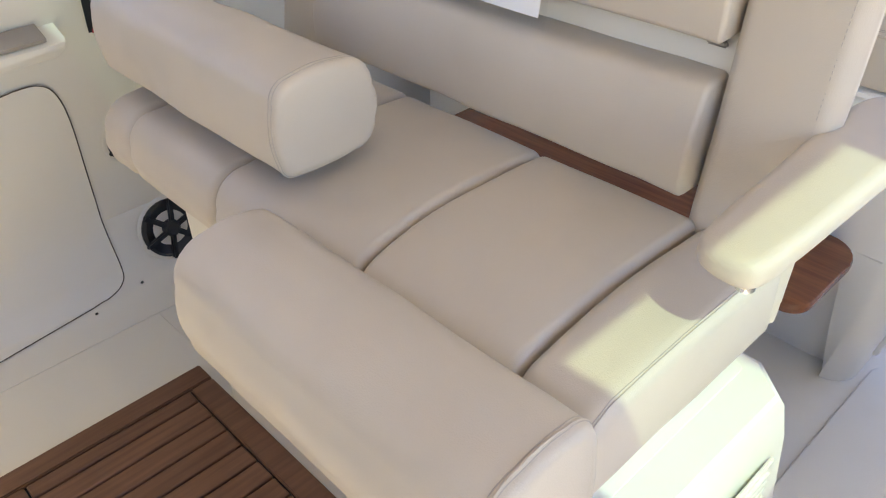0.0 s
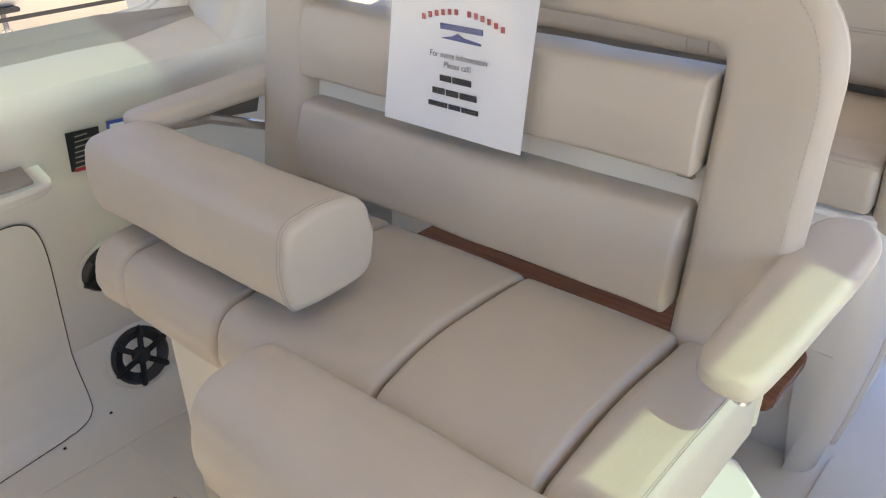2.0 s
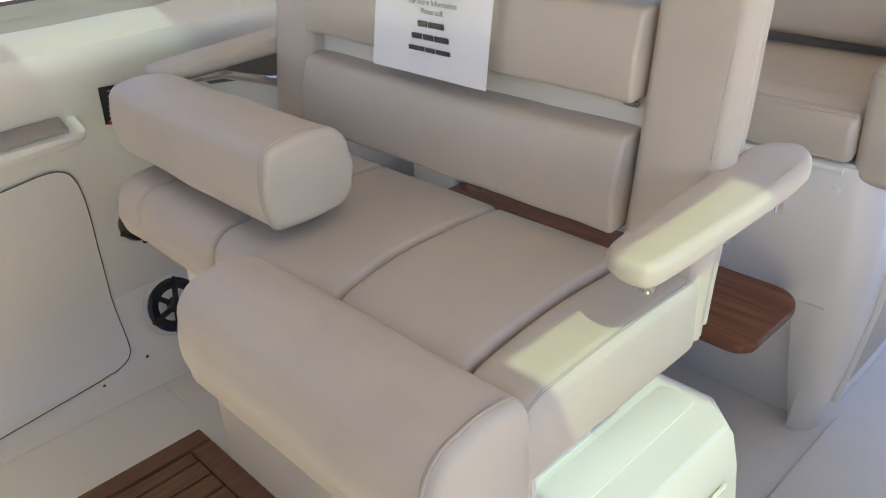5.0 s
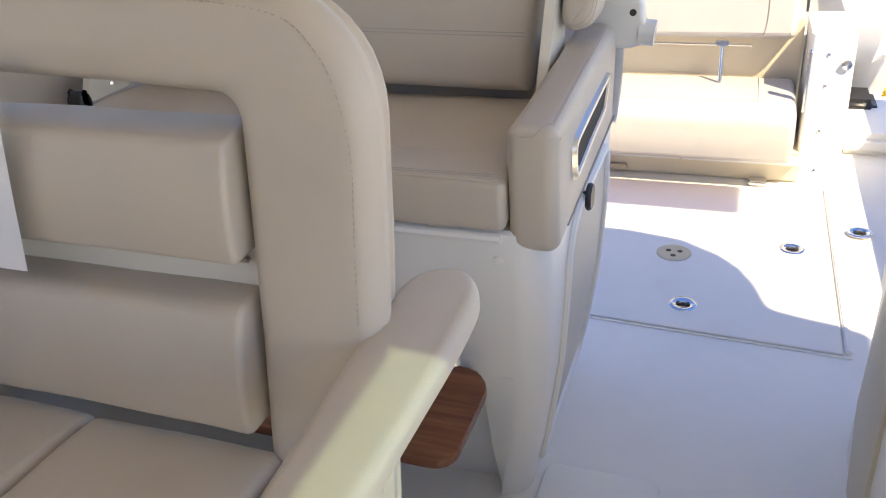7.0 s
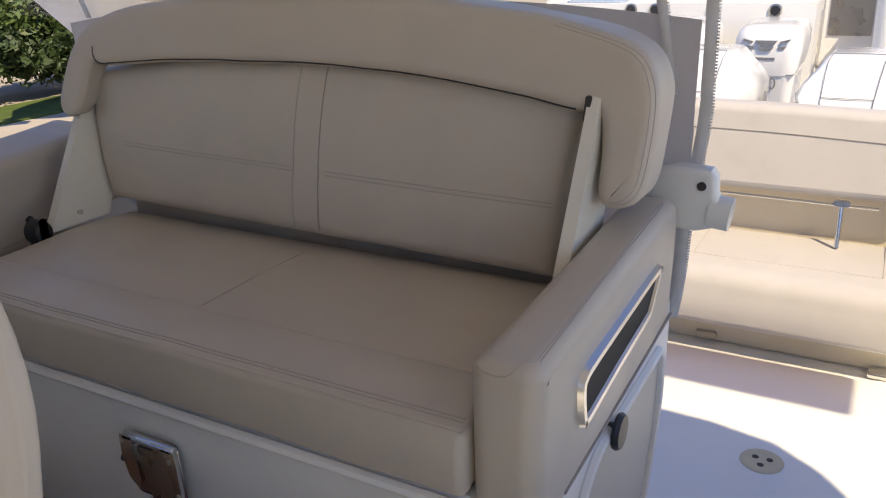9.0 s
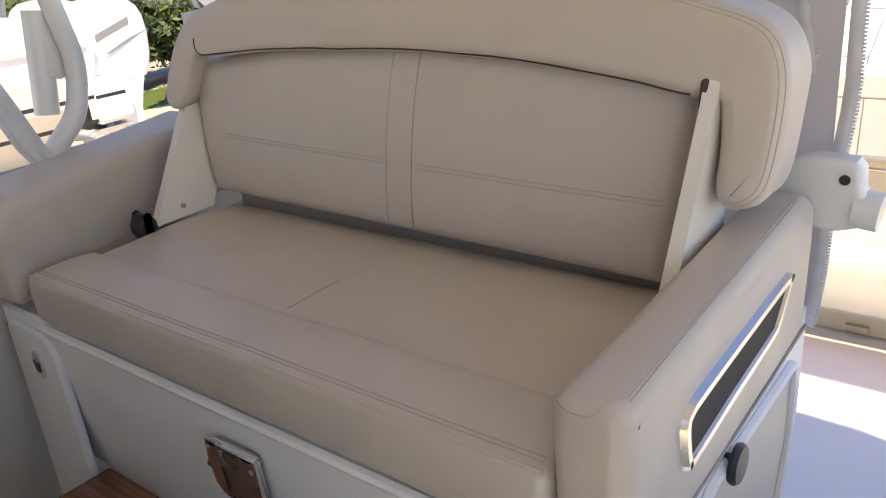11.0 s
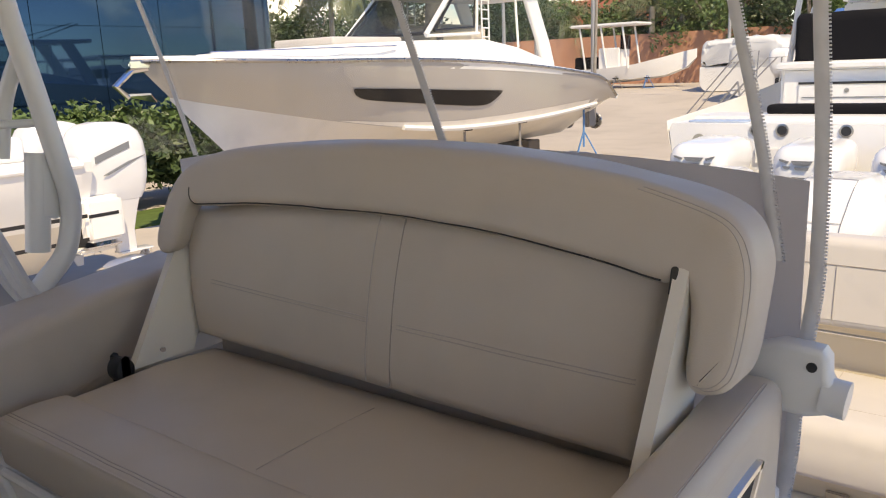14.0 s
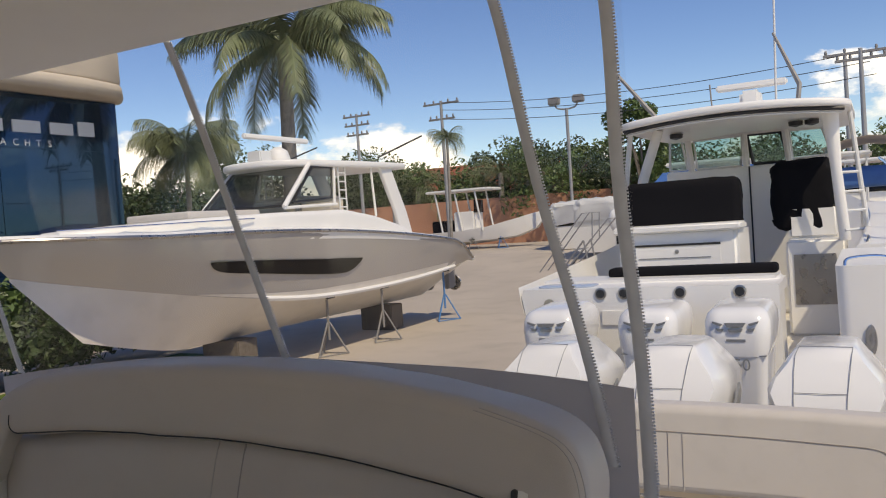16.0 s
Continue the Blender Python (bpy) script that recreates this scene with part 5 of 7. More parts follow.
def speaker(y, z, r):
    t = thing("speaker", on_wall(y, z), "black round marine loudspeaker with a star-shaped grille", "speaker", "side speakers")
    q = (on_wall(y, z, 0.1) - on_wall(y, z)).normalized().to_track_quat('Z', 'Y').to_matrix().to_4x4()
    at = on_wall(y, z, 0.004 if z > 0.35 else 0.010)
    part("basket", lathe([(r, 0.0), (r, 0.008), (r * 0.9, 0.016), (r * 0.82, 0.012), (r * 0.6, 0.002), (r * 0.3, 0.0), (0.0001, 0.002)], 32, at, q), BLACK, t)
    part("dust_cap", lathe([(r * 0.30, 0.002), (r * 0.28, 0.016), (r * 0.20, 0.022), (r * 0.08, 0.020), (0.0001, 0.020)], 24, at, q), BLACK, t)
    for k in range(6):
        a = math.pi * k / 3 + 0.3
        bm = box(r * 0.20, r * 1.06, -r * 0.095, r * 0.095, 0.008, 0.020, 0.004)
        bm.transform(Matrix.Translation(at) @ q @ Matrix.Rotation(a, 4, 'Z'))
        part("spoke", bm, BLACK, t)
    part("halo", lathe([(r * 1.13, 0.0), (r * 1.10, 0.0015), (r * 1.02, 0.002)], 32, at, q), GEL, t)


speaker(0.806, 0.245, 0.080)
speaker(0.755, 0.600, 0.083)
# plate on the wall, coloured like the shadow under the armrest
solo("side_recess", wall_plate([(0.885, 0.966), (0.930, 0.925), (1.135, 0.896), (1.135, 0.960), (0.995, 0.968)], "recess", ARMREST_SHADE, -0.01, 0.003, r=0.001), ARMREST_SHADE, "thin brown plate painting the shade below the armrest", "recess", kind="structure")
dec = thing("warning_label", on_wall(0.70, 0.94, 0.002), "black warning label with white unreadable print", "label")
part("ground", wall_plate([(0.665, 0.895), (0.735, 0.885), (0.725, 0.985), (0.655, 0.990)], "label", BLACK, 0.001, 0.0022, r=0.0003), BLACK, dec)
for k in range(7):
    z = 0.977 - 0.0125 * k
    part("text_bar", wall_plate([(0.674, z - 0.0015), (0.700 + 0.010 * (k % 3), z - 0.0015), (0.700 + 0.010 * (k % 3), z + 0.0015), (0.674, z + 0.0015)], "bar", SEAM, 0.0023, 0.003, r=0.0002), SEAM, dec)
part("warning_bar", wall_plate([(0.672, 0.893), (0.728, 0.886), (0.728, 0.896), (0.672, 0.902)], "bar", INK_RED, 0.0023, 0.003, r=0.0002), INK_RED, dec)
dec2 = thing("blue_label", on_wall(0.77, 0.97, 0.002), "white label with a blue border", "label")
part("ground", wall_plate([(0.745, 0.94), (0.82, 0.93), (0.815, 0.985), (0.742, 0.99)], "label", STICKER_BLUE, 0.001, 0.0022, r=0.0003), STICKER_BLUE, dec2)
part("field", wall_plate([(0.752, 0.947), (0.813, 0.938), (0.809, 0.977), (0.749, 0.982)], "label", PAPER, 0.0022, 0.003, r=0.0003), PAPER, dec2)
for y, z in ((0.695, 0.10), (0.93, 0.30), (0.56, 0.06)):
    solo("wall_screw", screw_head(on_wall(y, z, 0.001), (0.92, 0, -0.38), 0.004), BLACK, "small dark screw in the side wall", "screw", "wall screws")

# ---- teak grating on the helm platform ----
grate = thing("teak_grating", (-0.4, 0.2, 0.122), "brown teak slatted foot grating on the helm platform", "grating")
part("bed", box(-0.80, 0.0, 0.14, 0.62, 0.1225, 0.127, 0.0), CAULK, grate)
for x0, x1, y0, y1 in ((-0.812, -0.754, 0.134, 0.628), (-0.751, 0.0, 0.572, 0.628), (-0.751, 0.0, 0.134, 0.190)):
    part("border", box(x0, x1, y0, y1, 0.1225, 0.137, 0.003), TEAK_SLAT, grate)
xx, wide = -0.749, 0.0395
while xx < -0.05:
    part("slat", box(xx, xx + wide, 0.194, 0.568, 0.1235, 0.1365, 0.0025, 1), TEAK_SLAT, grate)
    xx += wide + 0.0055
    wide = 0.054

# ---- boatyard ----
def ground_z(y):
    f = min(1.0, max(0.0, (y - 24) / 26))
    return GROUND + 1.05 * f * f * (3 - 2 * f)            # the yard rises gently towards the far end


gr = loft([[Vector((x, y, ground_z(y))) for x in (-1500, -60, -30, -10, 10, 40, 1500)] for y in (-1500, -40, 0, 24, 28, 32, 36, 40, 44, 47, 50, 60, 1500)], False, False)
solo("ground", gr, CONCRETE, "sunlit pale concrete boatyard ground", "ground", kind="structure", smooth=False)
solo("grass_strip", box(-14.6, -12.9, -8, 15.5, GROUND, GROUND + 0.03, 0.01), GRASS, "green mown grass strip before the hedge", "grass", kind="structure")


def leaf_cloud(points, size, spread, per, seed, flat=0.0):
    """Many small folded leaves round given centres."""
    rng = random.Random(seed)
    verts, faces = [], []
    for c, rad in points:
        for _ in range(per):
            d = Vector((rng.gauss(0, 1), rng.gauss(0, 1), rng.gauss(0, 1)))
            d.normalize()
            p = Vector(c) + Vector((d.x, d.y, d.z * (1 - flat))) * rad * (rng.random() ** 0.35) * spread
            a = Vector((rng.uniform(-1, 1), rng.uniform(-1, 1), rng.uniform(-0.6, 0.9))).normalized()
            b = a.cross(Vector((rng.uniform(-1, 1), rng.uniform(-1, 1), rng.uniform(-1, 1)))).normalized()
            s = size * rng.uniform(0.6, 1.3)
            k = len(verts)
            verts += [p - a * s, p + b * s * 0.45, p + a * s, p - b * s * 0.45]
            faces += [(k, k + 1, k + 2), (k, k + 2, k + 3)]
    return from_lists(verts, faces)


rng = random.Random(4)
for y0, y1, hx, hz, rows, lab in ((-6.0, 15.5, -15.4, 1.05, 3, "dense green clipped hedge in front of the building"), (-6.0, 15.5, -14.75, 0.15, 2, "lower row of darker green shrubs")):
    pts = []
    y = y0
    while y < y1:
        for r in range(rows):
            pts.append(((hx - 0.35 * r + rng.uniform(-0.2, 0.2), y + rng.uniform(-0.2, 0.2), GROUND + (hz - GROUND) * (0.45 + 0.40 * rng.random())), 0.55))
        y += 0.42
    hb = leaf_cloud(pts, 0.085, 1.0, 150, 5, 0.1)
    merge(hb, leaf_cloud([(c, r * 0.75) for c, r in pts], 0.20, 0.8, 40, 6, 0.1))
    solo("hedge", hb, LEAF if rows == 3 else LEAF_DARK, lab, "hedge", kind="stuff", smooth=False)


# ---- outboard engines ----
def cowl_rows(x, y, z, w, ln, h, tilt=0.0):
    """Sections of a cowl from its lower edge up; its long axis is y."""
    out = []
    for f, sw, fr, bk in ((0.0, 0.60, -0.42, 0.40), (0.12, 0.74, -0.47, 0.46), (0.30, 0.90, -0.50, 0.49), (0.55, 1.0, -0.50, 0.50), (0.75, 0.97, -0.47, 0.48), (0.88, 0.86, -0.40, 0.43), (0.96, 0.66, -0.30, 0.34), (1.0, 0.34, -0.14, 0.18)):
        o = rrect(-w * sw / 2, w * sw / 2, fr * ln, bk * ln, (w * 0.22 * sw, w * 0.22 * sw, w * 0.30 * sw, w * 0.30 * sw), 6, 3)
        out.append([Vector((x + a, y + b + tilt * f * h, z + f * h - 0.06 * h * (b / ln) * f)) for a, b in o])
    return out


def outboard(x, y, z, name="outboard_motor", label="", w=0.50, ln=0.86, h=0.62, group="", faces_aft=1, lower=0.95, cowl=None):
    """z: lower edge of the cowl. faces_aft: +1 when the propeller side is towards +y."""
    t = thing(name, (x, y, z), label, "outboard", group)
    rows = cowl_rows(x, y, z, w, ln, h)
    if faces_aft < 0:
        rows = [[Vector((p.x, 2 * y - p.y, p.z)) for p in r] for r in rows]
    part("cowl", cowl or loft(rows), COWL, t)
    s = faces_aft
    part("midsection", loft([[Vector((x + a, y + s * b, zz)) for a, b in rrect(-ww, ww, y0, y1, 0.03, 4, 2)] for zz, ww, y0, y1 in ((z + 0.02, w * 0.30, -0.34 * ln, 0.34 * ln), (z - 0.14, w * 0.24, -0.26 * ln, 0.30 * ln), (z - 0.40, 0.075, -0.05, 0.24), (z - lower * 0.72, 0.05, 0.0, 0.26))]), COWL, t)
    part("cavitation_plate", plate(rrect(x - 0.11, x + 0.11, min(y + s * 0.0, y + s * 0.46), max(y + s * 0.0, y + s * 0.46), 0.05, 5, 1), z - lower * 0.74, z - lower * 0.72, 'z', 0.005), COWL, t)
    part("gearcase", lathe([(0.01, -0.34), (0.05, -0.26), (0.075, -0.10), (0.075, 0.10), (0.055, 0.22), (0.0001, 0.24)], 18, (x, y + s * 0.12, z - lower * 0.88), Matrix.Rotation(radians(-90 * s), 4, 'X')), COWL, t)
    part("skeg", plate([(y + s * 0.02, z - lower * 0.90), (y + s * 0.22, z - lower * 0.92), (y + s * 0.20, z - lower * 1.12), (y + s * 0.12, z - lower * 1.12)][::s], x - 0.012, x + 0.012, 'x', 0.004), COWL, t)
    for k in range(4):
        a = k * math.pi / 2 + 0.4
        bl = plate([(p.x, p.y) for p in smooth_path([(0.03, -0.03, 0), (0.11, -0.055, 0), (0.155, 0.0, 0), (0.12, 0.05, 0), (0.035, 0.03, 0)], 4, True)], -0.004, 0.004, 'z', 0.002)
        bl.transform(Matrix.Translation((x, y + s * 0.40, z - lower * 0.88)) @ Matrix.Rotation(radians(-90), 4, 'X') @ Matrix.Rotation(a, 4, 'Z') @ Matrix.Rotation(radians(28), 4, 'X'))
        part("propeller_blade", bl, STEEL, t, "steel propeller blade")
    part("transom_clamp", box(x - 0.10, x + 0.10, min(y - s * 0.30, y - s * 0.55), max(y - s * 0.30, y - s * 0.55), z - 0.52, z - 0.14, 0.03, 3), BLACK, t, "dark mounting clamp")
    return t


# this boat's four engines, seen over the stern bench
def wedge_cowl(x, y, z):
    rows = []
    for h, w, fw, fr, bk, sh in ((0.0, 0.24, 0.060, -0.38, 0.36, 0.10), (0.10, 0.31, 0.070, -0.44, 0.42, 0.15), (0.20, 0.38, 0.078, -0.455, 0.45, 0.17), (0.26, 0.41, 0.100, -0.46, 0.46, 0.17), (0.40, 0.46, 0.165, -0.44, 0.46, 0.15), (0.52, 0.47, 0.215, -0.38, 0.44, 0.09), (0.575, 0.41, 0.195, -0.335, 0.42, 0.05), (0.635, 0.31, 0.145, -0.285, 0.38, 0.03), (0.680, 0.25, 0.115, -0.240, 0.33, 0.02), (0.690, 0.22, 0.10, -0.215, 0.31, 0.02)):
        o = [(-fw, fr), (0.0, fr - 0.004), (fw, fr), (w / 2, fr + sh), (w / 2, bk - 0.12), (w / 2 - 0.05, bk - 0.02), (0.0, bk), (0.05 - w / 2, bk - 0.02), (-w / 2, bk - 0.12), (-w / 2, fr + sh)]
        rows.append([Vector((x + p, y + q, z + h - 0.10 * max(0.0, q))) for p, q in o])
    return loft(rows)


def own_engine(ex):
    ey, ez = 5.06, 0.28
    e = outboard(ex, ey, ez, label="white four-stroke outboard motor with thin dark panel joints", w=0.52, ln=0.90, h=0.69, group="own outboard motors", cowl=wedge_cowl(ex, ey, ez))

    def joint(pts):
        part("joint", tube([(ex + a, b, c) for a, b, c in pts], 0.0015, 6), DECAL, e, "thin dark panel joint")

    joint([(-0.105, 4.842, 0.972), (0.0, 4.840, 0.974), (0.105, 4.842, 0.972)])
    joint([(-0.105, 4.842, 0.972), (-0.118, 4.793, 0.945), (-0.122, 4.742, 0.890), (-0.124, 4.672, 0.800), (-0.124, 4.612, 0.680)])
    joint([(0.105, 4.842, 0.972), (0.100, 4.793, 0.945), (0.092, 4.742, 0.890), (0.080, 4.672, 0.800), (0.074, 4.630, 0.720)])
    joint([(-0.124, 4.676, 0.805), (0.0, 4.672, 0.805), (0.081, 4.676, 0.805)])
    for s in (-1, 1):
        part("side_decal", plate([(4.78, 0.50), (5.16, 0.66), (5.16, 0.74), (4.78, 0.58)], ex + s * 0.252 - 0.006, ex + s * 0.252 + 0.006, 'x', 0.002, 1), DECAL, e, "grey plain decal bar")


for ex in (-0.735, -0.13, 0.53, 1.19):
    own_engine(ex)
solo("boarding_platform", box(1.33, 1.66, 4.80, 5.30, -0.14, -0.06, 0.02, 3), GEL_WHITE, "white moulded boarding platform beside the engines", "platform", kind="structure")
rope = [(1.45 + 0.085 * math.cos(k * 0.7) + 0.0006 * k, 5.02 + 0.10 * math.sin(k * 0.7), -0.050 + 0.0022 * k) for k in range(44)]
solo("coiled_rope", tube(smooth_path(rope, 3), 0.008, 6), YELLOW, "coiled yellow rope on the boarding platform", "rope")


# ---- hulls ----
def boat_hull(t, xc, y_stern, y_bow, half, sheer, chine, keel, side_mat, bottom_mat, flare=0.78, rub_mat=None):
    """A planing hull along y. sheer, chine and keel give heights from f (0 stern, 1 bow)."""
    n = 26
    side_p, side_s, bottom, deck_rows, rub = [], [], [], [], []
    for k in range(n + 1):
        f = k / n
        y = y_stern + (y_bow - y_stern) * f
        w = half * (1.0 if f < 0.45 else math.sqrt(max(0.0, 1 - ((f - 0.45) / 0.55) ** 2.3)))
        wc = half * flare * (1.0 if f < 0.35 else max(0.0, 1 - ((f - 0.35) / 0.62) ** 2.0))
        s, c, b = sheer(f), chine(f), keel(f)
        rake = (1.0 if y_stern > y_bow else -1.0) * max(0.0, (f - 0.55) / 0.45) ** 1.5     # the stem leans forward
        side_p.append([Vector((xc + w, y, s)), Vector((xc + w * 0.985 + 0.0, y + 0.12 * rake, s - 0.12)), Vector((xc + w * 0.55 + wc * 0.45, y + rake * (s - c) / 2, (s + c) / 2)), Vector((xc + wc, y + rake * (s - c), c))])
        side_s.append([Vector((xc - (p.x - xc), p.y, p.z)) for p in side_p[-1]])
        yc, yk = y + rake * (s - c), y + rake * (s - b)
        bottom.append([Vector((xc + wc, yc, c)), Vector((xc + wc * 0.93, yc, c - 0.05)), Vector((xc, yk, b)), Vector((xc - wc * 0.93, yc, c - 0.05)), Vector((xc - wc, yc, c))])
        deck_rows.append([Vector((xc + w, y, s)), Vector((xc + w * 0.90, y, s + 0.05)), Vector((xc, y, s + 0.02 + 0.05 * f)), Vector((xc - w * 0.90, y, s + 0.05)), Vector((xc - w, y, s))])
        rub.append(side_p[-1][0] + Vector((0.0, 0, -0.03)))
    part("port_side", loft(side_p, False, False), side_mat, t)
    part("starboard_side", loft(side_s, False, False), side_mat, t)
    part("bottom", loft(bottom, False, False), bottom_mat, t)
    part("deck", loft(deck_rows, False, False), GEL_WHITE, t)
    part("rub_rail", tube(rub, 0.035, 8), rub_mat or STEEL_DULL, t)
    tr = [side_s[0][0], side_s[0][1], side_s[0][2], side_s[0][3], bottom[0][2], side_p[0][3], side_p[0][2], side_p[0][1], side_p[0][0]]
    tb = from_lists([tuple(p) for p in tr] + [tuple(p + Vector((0, 0.12 if y_bow < y_stern else -0.12, 0))) for p in tr], [tuple(range(9)), tuple(range(17, 8, -1))] + [(i, (i + 1) % 9, 9 + (i + 1) % 9, 9 + i) for i in range(9)])
    part("transom", tb, GEL_WHITE, t, smooth=False)
    return side_p, deck_rows


def jack_stand(x, y, top, mat, label):
    g = ground_z(y)
    t = thing("boat_stand", (x, y, g), label, "boat stand", "boat stands")
    part("post", tube([(x, y, g + 0.35), (x, y, top)], 0.03, 8), mat, t)
    part("pad", box(x - 0.14, x + 0.14, y - 0.14, y + 0.14, top - 0.01, top + 0.04, 0.01), BLACK, t)
    for k in range(3):
        a = 2 * math.pi * k / 3 + 0.5
        part("foot", tube([(x + 0.03 * math.cos(a), y + 0.03 * math.sin(a), g + 0.75), (x + 0.42 * math.cos(a), y + 0.42 * math.sin(a), g + 0.02)], 0.022, 6), mat, t)
        b = a + 2 * math.pi / 3
        part("brace", tube([(x + 0.42 * math.cos(a), y + 0.42 * math.sin(a), g + 0.03), (x + 0.42 * math.cos(b), y + 0.42 * math.sin(b), g + 0.03)], 0.015, 6), mat, t)


# grey express boat on stands
XG = -11.3
grey = thing("grey_motor_boat", (XG, 15, GROUND), "large grey-hulled motor boat with white deck on jack stands", "boat")
sp, dk = boat_hull(grey, XG, 22.0, 8.4, 1.85, lambda f: 0.58 + 0.58 * (f / 0.08) ** 0.5 if f < 0.08 else 1.02 + 1.85 * f - 1.2 * f * f if f < 0.8 else 1.732 + (f - 0.8) * 0.5, lambda f: 0.40 - 1.2 * f + 1.6 * f * f + max(0.0, f - 0.5) ** 1.3, lambda f: -0.52 + (0 if f < 0.75 else 3.0 * (f - 0.75) ** 1.3), HULL_GREY, HULL_BOTTOM)


def on_side(y, fz, out=0.012):
    """A point on the near side of the grey hull: y along, fz from the chine (0) to the sheer (1)."""
    f = (22.0 - y) / 13.6 * 26
    i = min(int(f), 25)
    r0, r1 = sp[i], sp[i + 1]
    q = [a.lerp(b, f - i) for a, b in zip(r0, r1)]
    return (q[3].lerp(q[2], fz * 2) if fz < 0.5 else q[2].lerp(q[0], fz * 2 - 1)) + Vector((out, 0, 0))


win_lo = smooth_path([(11.92, 0.50, 0), (12.05, 0.42, 0), (12.4, 0.375, 0), (13.5, 0.365, 0), (14.7, 0.345, 0), (15.8, 0.325, 0), (16.2, 0.38, 0), (16.5, 0.52, 0)], 5)
win_hi = smooth_path([(11.92, 0.535, 0), (12.05, 0.545, 0), (12.4, 0.55, 0), (13.5, 0.565, 0), (14.7, 0.562, 0), (15.8, 0.556, 0), (16.2, 0.552, 0), (16.5, 0.55, 0)], 5)
part("hull_window", loft([[on_side(a.x, a.y, 0.030), on_side(b.x, (a.y + b.y) / 2, 0.030), on_side(b.x, b.y, 0.030)] for a, b in zip(win_lo, win_hi)], False, False), WINDOW_BLACK, grey, "long dark hull window")
part("boot_stripe", loft([[on_side(21.8 - 10.0 * k / 40, 0.20 * (1 - k / 40) ** 0.7 + 0.02, 0.006), on_side(21.8 - 10.0 * k / 40, 0.01, 0.006)] for k in range(41)], False, False), HULL_BOTTOM, grey, "cream boot stripe")
part("sheer_band", loft([[on_side(21.9 - 13.3 * k / 40, 0.985, 0.010), on_side(21.9 - 13.3 * k / 40, 0.86, 0.010)] for k in range(41)], False, False), GEL_WHITE, grey, "white sheer band")
part("chine_spray_rail", tube([on_side(21.5 - 8.0 * k / 20, 0.0, 0.03) for k in range(21)], 0.06, 6), GEL_WHITE, grey)
# coach roof, console and hardtop
def deckhouse(parent):
    rows = []
    for y, half, top, base in ((9.8, 0.30, 1.90, 1.80), (10.6, 0.85, 1.94, 1.78), (12.0, 1.25, 2.01, 1.75), (14.0, 1.48, 2.06, 1.70), (16.3, 1.50, 2.08, 1.62), (17.6, 1.50, 1.90, 1.55), (18.9, 1.50, 1.60, 1.45), (19.1, 1.5, 1.5, 1.40)):
        rows.append([Vector((XG + a, y, b)) for a, b in rrect(-half, half, base - 0.3, top, (0.02, 0.02, 0.12, 0.12), 5, 3)])
    return loft(rows)


part("coachroof", deckhouse(grey), GEL_WHITE, grey)
part("sunpad", pad(rrect(-0.85 + XG, 0.85 + XG, 2.00, 2.16, 0.06, 4, 3), 12.1, 14.1, 'y', 0.05, 4), VINYL_STERN, grey, "beige foredeck sun pad")
roof_o = [(XG + p.x, p.y) for p in smooth_path([(0.0, 14.75, 0), (0.80, 14.9, 0), (1.10, 15.5, 0), (1.22, 17.5, 0), (1.15, 19.4, 0), (0.8, 20.0, 0), (-0.8, 20.0, 0), (-1.15, 19.4, 0), (-1.22, 17.5, 0), (-1.10, 15.5, 0), (-0.80, 14.9, 0)], 4, True)]
part("hardtop", pad(roof_o, 3.10, 3.26, 'z', 0.06, 1, 0, 0, lambda p: (p[0], p[1], p[2] + 0.05 * (p[1] - 16) / 4 - 0.03 * ((p[0] - XG) / 1.2) ** 2)), GEL_WHITE, grey)
for s in (-1, 1):
    part("rear_leg", loft([[Vector((XG + s * 1.05 + a, y + b, z)) for a, b in rrect(-0.06, 0.06, -0.28, 0.28, 0.05, 4, 1)] for y, z in ((18.75, 3.14), (19.05, 2.6), (19.4, 2.0), (19.65, 1.4))]), GEL_WHITE, grey)
    # windscreen: side glass and frames
    ws = [(14.62, 2.20), (15.60, 3.10), (16.42, 3.10), (16.25, 2.28)]
    part("side_glass", from_lists([(XG + s * (1.16 - 0.08 * (b - 2.2)), a, b) for a, b in ws], [(0, 1, 2, 3)]), SMOKE_GLASS, grey, "tinted windscreen side glass", smooth=False)
    part("window_gasket", tube([(XG + s * (1.168 - 0.08 * (b - 2.2)), a, b) for a, b in ((14.78, 2.27), (15.64, 3.06), (16.38, 3.06), (16.22, 2.36), (14.78, 2.27))], 0.030, 6), BLACK, grey, "black window rubber")
    for a0, b0, a1, b1, r in ((14.48, 2.18, 15.55, 3.14, 0.055), (16.30, 2.2, 16.48, 3.14, 0.035), (18.0, 1.9, 18.05, 3.14, 0.03), (14.48, 2.16, 16.40, 2.22, 0.035)):
        part("mullion", tube([(XG + s * (1.17 - 0.08 * (b0 - 2.2)), a0, b0), (XG + s * (1.17 - 0.08 * (b1 - 2.2)), a1, b1)], r, 8), GEL_WHITE, grey)
    for k in range(5):
        part("rung", tube([(XG + s * 1.1, 16.62, 2.15 + 0.2 * k), (XG + s * 1.1, 16.90, 2.15 + 0.2 * k)], 0.018, 6), POWDER, grey)
    for yy in (16.62, 16.90):
        part("ladder_rail", tube([(XG + s * 1.1, yy, 1.9), (XG + s * 1.1, yy, 3.12)], 0.02, 6), POWDER, grey)
part("front_glass", from_lists([(XG - 1.14, 14.45, 2.20), (XG + 1.14, 14.45, 2.20), (XG + 1.06, 15.52, 3.10), (XG - 1.06, 15.52, 3.10)], [(0, 1, 2, 3)]), SMOKE_GLASS, grey, "tinted front windscreen", smooth=False)
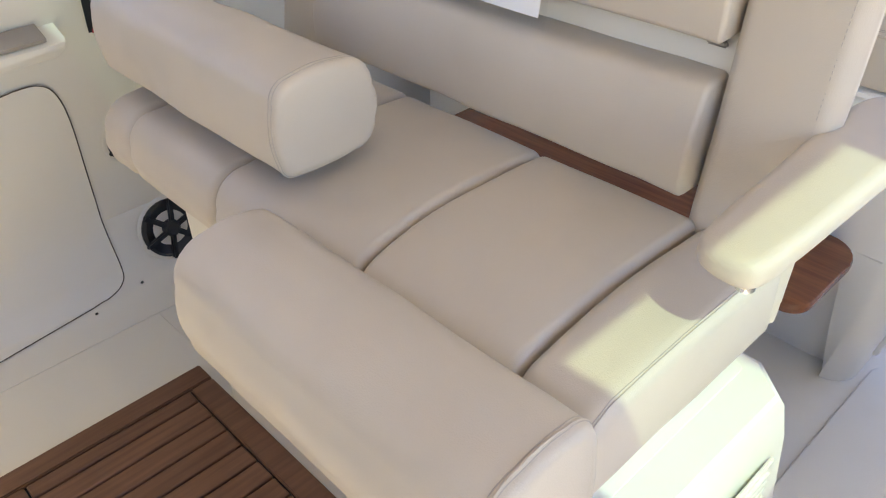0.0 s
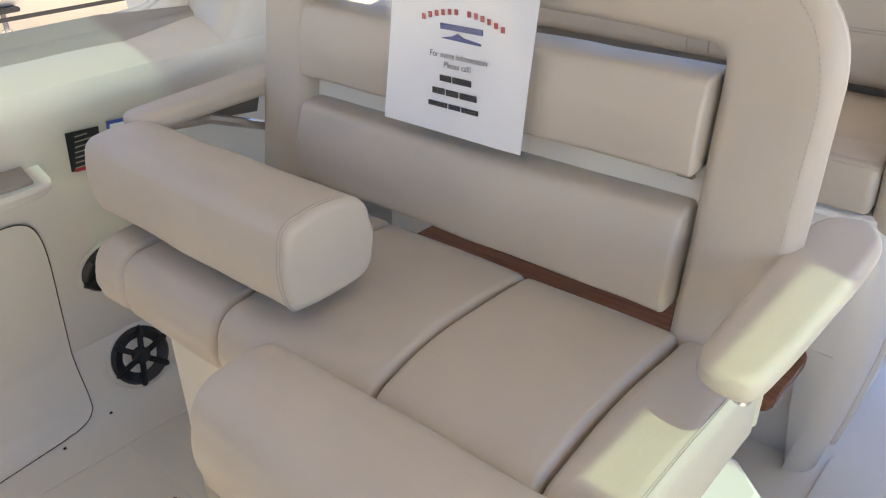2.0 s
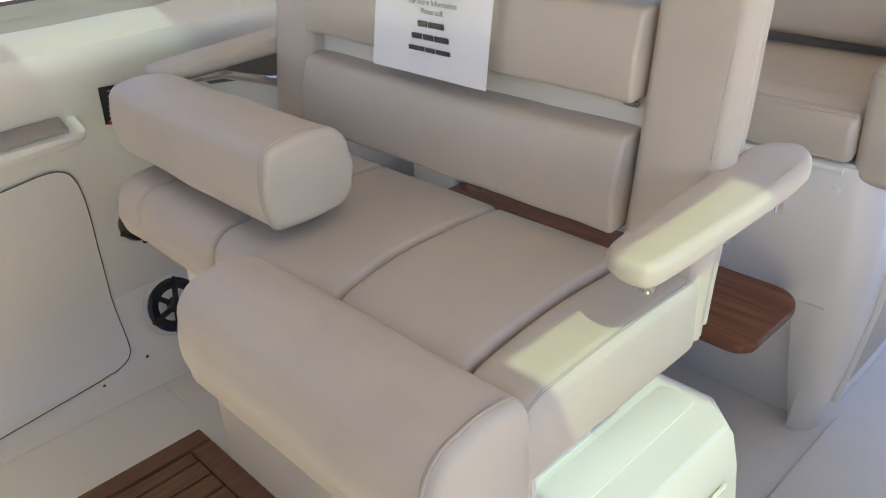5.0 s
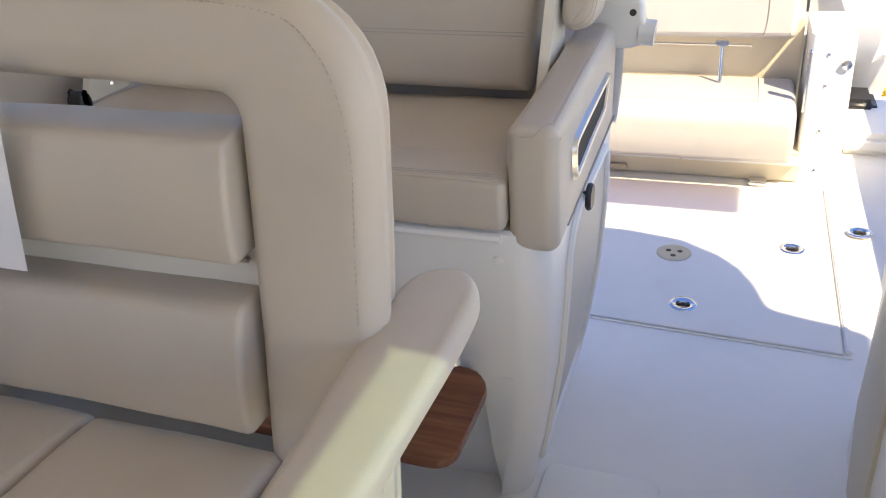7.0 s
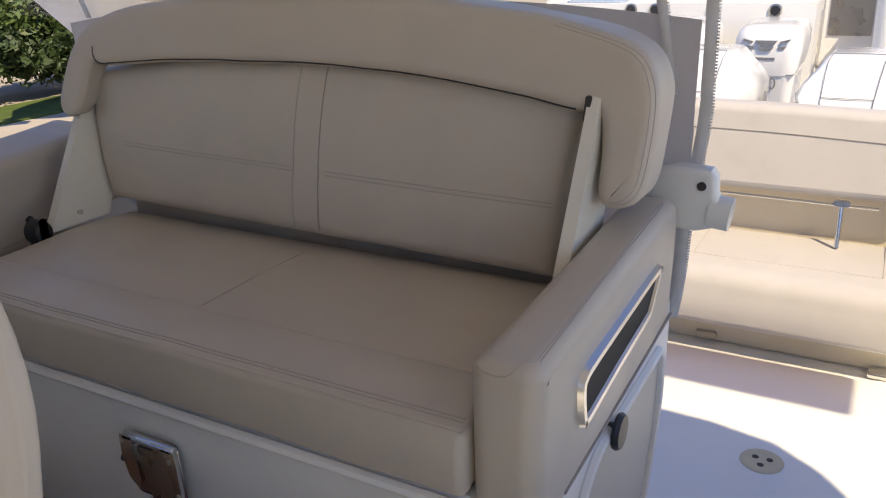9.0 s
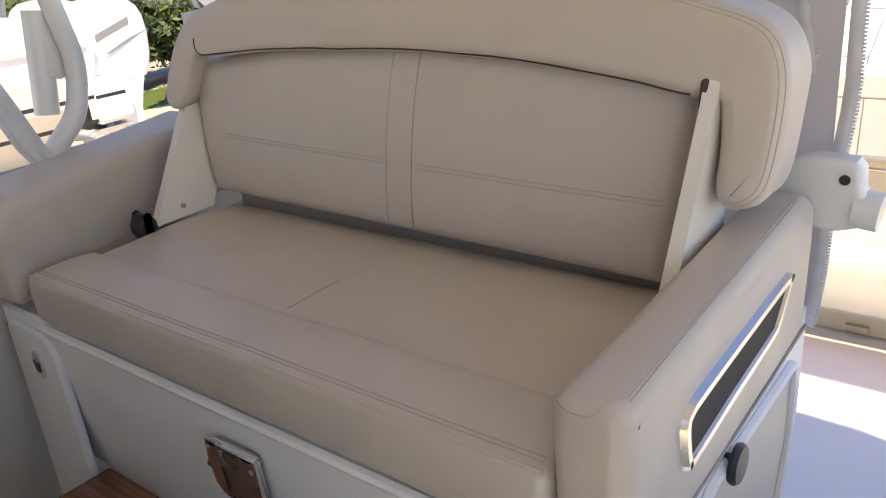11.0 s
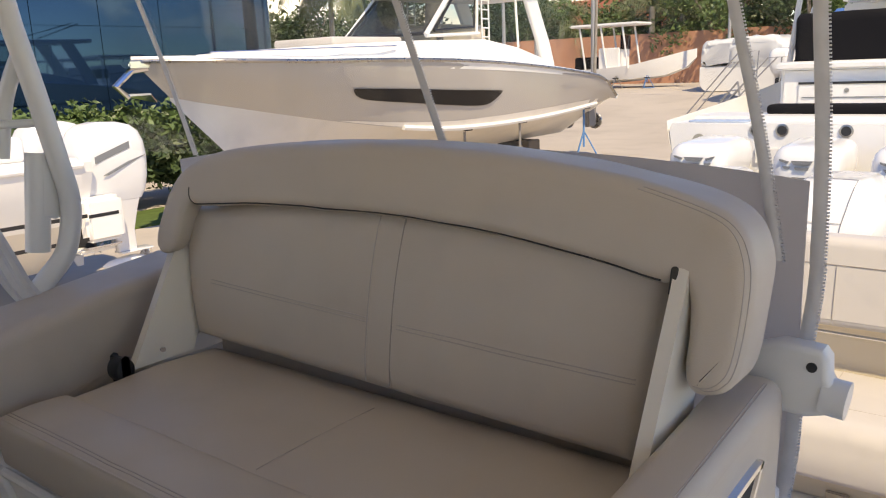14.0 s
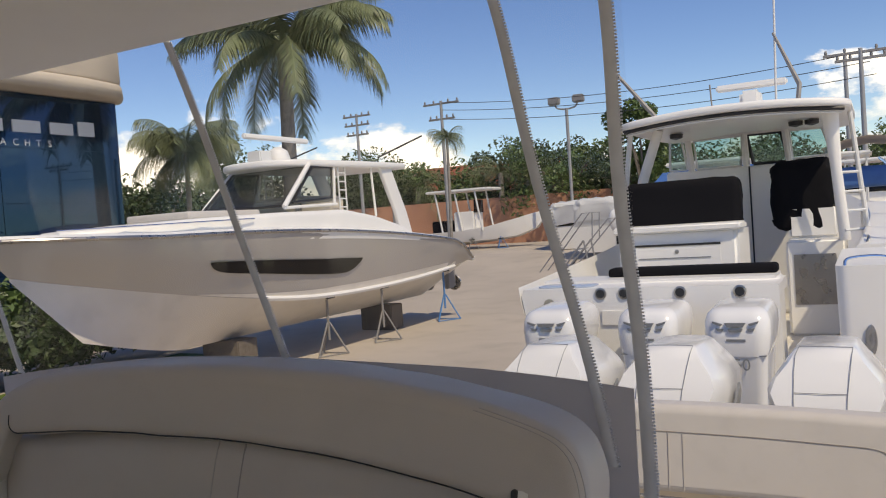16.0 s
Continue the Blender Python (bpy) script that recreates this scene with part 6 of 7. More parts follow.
part("front_frame", tube([(XG - 1.12, 14.47, 2.21), (XG - 1.05, 15.52, 3.10), (XG + 1.05, 15.52, 3.10), (XG + 1.12, 14.47, 2.21), (XG - 1.12, 14.47, 2.21)], 0.035, 6), BLACK, grey, "black windscreen rubber")
part("console", box(XG - 0.7, XG + 0.7, 15.6, 17.4, 1.5, 2.45, 0.08, 3), STUCCO, grey, "beige helm console and seats")
part("radar_bar", box(XG - 0.06, XG + 0.06, 14.7, 17.0, 3.76, 3.88, 0.03), GEL_WHITE, grey)
part("radar_dome", lathe([(0.25, 0), (0.28, 0.1), (0.22, 0.28), (0.08, 0.36), (0.0001, 0.37)], 20, (XG, 15.85, 3.26)), GEL_WHITE, grey)
part("horn_box", box(XG - 0.2, XG + 0.2, 15.0, 15.4, 3.24, 3.50, 0.03), POWDER, grey)
part("outrigger", tube([(XG + 1.0, 18.6, 3.4), (XG + 1.2, 20.6, 4.05)], 0.025, 6), BLACK, grey)
part("outrigger", tube([(XG - 1.0, 17.2, 3.4), (XG - 1.2, 19.0, 3.9)], 0.02, 6), BLACK, grey)
part("bow_rail", tube([(XG + 1.45 - 0.010 * k * k, 13.2 - 0.36 * k, 1.95 - 0.004 * k) for k in range(11)], 0.018, 6), STEEL, grey)
part("anchor_shank", tube([(XG + 0.05, 9.1, 1.74), (XG + 0.05, 8.35, 1.66), (XG + 0.05, 8.05, 1.42), (XG + 0.05, 8.25, 1.24)], [0.05, 0.06, 0.06, 0.05], 8), STEEL, grey, "polished bow anchor")
for s in (-1, 1):
    part("anchor_fluke", loft([[Vector((XG + 0.05, 8.20, 1.30)), Vector((XG + 0.05 + s * 0.24, 8.50, 1.30)), Vector((XG + 0.05, 8.75, 1.16))], [Vector((XG + 0.05, 8.20, 1.26)), Vector((XG + 0.05 + s * 0.24, 8.50, 1.27)), Vector((XG + 0.05, 8.75, 1.13))]]), STEEL, grey)
part("bow_roller", box(XG - 0.08, XG + 0.18, 8.25, 9.0, 1.70, 1.80, 0.03), STEEL, grey)
for k, xo in enumerate((-0.9, 0.0, 0.9)):
    part("drive_leg", box(XG + xo - 0.09, XG + xo + 0.09, 22.0, 22.5, -0.35, 0.55, 0.04, 2), STAND_STEEL, grey)
    part("drive_propeller", lathe([(0.22, -0.03), (0.24, 0.0), (0.2, 0.04), (0.05, 0.10), (0.0001, 0.12)], 16, (XG + xo, 22.55, -0.2), Matrix.Rotation(radians(-90), 4, 'X')), STEEL_DULL, grey)
for sx, sy, top, m in ((-10.15, 15.75, 0.10, STAND_STEEL), (-9.95, 17.75, 0.12, STAND_STEEL), (-10.15, 21.4, 0.22, BLUE_STEEL)):
    jack_stand(sx, sy, top, m, "blue tripod boat stand under the hull" if m is BLUE_STEEL else "grey tripod boat stand under the hull")
for by in (13.5, 19.5):
    solo("keel_block", box(XG - 0.5, XG + 0.5, by, by + 0.6, GROUND, -0.52, 0.02), BARK, "stack of timber keel blocks", "blocks", "keel blocks")

# neighbouring white boat with two outboards, on the starboard side
XN = -9.6
neigh = thing("white_centre_console", (XN, 0, GROUND), "white boat with thin black stripes parked alongside", "boat")
boat_hull(neigh, XN, 5.75, -4.5, 1.35, lambda f: 0.62 + 0.55 * f * f, lambda f: -0.12 + 0.4 * f * f, lambda f: -0.85 + (0 if f < 0.7 else 2.2 * (f - 0.7) ** 1.3), GEL_WHITE, GEL_WHITE, rub_mat=GEL_WHITE)
part("stern_pod", box(XN + 1.13, XN + 1.345, 5.72, 6.20, -0.34, 0.19, 0.05, 3), GEL_WHITE, neigh, "white moulded stern pod")
for z0, y1 in ((-0.02, 5.72), (-0.30, 5.72)):
    part("black_stripe", loft([[Vector((XN + 1.362 - (0.0 if z0 > -0.1 else 0.03), y1 - 5.0 * k / 10, z0 + 0.045 + 0.004 * k)), Vector((XN + 1.358 - (0.0 if z0 > -0.1 else 0.03), y1 - 5.0 * k / 10, z0 + 0.004 * k))] for k in range(11)], False, False), BLACK, neigh, "thin black hull stripe")
part("black_stripe", box(XN + 1.344, XN + 1.350, 5.74, 6.12, -0.035, 0.005, 0.001, 1), BLACK, neigh, "thin black hull stripe")
for tz in (-0.42, ):
    part("trim_tab", box(XN + 0.55, XN + 1.20, 5.75, 6.20, tz - 0.012, tz + 0.012, 0.004), STEEL, neigh, "steel trim tab")
    part("tab_ram", tube([(XN + 1.0, 5.76, tz + 0.28), (XN + 1.0, 6.05, tz + 0.02)], 0.015, 8), STEEL, neigh)
part("cushion", pad(rrect(XN - 1.0, XN + 1.0, 0.66, 0.95, 0.08, 4, 3), 4.2, 5.3, 'y', 0.06, 3), GEL_WHITE, neigh)
part("stern_rail", tube(smooth_path([(XN + 1.1, 3.2, 0.66), (XN + 1.1, 3.4, 1.0), (XN + 1.1, 4.3, 1.02), (XN + 1.1, 4.5, 0.7)], 5), 0.018, 6), STEEL, neigh)
part("swim_platform", box(XN - 1.1, XN + 1.1, 5.7, 6.2, -0.5, -0.42, 0.03), GEL_WHITE, neigh)
for xo in (-0.35, 0.95):
    e = outboard(XN + xo, 6.26, 0.08, label="white outboard motor with grey decals on the neighbouring boat", w=0.56, ln=0.92, h=0.96, group="neighbour outboard motors", lower=0.92)
    bx = XN + xo + 0.285
    part("name_decal", plate([(5.97, 0.57), (6.43, 0.72), (6.43, 0.80), (5.97, 0.65)], bx - 0.006, bx + 0.001, 'x', 0.001, 1), DECAL, e, "grey plain decal bar")
    part("swoosh_decal", plate([(6.05, 0.42), (6.40, 0.56), (6.64, 0.62), (6.40, 0.53), (6.12, 0.42)], bx - 0.012, bx - 0.002, 'x', 0.001, 1), DECAL, e)
for sx, sy in ((XN + 0.9, 3.5), (XN + 0.9, -2.6)):
    jack_stand(sx, sy, -0.25, STAND_STEEL, "grey tripod boat stand under the hull")

# white boat moored stern-to behind, with three outboards
XW = -0.68
white = thing("white_express_boat", (XW, 11, GROUND), "white sport-fishing boat with a hardtop and black seat covers", "boat")


def w_side(s):
    rows = []
    for y, w, top, ch in ((7.35, 1.25, 1.02, 0.1), (9.0, 1.42, 1.05, 0.1), (11.0, 1.56, 1.12, 0.15), (14.0, 1.60, 1.35, 0.3), (17.0, 1.1, 1.62, 0.6), (19.0, 0.1, 1.80, 0.9)):
        rows.append([Vector((XW + s * w, y, top)), Vector((XW + s * w * 0.99, y, top - 0.1)), Vector((XW + s * w * 0.93, y, (top + ch) / 2)), Vector((XW + s * w * 0.85, y, ch)), Vector((XW, y, GROUND + 0.5 + (0 if y < 14 else 0.3 * (y - 14))))])
    return loft(rows, False, False)


part("port_side", w_side(-1), GEL_WHITE, white)
part("starboard_side", w_side(1), GEL_WHITE, white)
part("transom", loft([[Vector((XW + a, y, z)) for a, y in ((-w, 7.36), (0.80, 7.36), (0.80, 7.75), (-w, 7.75))] for z, w in ((GROUND + 0.6, 0.92), (0.1, 1.10), (0.95, 1.23), (1.0, 1.21))]), GEL_WHITE, white, auto=25)
part("transom_coaming", box(XW - 1.21, XW + 0.78, 7.72, 8.25, 0.86, 1.03, 0.04, 3), GEL_WHITE, white)
for cx in (-1.22, -1.03, -0.59, -0.153):
    part("cup_holder", lathe([(0.048, 0), (0.048, 0.006), (0.036, 0.009), (0.034, 0.004), (0.0001, 0.004)], 20, (cx, 7.355, 0.955), Matrix.Rotation(radians(90), 4, 'X')), STEEL_DULL, white, "steel rod holder ring")
    part("cup_void", lathe([(0.034, 0), (0.034, 0.0092), (0.0001, 0.0092)], 16, (cx, 7.354, 0.955), Matrix.Rotation(radians(90), 4, 'X')), BLACK, white)
part("fitting", lathe([(0.05, 0), (0.05, 0.008), (0.0001, 0.010)], 20, (-1.66, 7.354, 0.87), Matrix.Rotation(radians(90), 4, 'X')), STEEL_DULL, white)
part("baitwell_lid", plate(rrect(-1.80, -1.32, 7.44, 7.70, 0.06, 5, 1), 1.0, 1.012, 'z', 0.004), PALE_BLUE, white, "pale blue bait well lid")
part("black_pad", pad(rrect(8.0, 8.22, 1.02, 1.105, 0.03, 4, 2), -1.34, 0.05, 'x', 0.03, 4), BLACK_CLOTH, white, "black bolster pad")
part("cockpit_sole", box(XW - 1.35, XW + 1.35, 7.75, 14.0, 0.02, 0.10, 0.0), GEL, white)
part("vent_plate", box(-1.22, -0.93, 7.345, 7.362, 0.70, 0.82, 0.004), GEL_WHITE, white)
part("starboard_quarter", loft([[Vector((a, y, z)) for a, y in rrect(0.52 - 0.02 * z, 0.92, 7.20, 9.2, 0.08, 5, 2)] for z in (GROUND + 0.7, 0.2, 0.8, 1.08, 1.13)]), GEL_WHITE, white)
part("quarter_rail", tube(smooth_path([(0.56, 7.24, 1.11), (0.575, 7.26, 1.17), (0.70, 7.30, 1.185), (0.82, 7.34, 1.17), (0.84, 7.36, 1.11)], 5), 0.012, 8), STEEL, white)
part("quarter_vent", lathe([(0.06, 0), (0.06, 0.01), (0.045, 0.012), (0.0001, 0.006)], 18, (0.70, 7.19, 0.62), Matrix.Rotation(radians(90), 4, 'X') @ Matrix.Diagonal((0.6, 1.8, 1, 1))), STEEL, white)
part("bench_box", box(-1.68, -0.45, 9.6, 10.5, 0.1, 1.38, 0.04, 3), GEL_WHITE, white)
part("bench_drawer", box(-1.50, -0.62, 9.585, 9.60, 0.95, 1.20, 0.006), GEL_WHITE, white)
part("drawer_slot", box(-1.50, -0.62, 9.582, 9.588, 1.205, 1.228, 0.0), BLACK, white, smooth=False)
part("drawer_slot", box(-1.46, -0.72, 9.578, 9.587, 1.075, 1.085, 0.0), DECAL, white, smooth=False)
part("drawer_lock", lathe([(0.022, 0), (0.022, 0.006), (0.0001, 0.008)], 16, (-1.06, 9.585, 1.145), Matrix.Rotation(radians(90), 4, 'X')), STEEL_DULL, white)
part("bench_lip", box(-1.72, -0.41, 9.54, 10.0, 1.345, 1.425, 0.02, 3), GEL_WHITE, white)
part("bench_cover", pad(rrect(9.95, 10.25, 1.36, 1.90, (0.02, 0.02, 0.10, 0.10), 5, 3), -1.66, -0.46, 'x', 0.08, 6, 0.02, 3), BLACK_CLOTH, white, "black fabric seat cover")
part("galley_box", box(-0.10, 0.50, 10.6, 11.4, 0.1, 1.16, 0.03, 3), GEL_WHITE, white)
part("fridge_door", box(-0.02, 0.40, 10.585, 10.60, 0.45, 1.0, 0.006), STEEL_DULL, white, "steel refrigerator door")
part("sink_box", box(-0.08, 0.42, 10.9, 11.4, 1.16, 1.52, 0.03, 3), GEL_WHITE, white)
part("helm_cover", pad(rrect(10.9, 11.9, 1.25, 2.05, (0.05, 0.05, 0.25, 0.2), 6, 3), -0.25, 0.42, 'x', 0.12, 5, 0.04, 7), BLACK_CLOTH, white, "black fabric helm seat cover")
XR = -0.54                                            # centre of the hardtop
w_roof = [(XR + p.x, p.y) for p in smooth_path([(-1.10, 9.95, 0), (-0.6, 9.82, 0), (0.0, 9.78, 0), (0.6, 9.82, 0), (1.10, 9.95, 0), (1.17, 10.4, 0), (1.15, 12.2, 0), (0.9, 13.0, 0), (0, 13.2, 0), (-0.9, 13.0, 0), (-1.15, 12.2, 0), (-1.17, 10.4, 0)], 4, True)]


def crown(p):
    return Vector((p[0], p[1], p[2] + 0.07 * (1 - ((p[0] - XR) / 1.17) ** 2)))


part("hardtop", pad(w_roof, 2.48, 2.565, 'z', 0.035, 1, 0, 0, crown), GEL_WHITE, white)
part("roof_gutter", tube([crown((XR - 1.10 + 2.2 * k / 14, 9.84 + 0.12 * (k / 7 - 1) ** 2, 2.462)) for k in range(15)], 0.024, 6), BLACK, white, "black gutter strip under the roof edge")
part("roof_light_bar", tube([crown((XR - 1.08 + 2.16 * k / 14, 9.86 + 0.12 * (k / 7 - 1) ** 2, 2.425)) for k in range(15)], 0.012, 6), POWDER, white)
for lx in (-1.32, 0.03, 0.20):
    part("roof_speaker", lathe([(0.08, 0), (0.075, 0.05), (0.0001, 0.07)], 16, (lx, 11.2, 2.50), Matrix.Rotation(radians(180), 4, 'X')), BLACK, white, "black round roof speaker")
part("roof_post", tube([(-1.34, 10.35, 2.50), (-1.60, 10.55, 1.94), (-1.78, 10.75, 1.2)], [0.055, 0.06, 0.07], 10), GEL_WHITE, white)
part("roof_post", tube([(-1.64, 10.25, 2.48), (-1.72, 10.3, 2.0), (-1.84, 10.4, 1.15)], 0.03, 8), POWDER, white)
part("roof_post", tube([(0.42, 10.25, 2.50), (0.45, 10.3, 1.9), (0.50, 10.4, 1.15)], [0.085, 0.055, 0.06], 10), GEL_WHITE, white)
part("roof_post", tube([(0.60, 10.5, 2.48), (0.72, 10.6, 1.15)], 0.025, 8), POWDER, white)
for k in range(5):
    part("ladder_rung", tube([(0.47 + 0.008 * k, 10.33, 2.05 - 0.2 * k), (0.64 + 0.018 * k, 10.55, 2.05 - 0.2 * k)], 0.016, 6), POWDER, white)
part("bulkhead", box(-1.75, 0.42, 12.52, 12.62, 0.1, 2.09, 0.02), GEL_WHITE, white)
part("cabin_door", box(-0.64, -0.12, 12.495, 12.52, 0.15, 2.05, 0.01), GEL_WHITE, white)
part("door_gap", box(-0.665, -0.645, 12.505, 12.52, 0.15, 2.08, 0.0), BLACK, white, smooth=False)
part("header", box(-1.72, 0.42, 12.50, 12.60, 2.50, 2.60, 0.02), GEL_WHITE, white)
panes = (((-1.70, 2.11), (-1.46, 2.11), (-1.52, 2.50), (-1.68, 2.50)), ((-1.33, 2.10), (-0.76, 2.10), (-0.74, 2.50), (-1.36, 2.50)), ((-0.60, 2.11), (-0.19, 2.11), (-0.25, 2.50), (-0.66, 2.50)), ((-0.12, 2.13), (0.33, 2.15), (0.24, 2.50), (-0.14, 2.50)))
for i, o in enumerate(panes):
    pane = part("windscreen", plate(list(o), 12.545, 12.555, 'y', 0.001, 1), WS_GLASS, white, "green tinted windscreen pane")
    part("window_frame", tube([(a, 12.54, b) for a, b in o + o[:1]], 0.026 if i == 2 else 0.018, 6), BLACK if i == 2 else POWDER, pane)
for a, b in (((-1.40, 2.08), (-1.44, 2.52)), ((-0.69, 2.08), (-0.70, 2.52)), ((-0.155, 2.08), (-0.195, 2.52)), ((0.37, 2.08), (0.30, 2.52))):
    part("mullion", tube([(a[0], 12.53, a[1]), (b[0], 12.53, b[1])], 0.045, 8), GEL_WHITE, white)
part("radar_bar", box(-0.88, -0.06, 11.55, 11.65, 2.99, 3.07, 0.02), GEL_WHITE, white)
part("radar_base", box(-0.60, -0.36, 11.45, 11.75, 2.58, 2.96, 0.04), GEL_WHITE, white)
part("outrigger", tube([(-1.30, 10.35, 2.56), (-1.86, 10.2, 3.32)], [0.03, 0.018], 6), STAND_STEEL, white)
part("outrigger", tube([(0.10, 10.6, 2.60), (0.13, 10.6, 2.84), (-0.14, 11.0, 3.50)], [0.03, 0.028, 0.016], 6), STAND_STEEL, white)
part("antenna", tube([(-0.15, 11.0, 2.6), (-0.11, 11.0, 4.0)], 0.014, 6), POWDER, white)
part("antenna", tube([(-0.84, 11.0, 2.58), (-0.86, 11.0, 3.02)], 0.010, 6), STAND_STEEL, white)
part("bow_rail", tube(smooth_path([(0.95, 9.5, 1.2), (1.0, 9.7, 1.75), (1.02, 11.5, 1.85), (0.9, 14.0, 2.1)], 6), 0.022, 8), STEEL, white)
for k in range(3):
    part("rail_post", tube([(0.99, 10.3 + 1.2 * k, 1.15), (1.0, 10.3 + 1.2 * k, 1.80)], 0.016, 6), STEEL, white)
part("side_coaming", loft([[Vector((a, y, b)) for a, b in rrect(x0, x0 + 0.42, 0.9, top, 0.05, 4, 2)] for y, x0, top in ((9.25, 0.60, 1.16), (10.2, 0.66, 1.24), (11.5, 0.66, 1.36), (13.0, 0.62, 1.50))]), GEL_WHITE, white)
part("side_cleat", tube(smooth_path([(0.70, 9.40, 1.17), (0.71, 9.42, 1.21), (0.71, 9.55, 1.22), (0.72, 9.60, 1.18)], 4), 0.012, 6), STEEL_DULL, white)
for i, ex in enumerate((-1.40, -0.68, -0.085)):
    body = []
    for h, sw, fr, bk in ((0.0, 0.88, -0.49, 0.42), (0.06, 0.94, -0.50, 0.45), (0.22, 1.0, -0.50, 0.48), (0.34, 0.99, -0.485, 0.47), (0.41, 0.92, -0.45, 0.44), (0.45, 0.80, -0.40, 0.38), (0.47, 0.60, -0.30, 0.28)):
        body.append([Vector((ex + a, 6.92 + b, 0.615 + 0.66 * h + 0.03 * b)) for a, b in rrect(-0.21 * sw, 0.21 * sw, fr * 0.72, bk * 0.72, 0.10 * sw, 6, 3)])
    e = outboard(ex, 6.92, 0.46, label="white outboard motor with grey number decal and vents", w=0.44, ln=0.72, h=0.47, group="white boat outboard motors", faces_aft=-1, lower=0.85, cowl=loft(body))
    part("lower_cowl", loft([[Vector((ex + a, b, z)) for a, b in rrect(-w, w, y0, 7.20, 0.07, 5, 2)] for z, w, y0 in ((0.02, 0.12, 6.72), (0.25, 0.16, 6.64), (0.54, 0.180, 6.585), (0.605, 0.186, 6.575))]), COWL, e)
    part("vent", plate([(ex - 0.065, 0.829), (ex + 0.065, 0.829), (ex + 0.048, 0.808), (ex - 0.048, 0.808)], 6.545, 6.575, 'y', 0.004, 1), DECAL, e, "dark air intake")
    for s in (-1, 1):
        part("vent", plate([(ex + s * 0.083, 0.823), (ex + s * 0.144, 0.839), (ex + s * 0.139, 0.829), (ex + s * 0.091, 0.811)][::s], 6.555, 6.60, 'y', 0.003, 1), DECAL, e)
        part("vent", plate([(ex + s * 0.074, 0.789), (ex + s * 0.122, 0.795), (ex + s * 0.109, 0.777), (ex + s * 0.083, 0.775)][::s], 6.555, 6.60, 'y', 0.003, 1), DECAL, e)
    part("vent", plate([(ex - 0.044, 0.788), (ex + 0.044, 0.788), (ex + 0.035, 0.773), (ex - 0.035, 0.773)], 6.545, 6.575, 'y', 0.003, 1), DECAL, e)
    part("model_bar", box(ex - 0.060, ex + 0.060, 6.555, 6.575, 0.706, 0.722, 0.0), DECAL, e, smooth=False)
    part("waist_joint", box(ex - 0.180, ex + 0.180, 6.575, 6.62, 0.606, 0.613, 0.0), DECAL, e, smooth=False)
    letters("350", 0.11, (ex, 6.571, 0.548), Matrix.Rotation(radians(90), 4, 'X') @ Matrix.Shear('XZ', 4, (0.0, 0.0)), DECAL, e, "number_decal")
for sx, sy in ((XW - 0.9, 9.0), (XW + 0.9, 9.0), (XW - 0.9, 13.0)):
    jack_stand(sx, sy, -0.2, STAND_STEEL, "grey tripod boat stand under the hull")

# ---- glass showroom building ----
bld = thing("showroom_building", (-27, 10, GROUND), "showroom building with dark blue mirror glass and a cream roof band", "building")
part("wall", box(-40, -22.62, -14, 21.0, GROUND, 6.6, 0.0), GLASS_BLUE, bld, "dark blue mirror glass facade", smooth=False)
n_row = 0
for z0, z1 in ((GROUND, 0.9), (0.92, 3.1), (3.12, 4.85), (4.87, 6.6)):
    y = -4.0
    while y < 20.9:
        w = 2.05
        part("pane", box(-22.61, -22.555, y + 0.012, min(y + w, 21.0) - 0.012, z0 + 0.012, z1 - 0.012, 0.0), GLASS_BLUE, bld, smooth=False)
        y += w
part("soffit", plate([(-41, -15), (-21.6, -15), (-21.4, 19.0), (-21.7, 20.6), (-22.7, 21.5), (-41, 21.5)], 6.62, 7.15, 'z', 0.25, 4), STUCCO, bld, "cream rounded roof band")
part("fascia", plate([(-41, -15), (-21.9, -15), (-21.7, 19.2), (-22.0, 20.8), (-23.0, 21.6), (-41, 21.6)], 7.15, 8.3, 'z', 0.1, 3), STUCCO, bld)
# plain raised marks where the lettering stands
def sign_bar(y0, y1, z0, z1):
    part("sign_bar", box(-22.55, -22.50, y0, y1, z0, z1, 0.0), POWDER, bld, "white sign bar", smooth=False)


for y0, y1 in ((16.55, 16.68), (17.0, 17.95), (18.30, 19.15), (19.35, 19.98)):
    sign_bar(y0, y1, 5.36, 5.74 if y1 < 19.5 else 5.84)
for ch, y in zip("YACHTS", (16.27, 16.67, 17.09, 17.48, 17.87, 18.27)):
    letters(ch, 0.30, (-22.54, y, 5.03), Matrix.Rotation(radians(90), 4, 'Z') @ Matrix.Rotation(radians(90), 4, 'X'), POWDER, bld, "sign_letter")

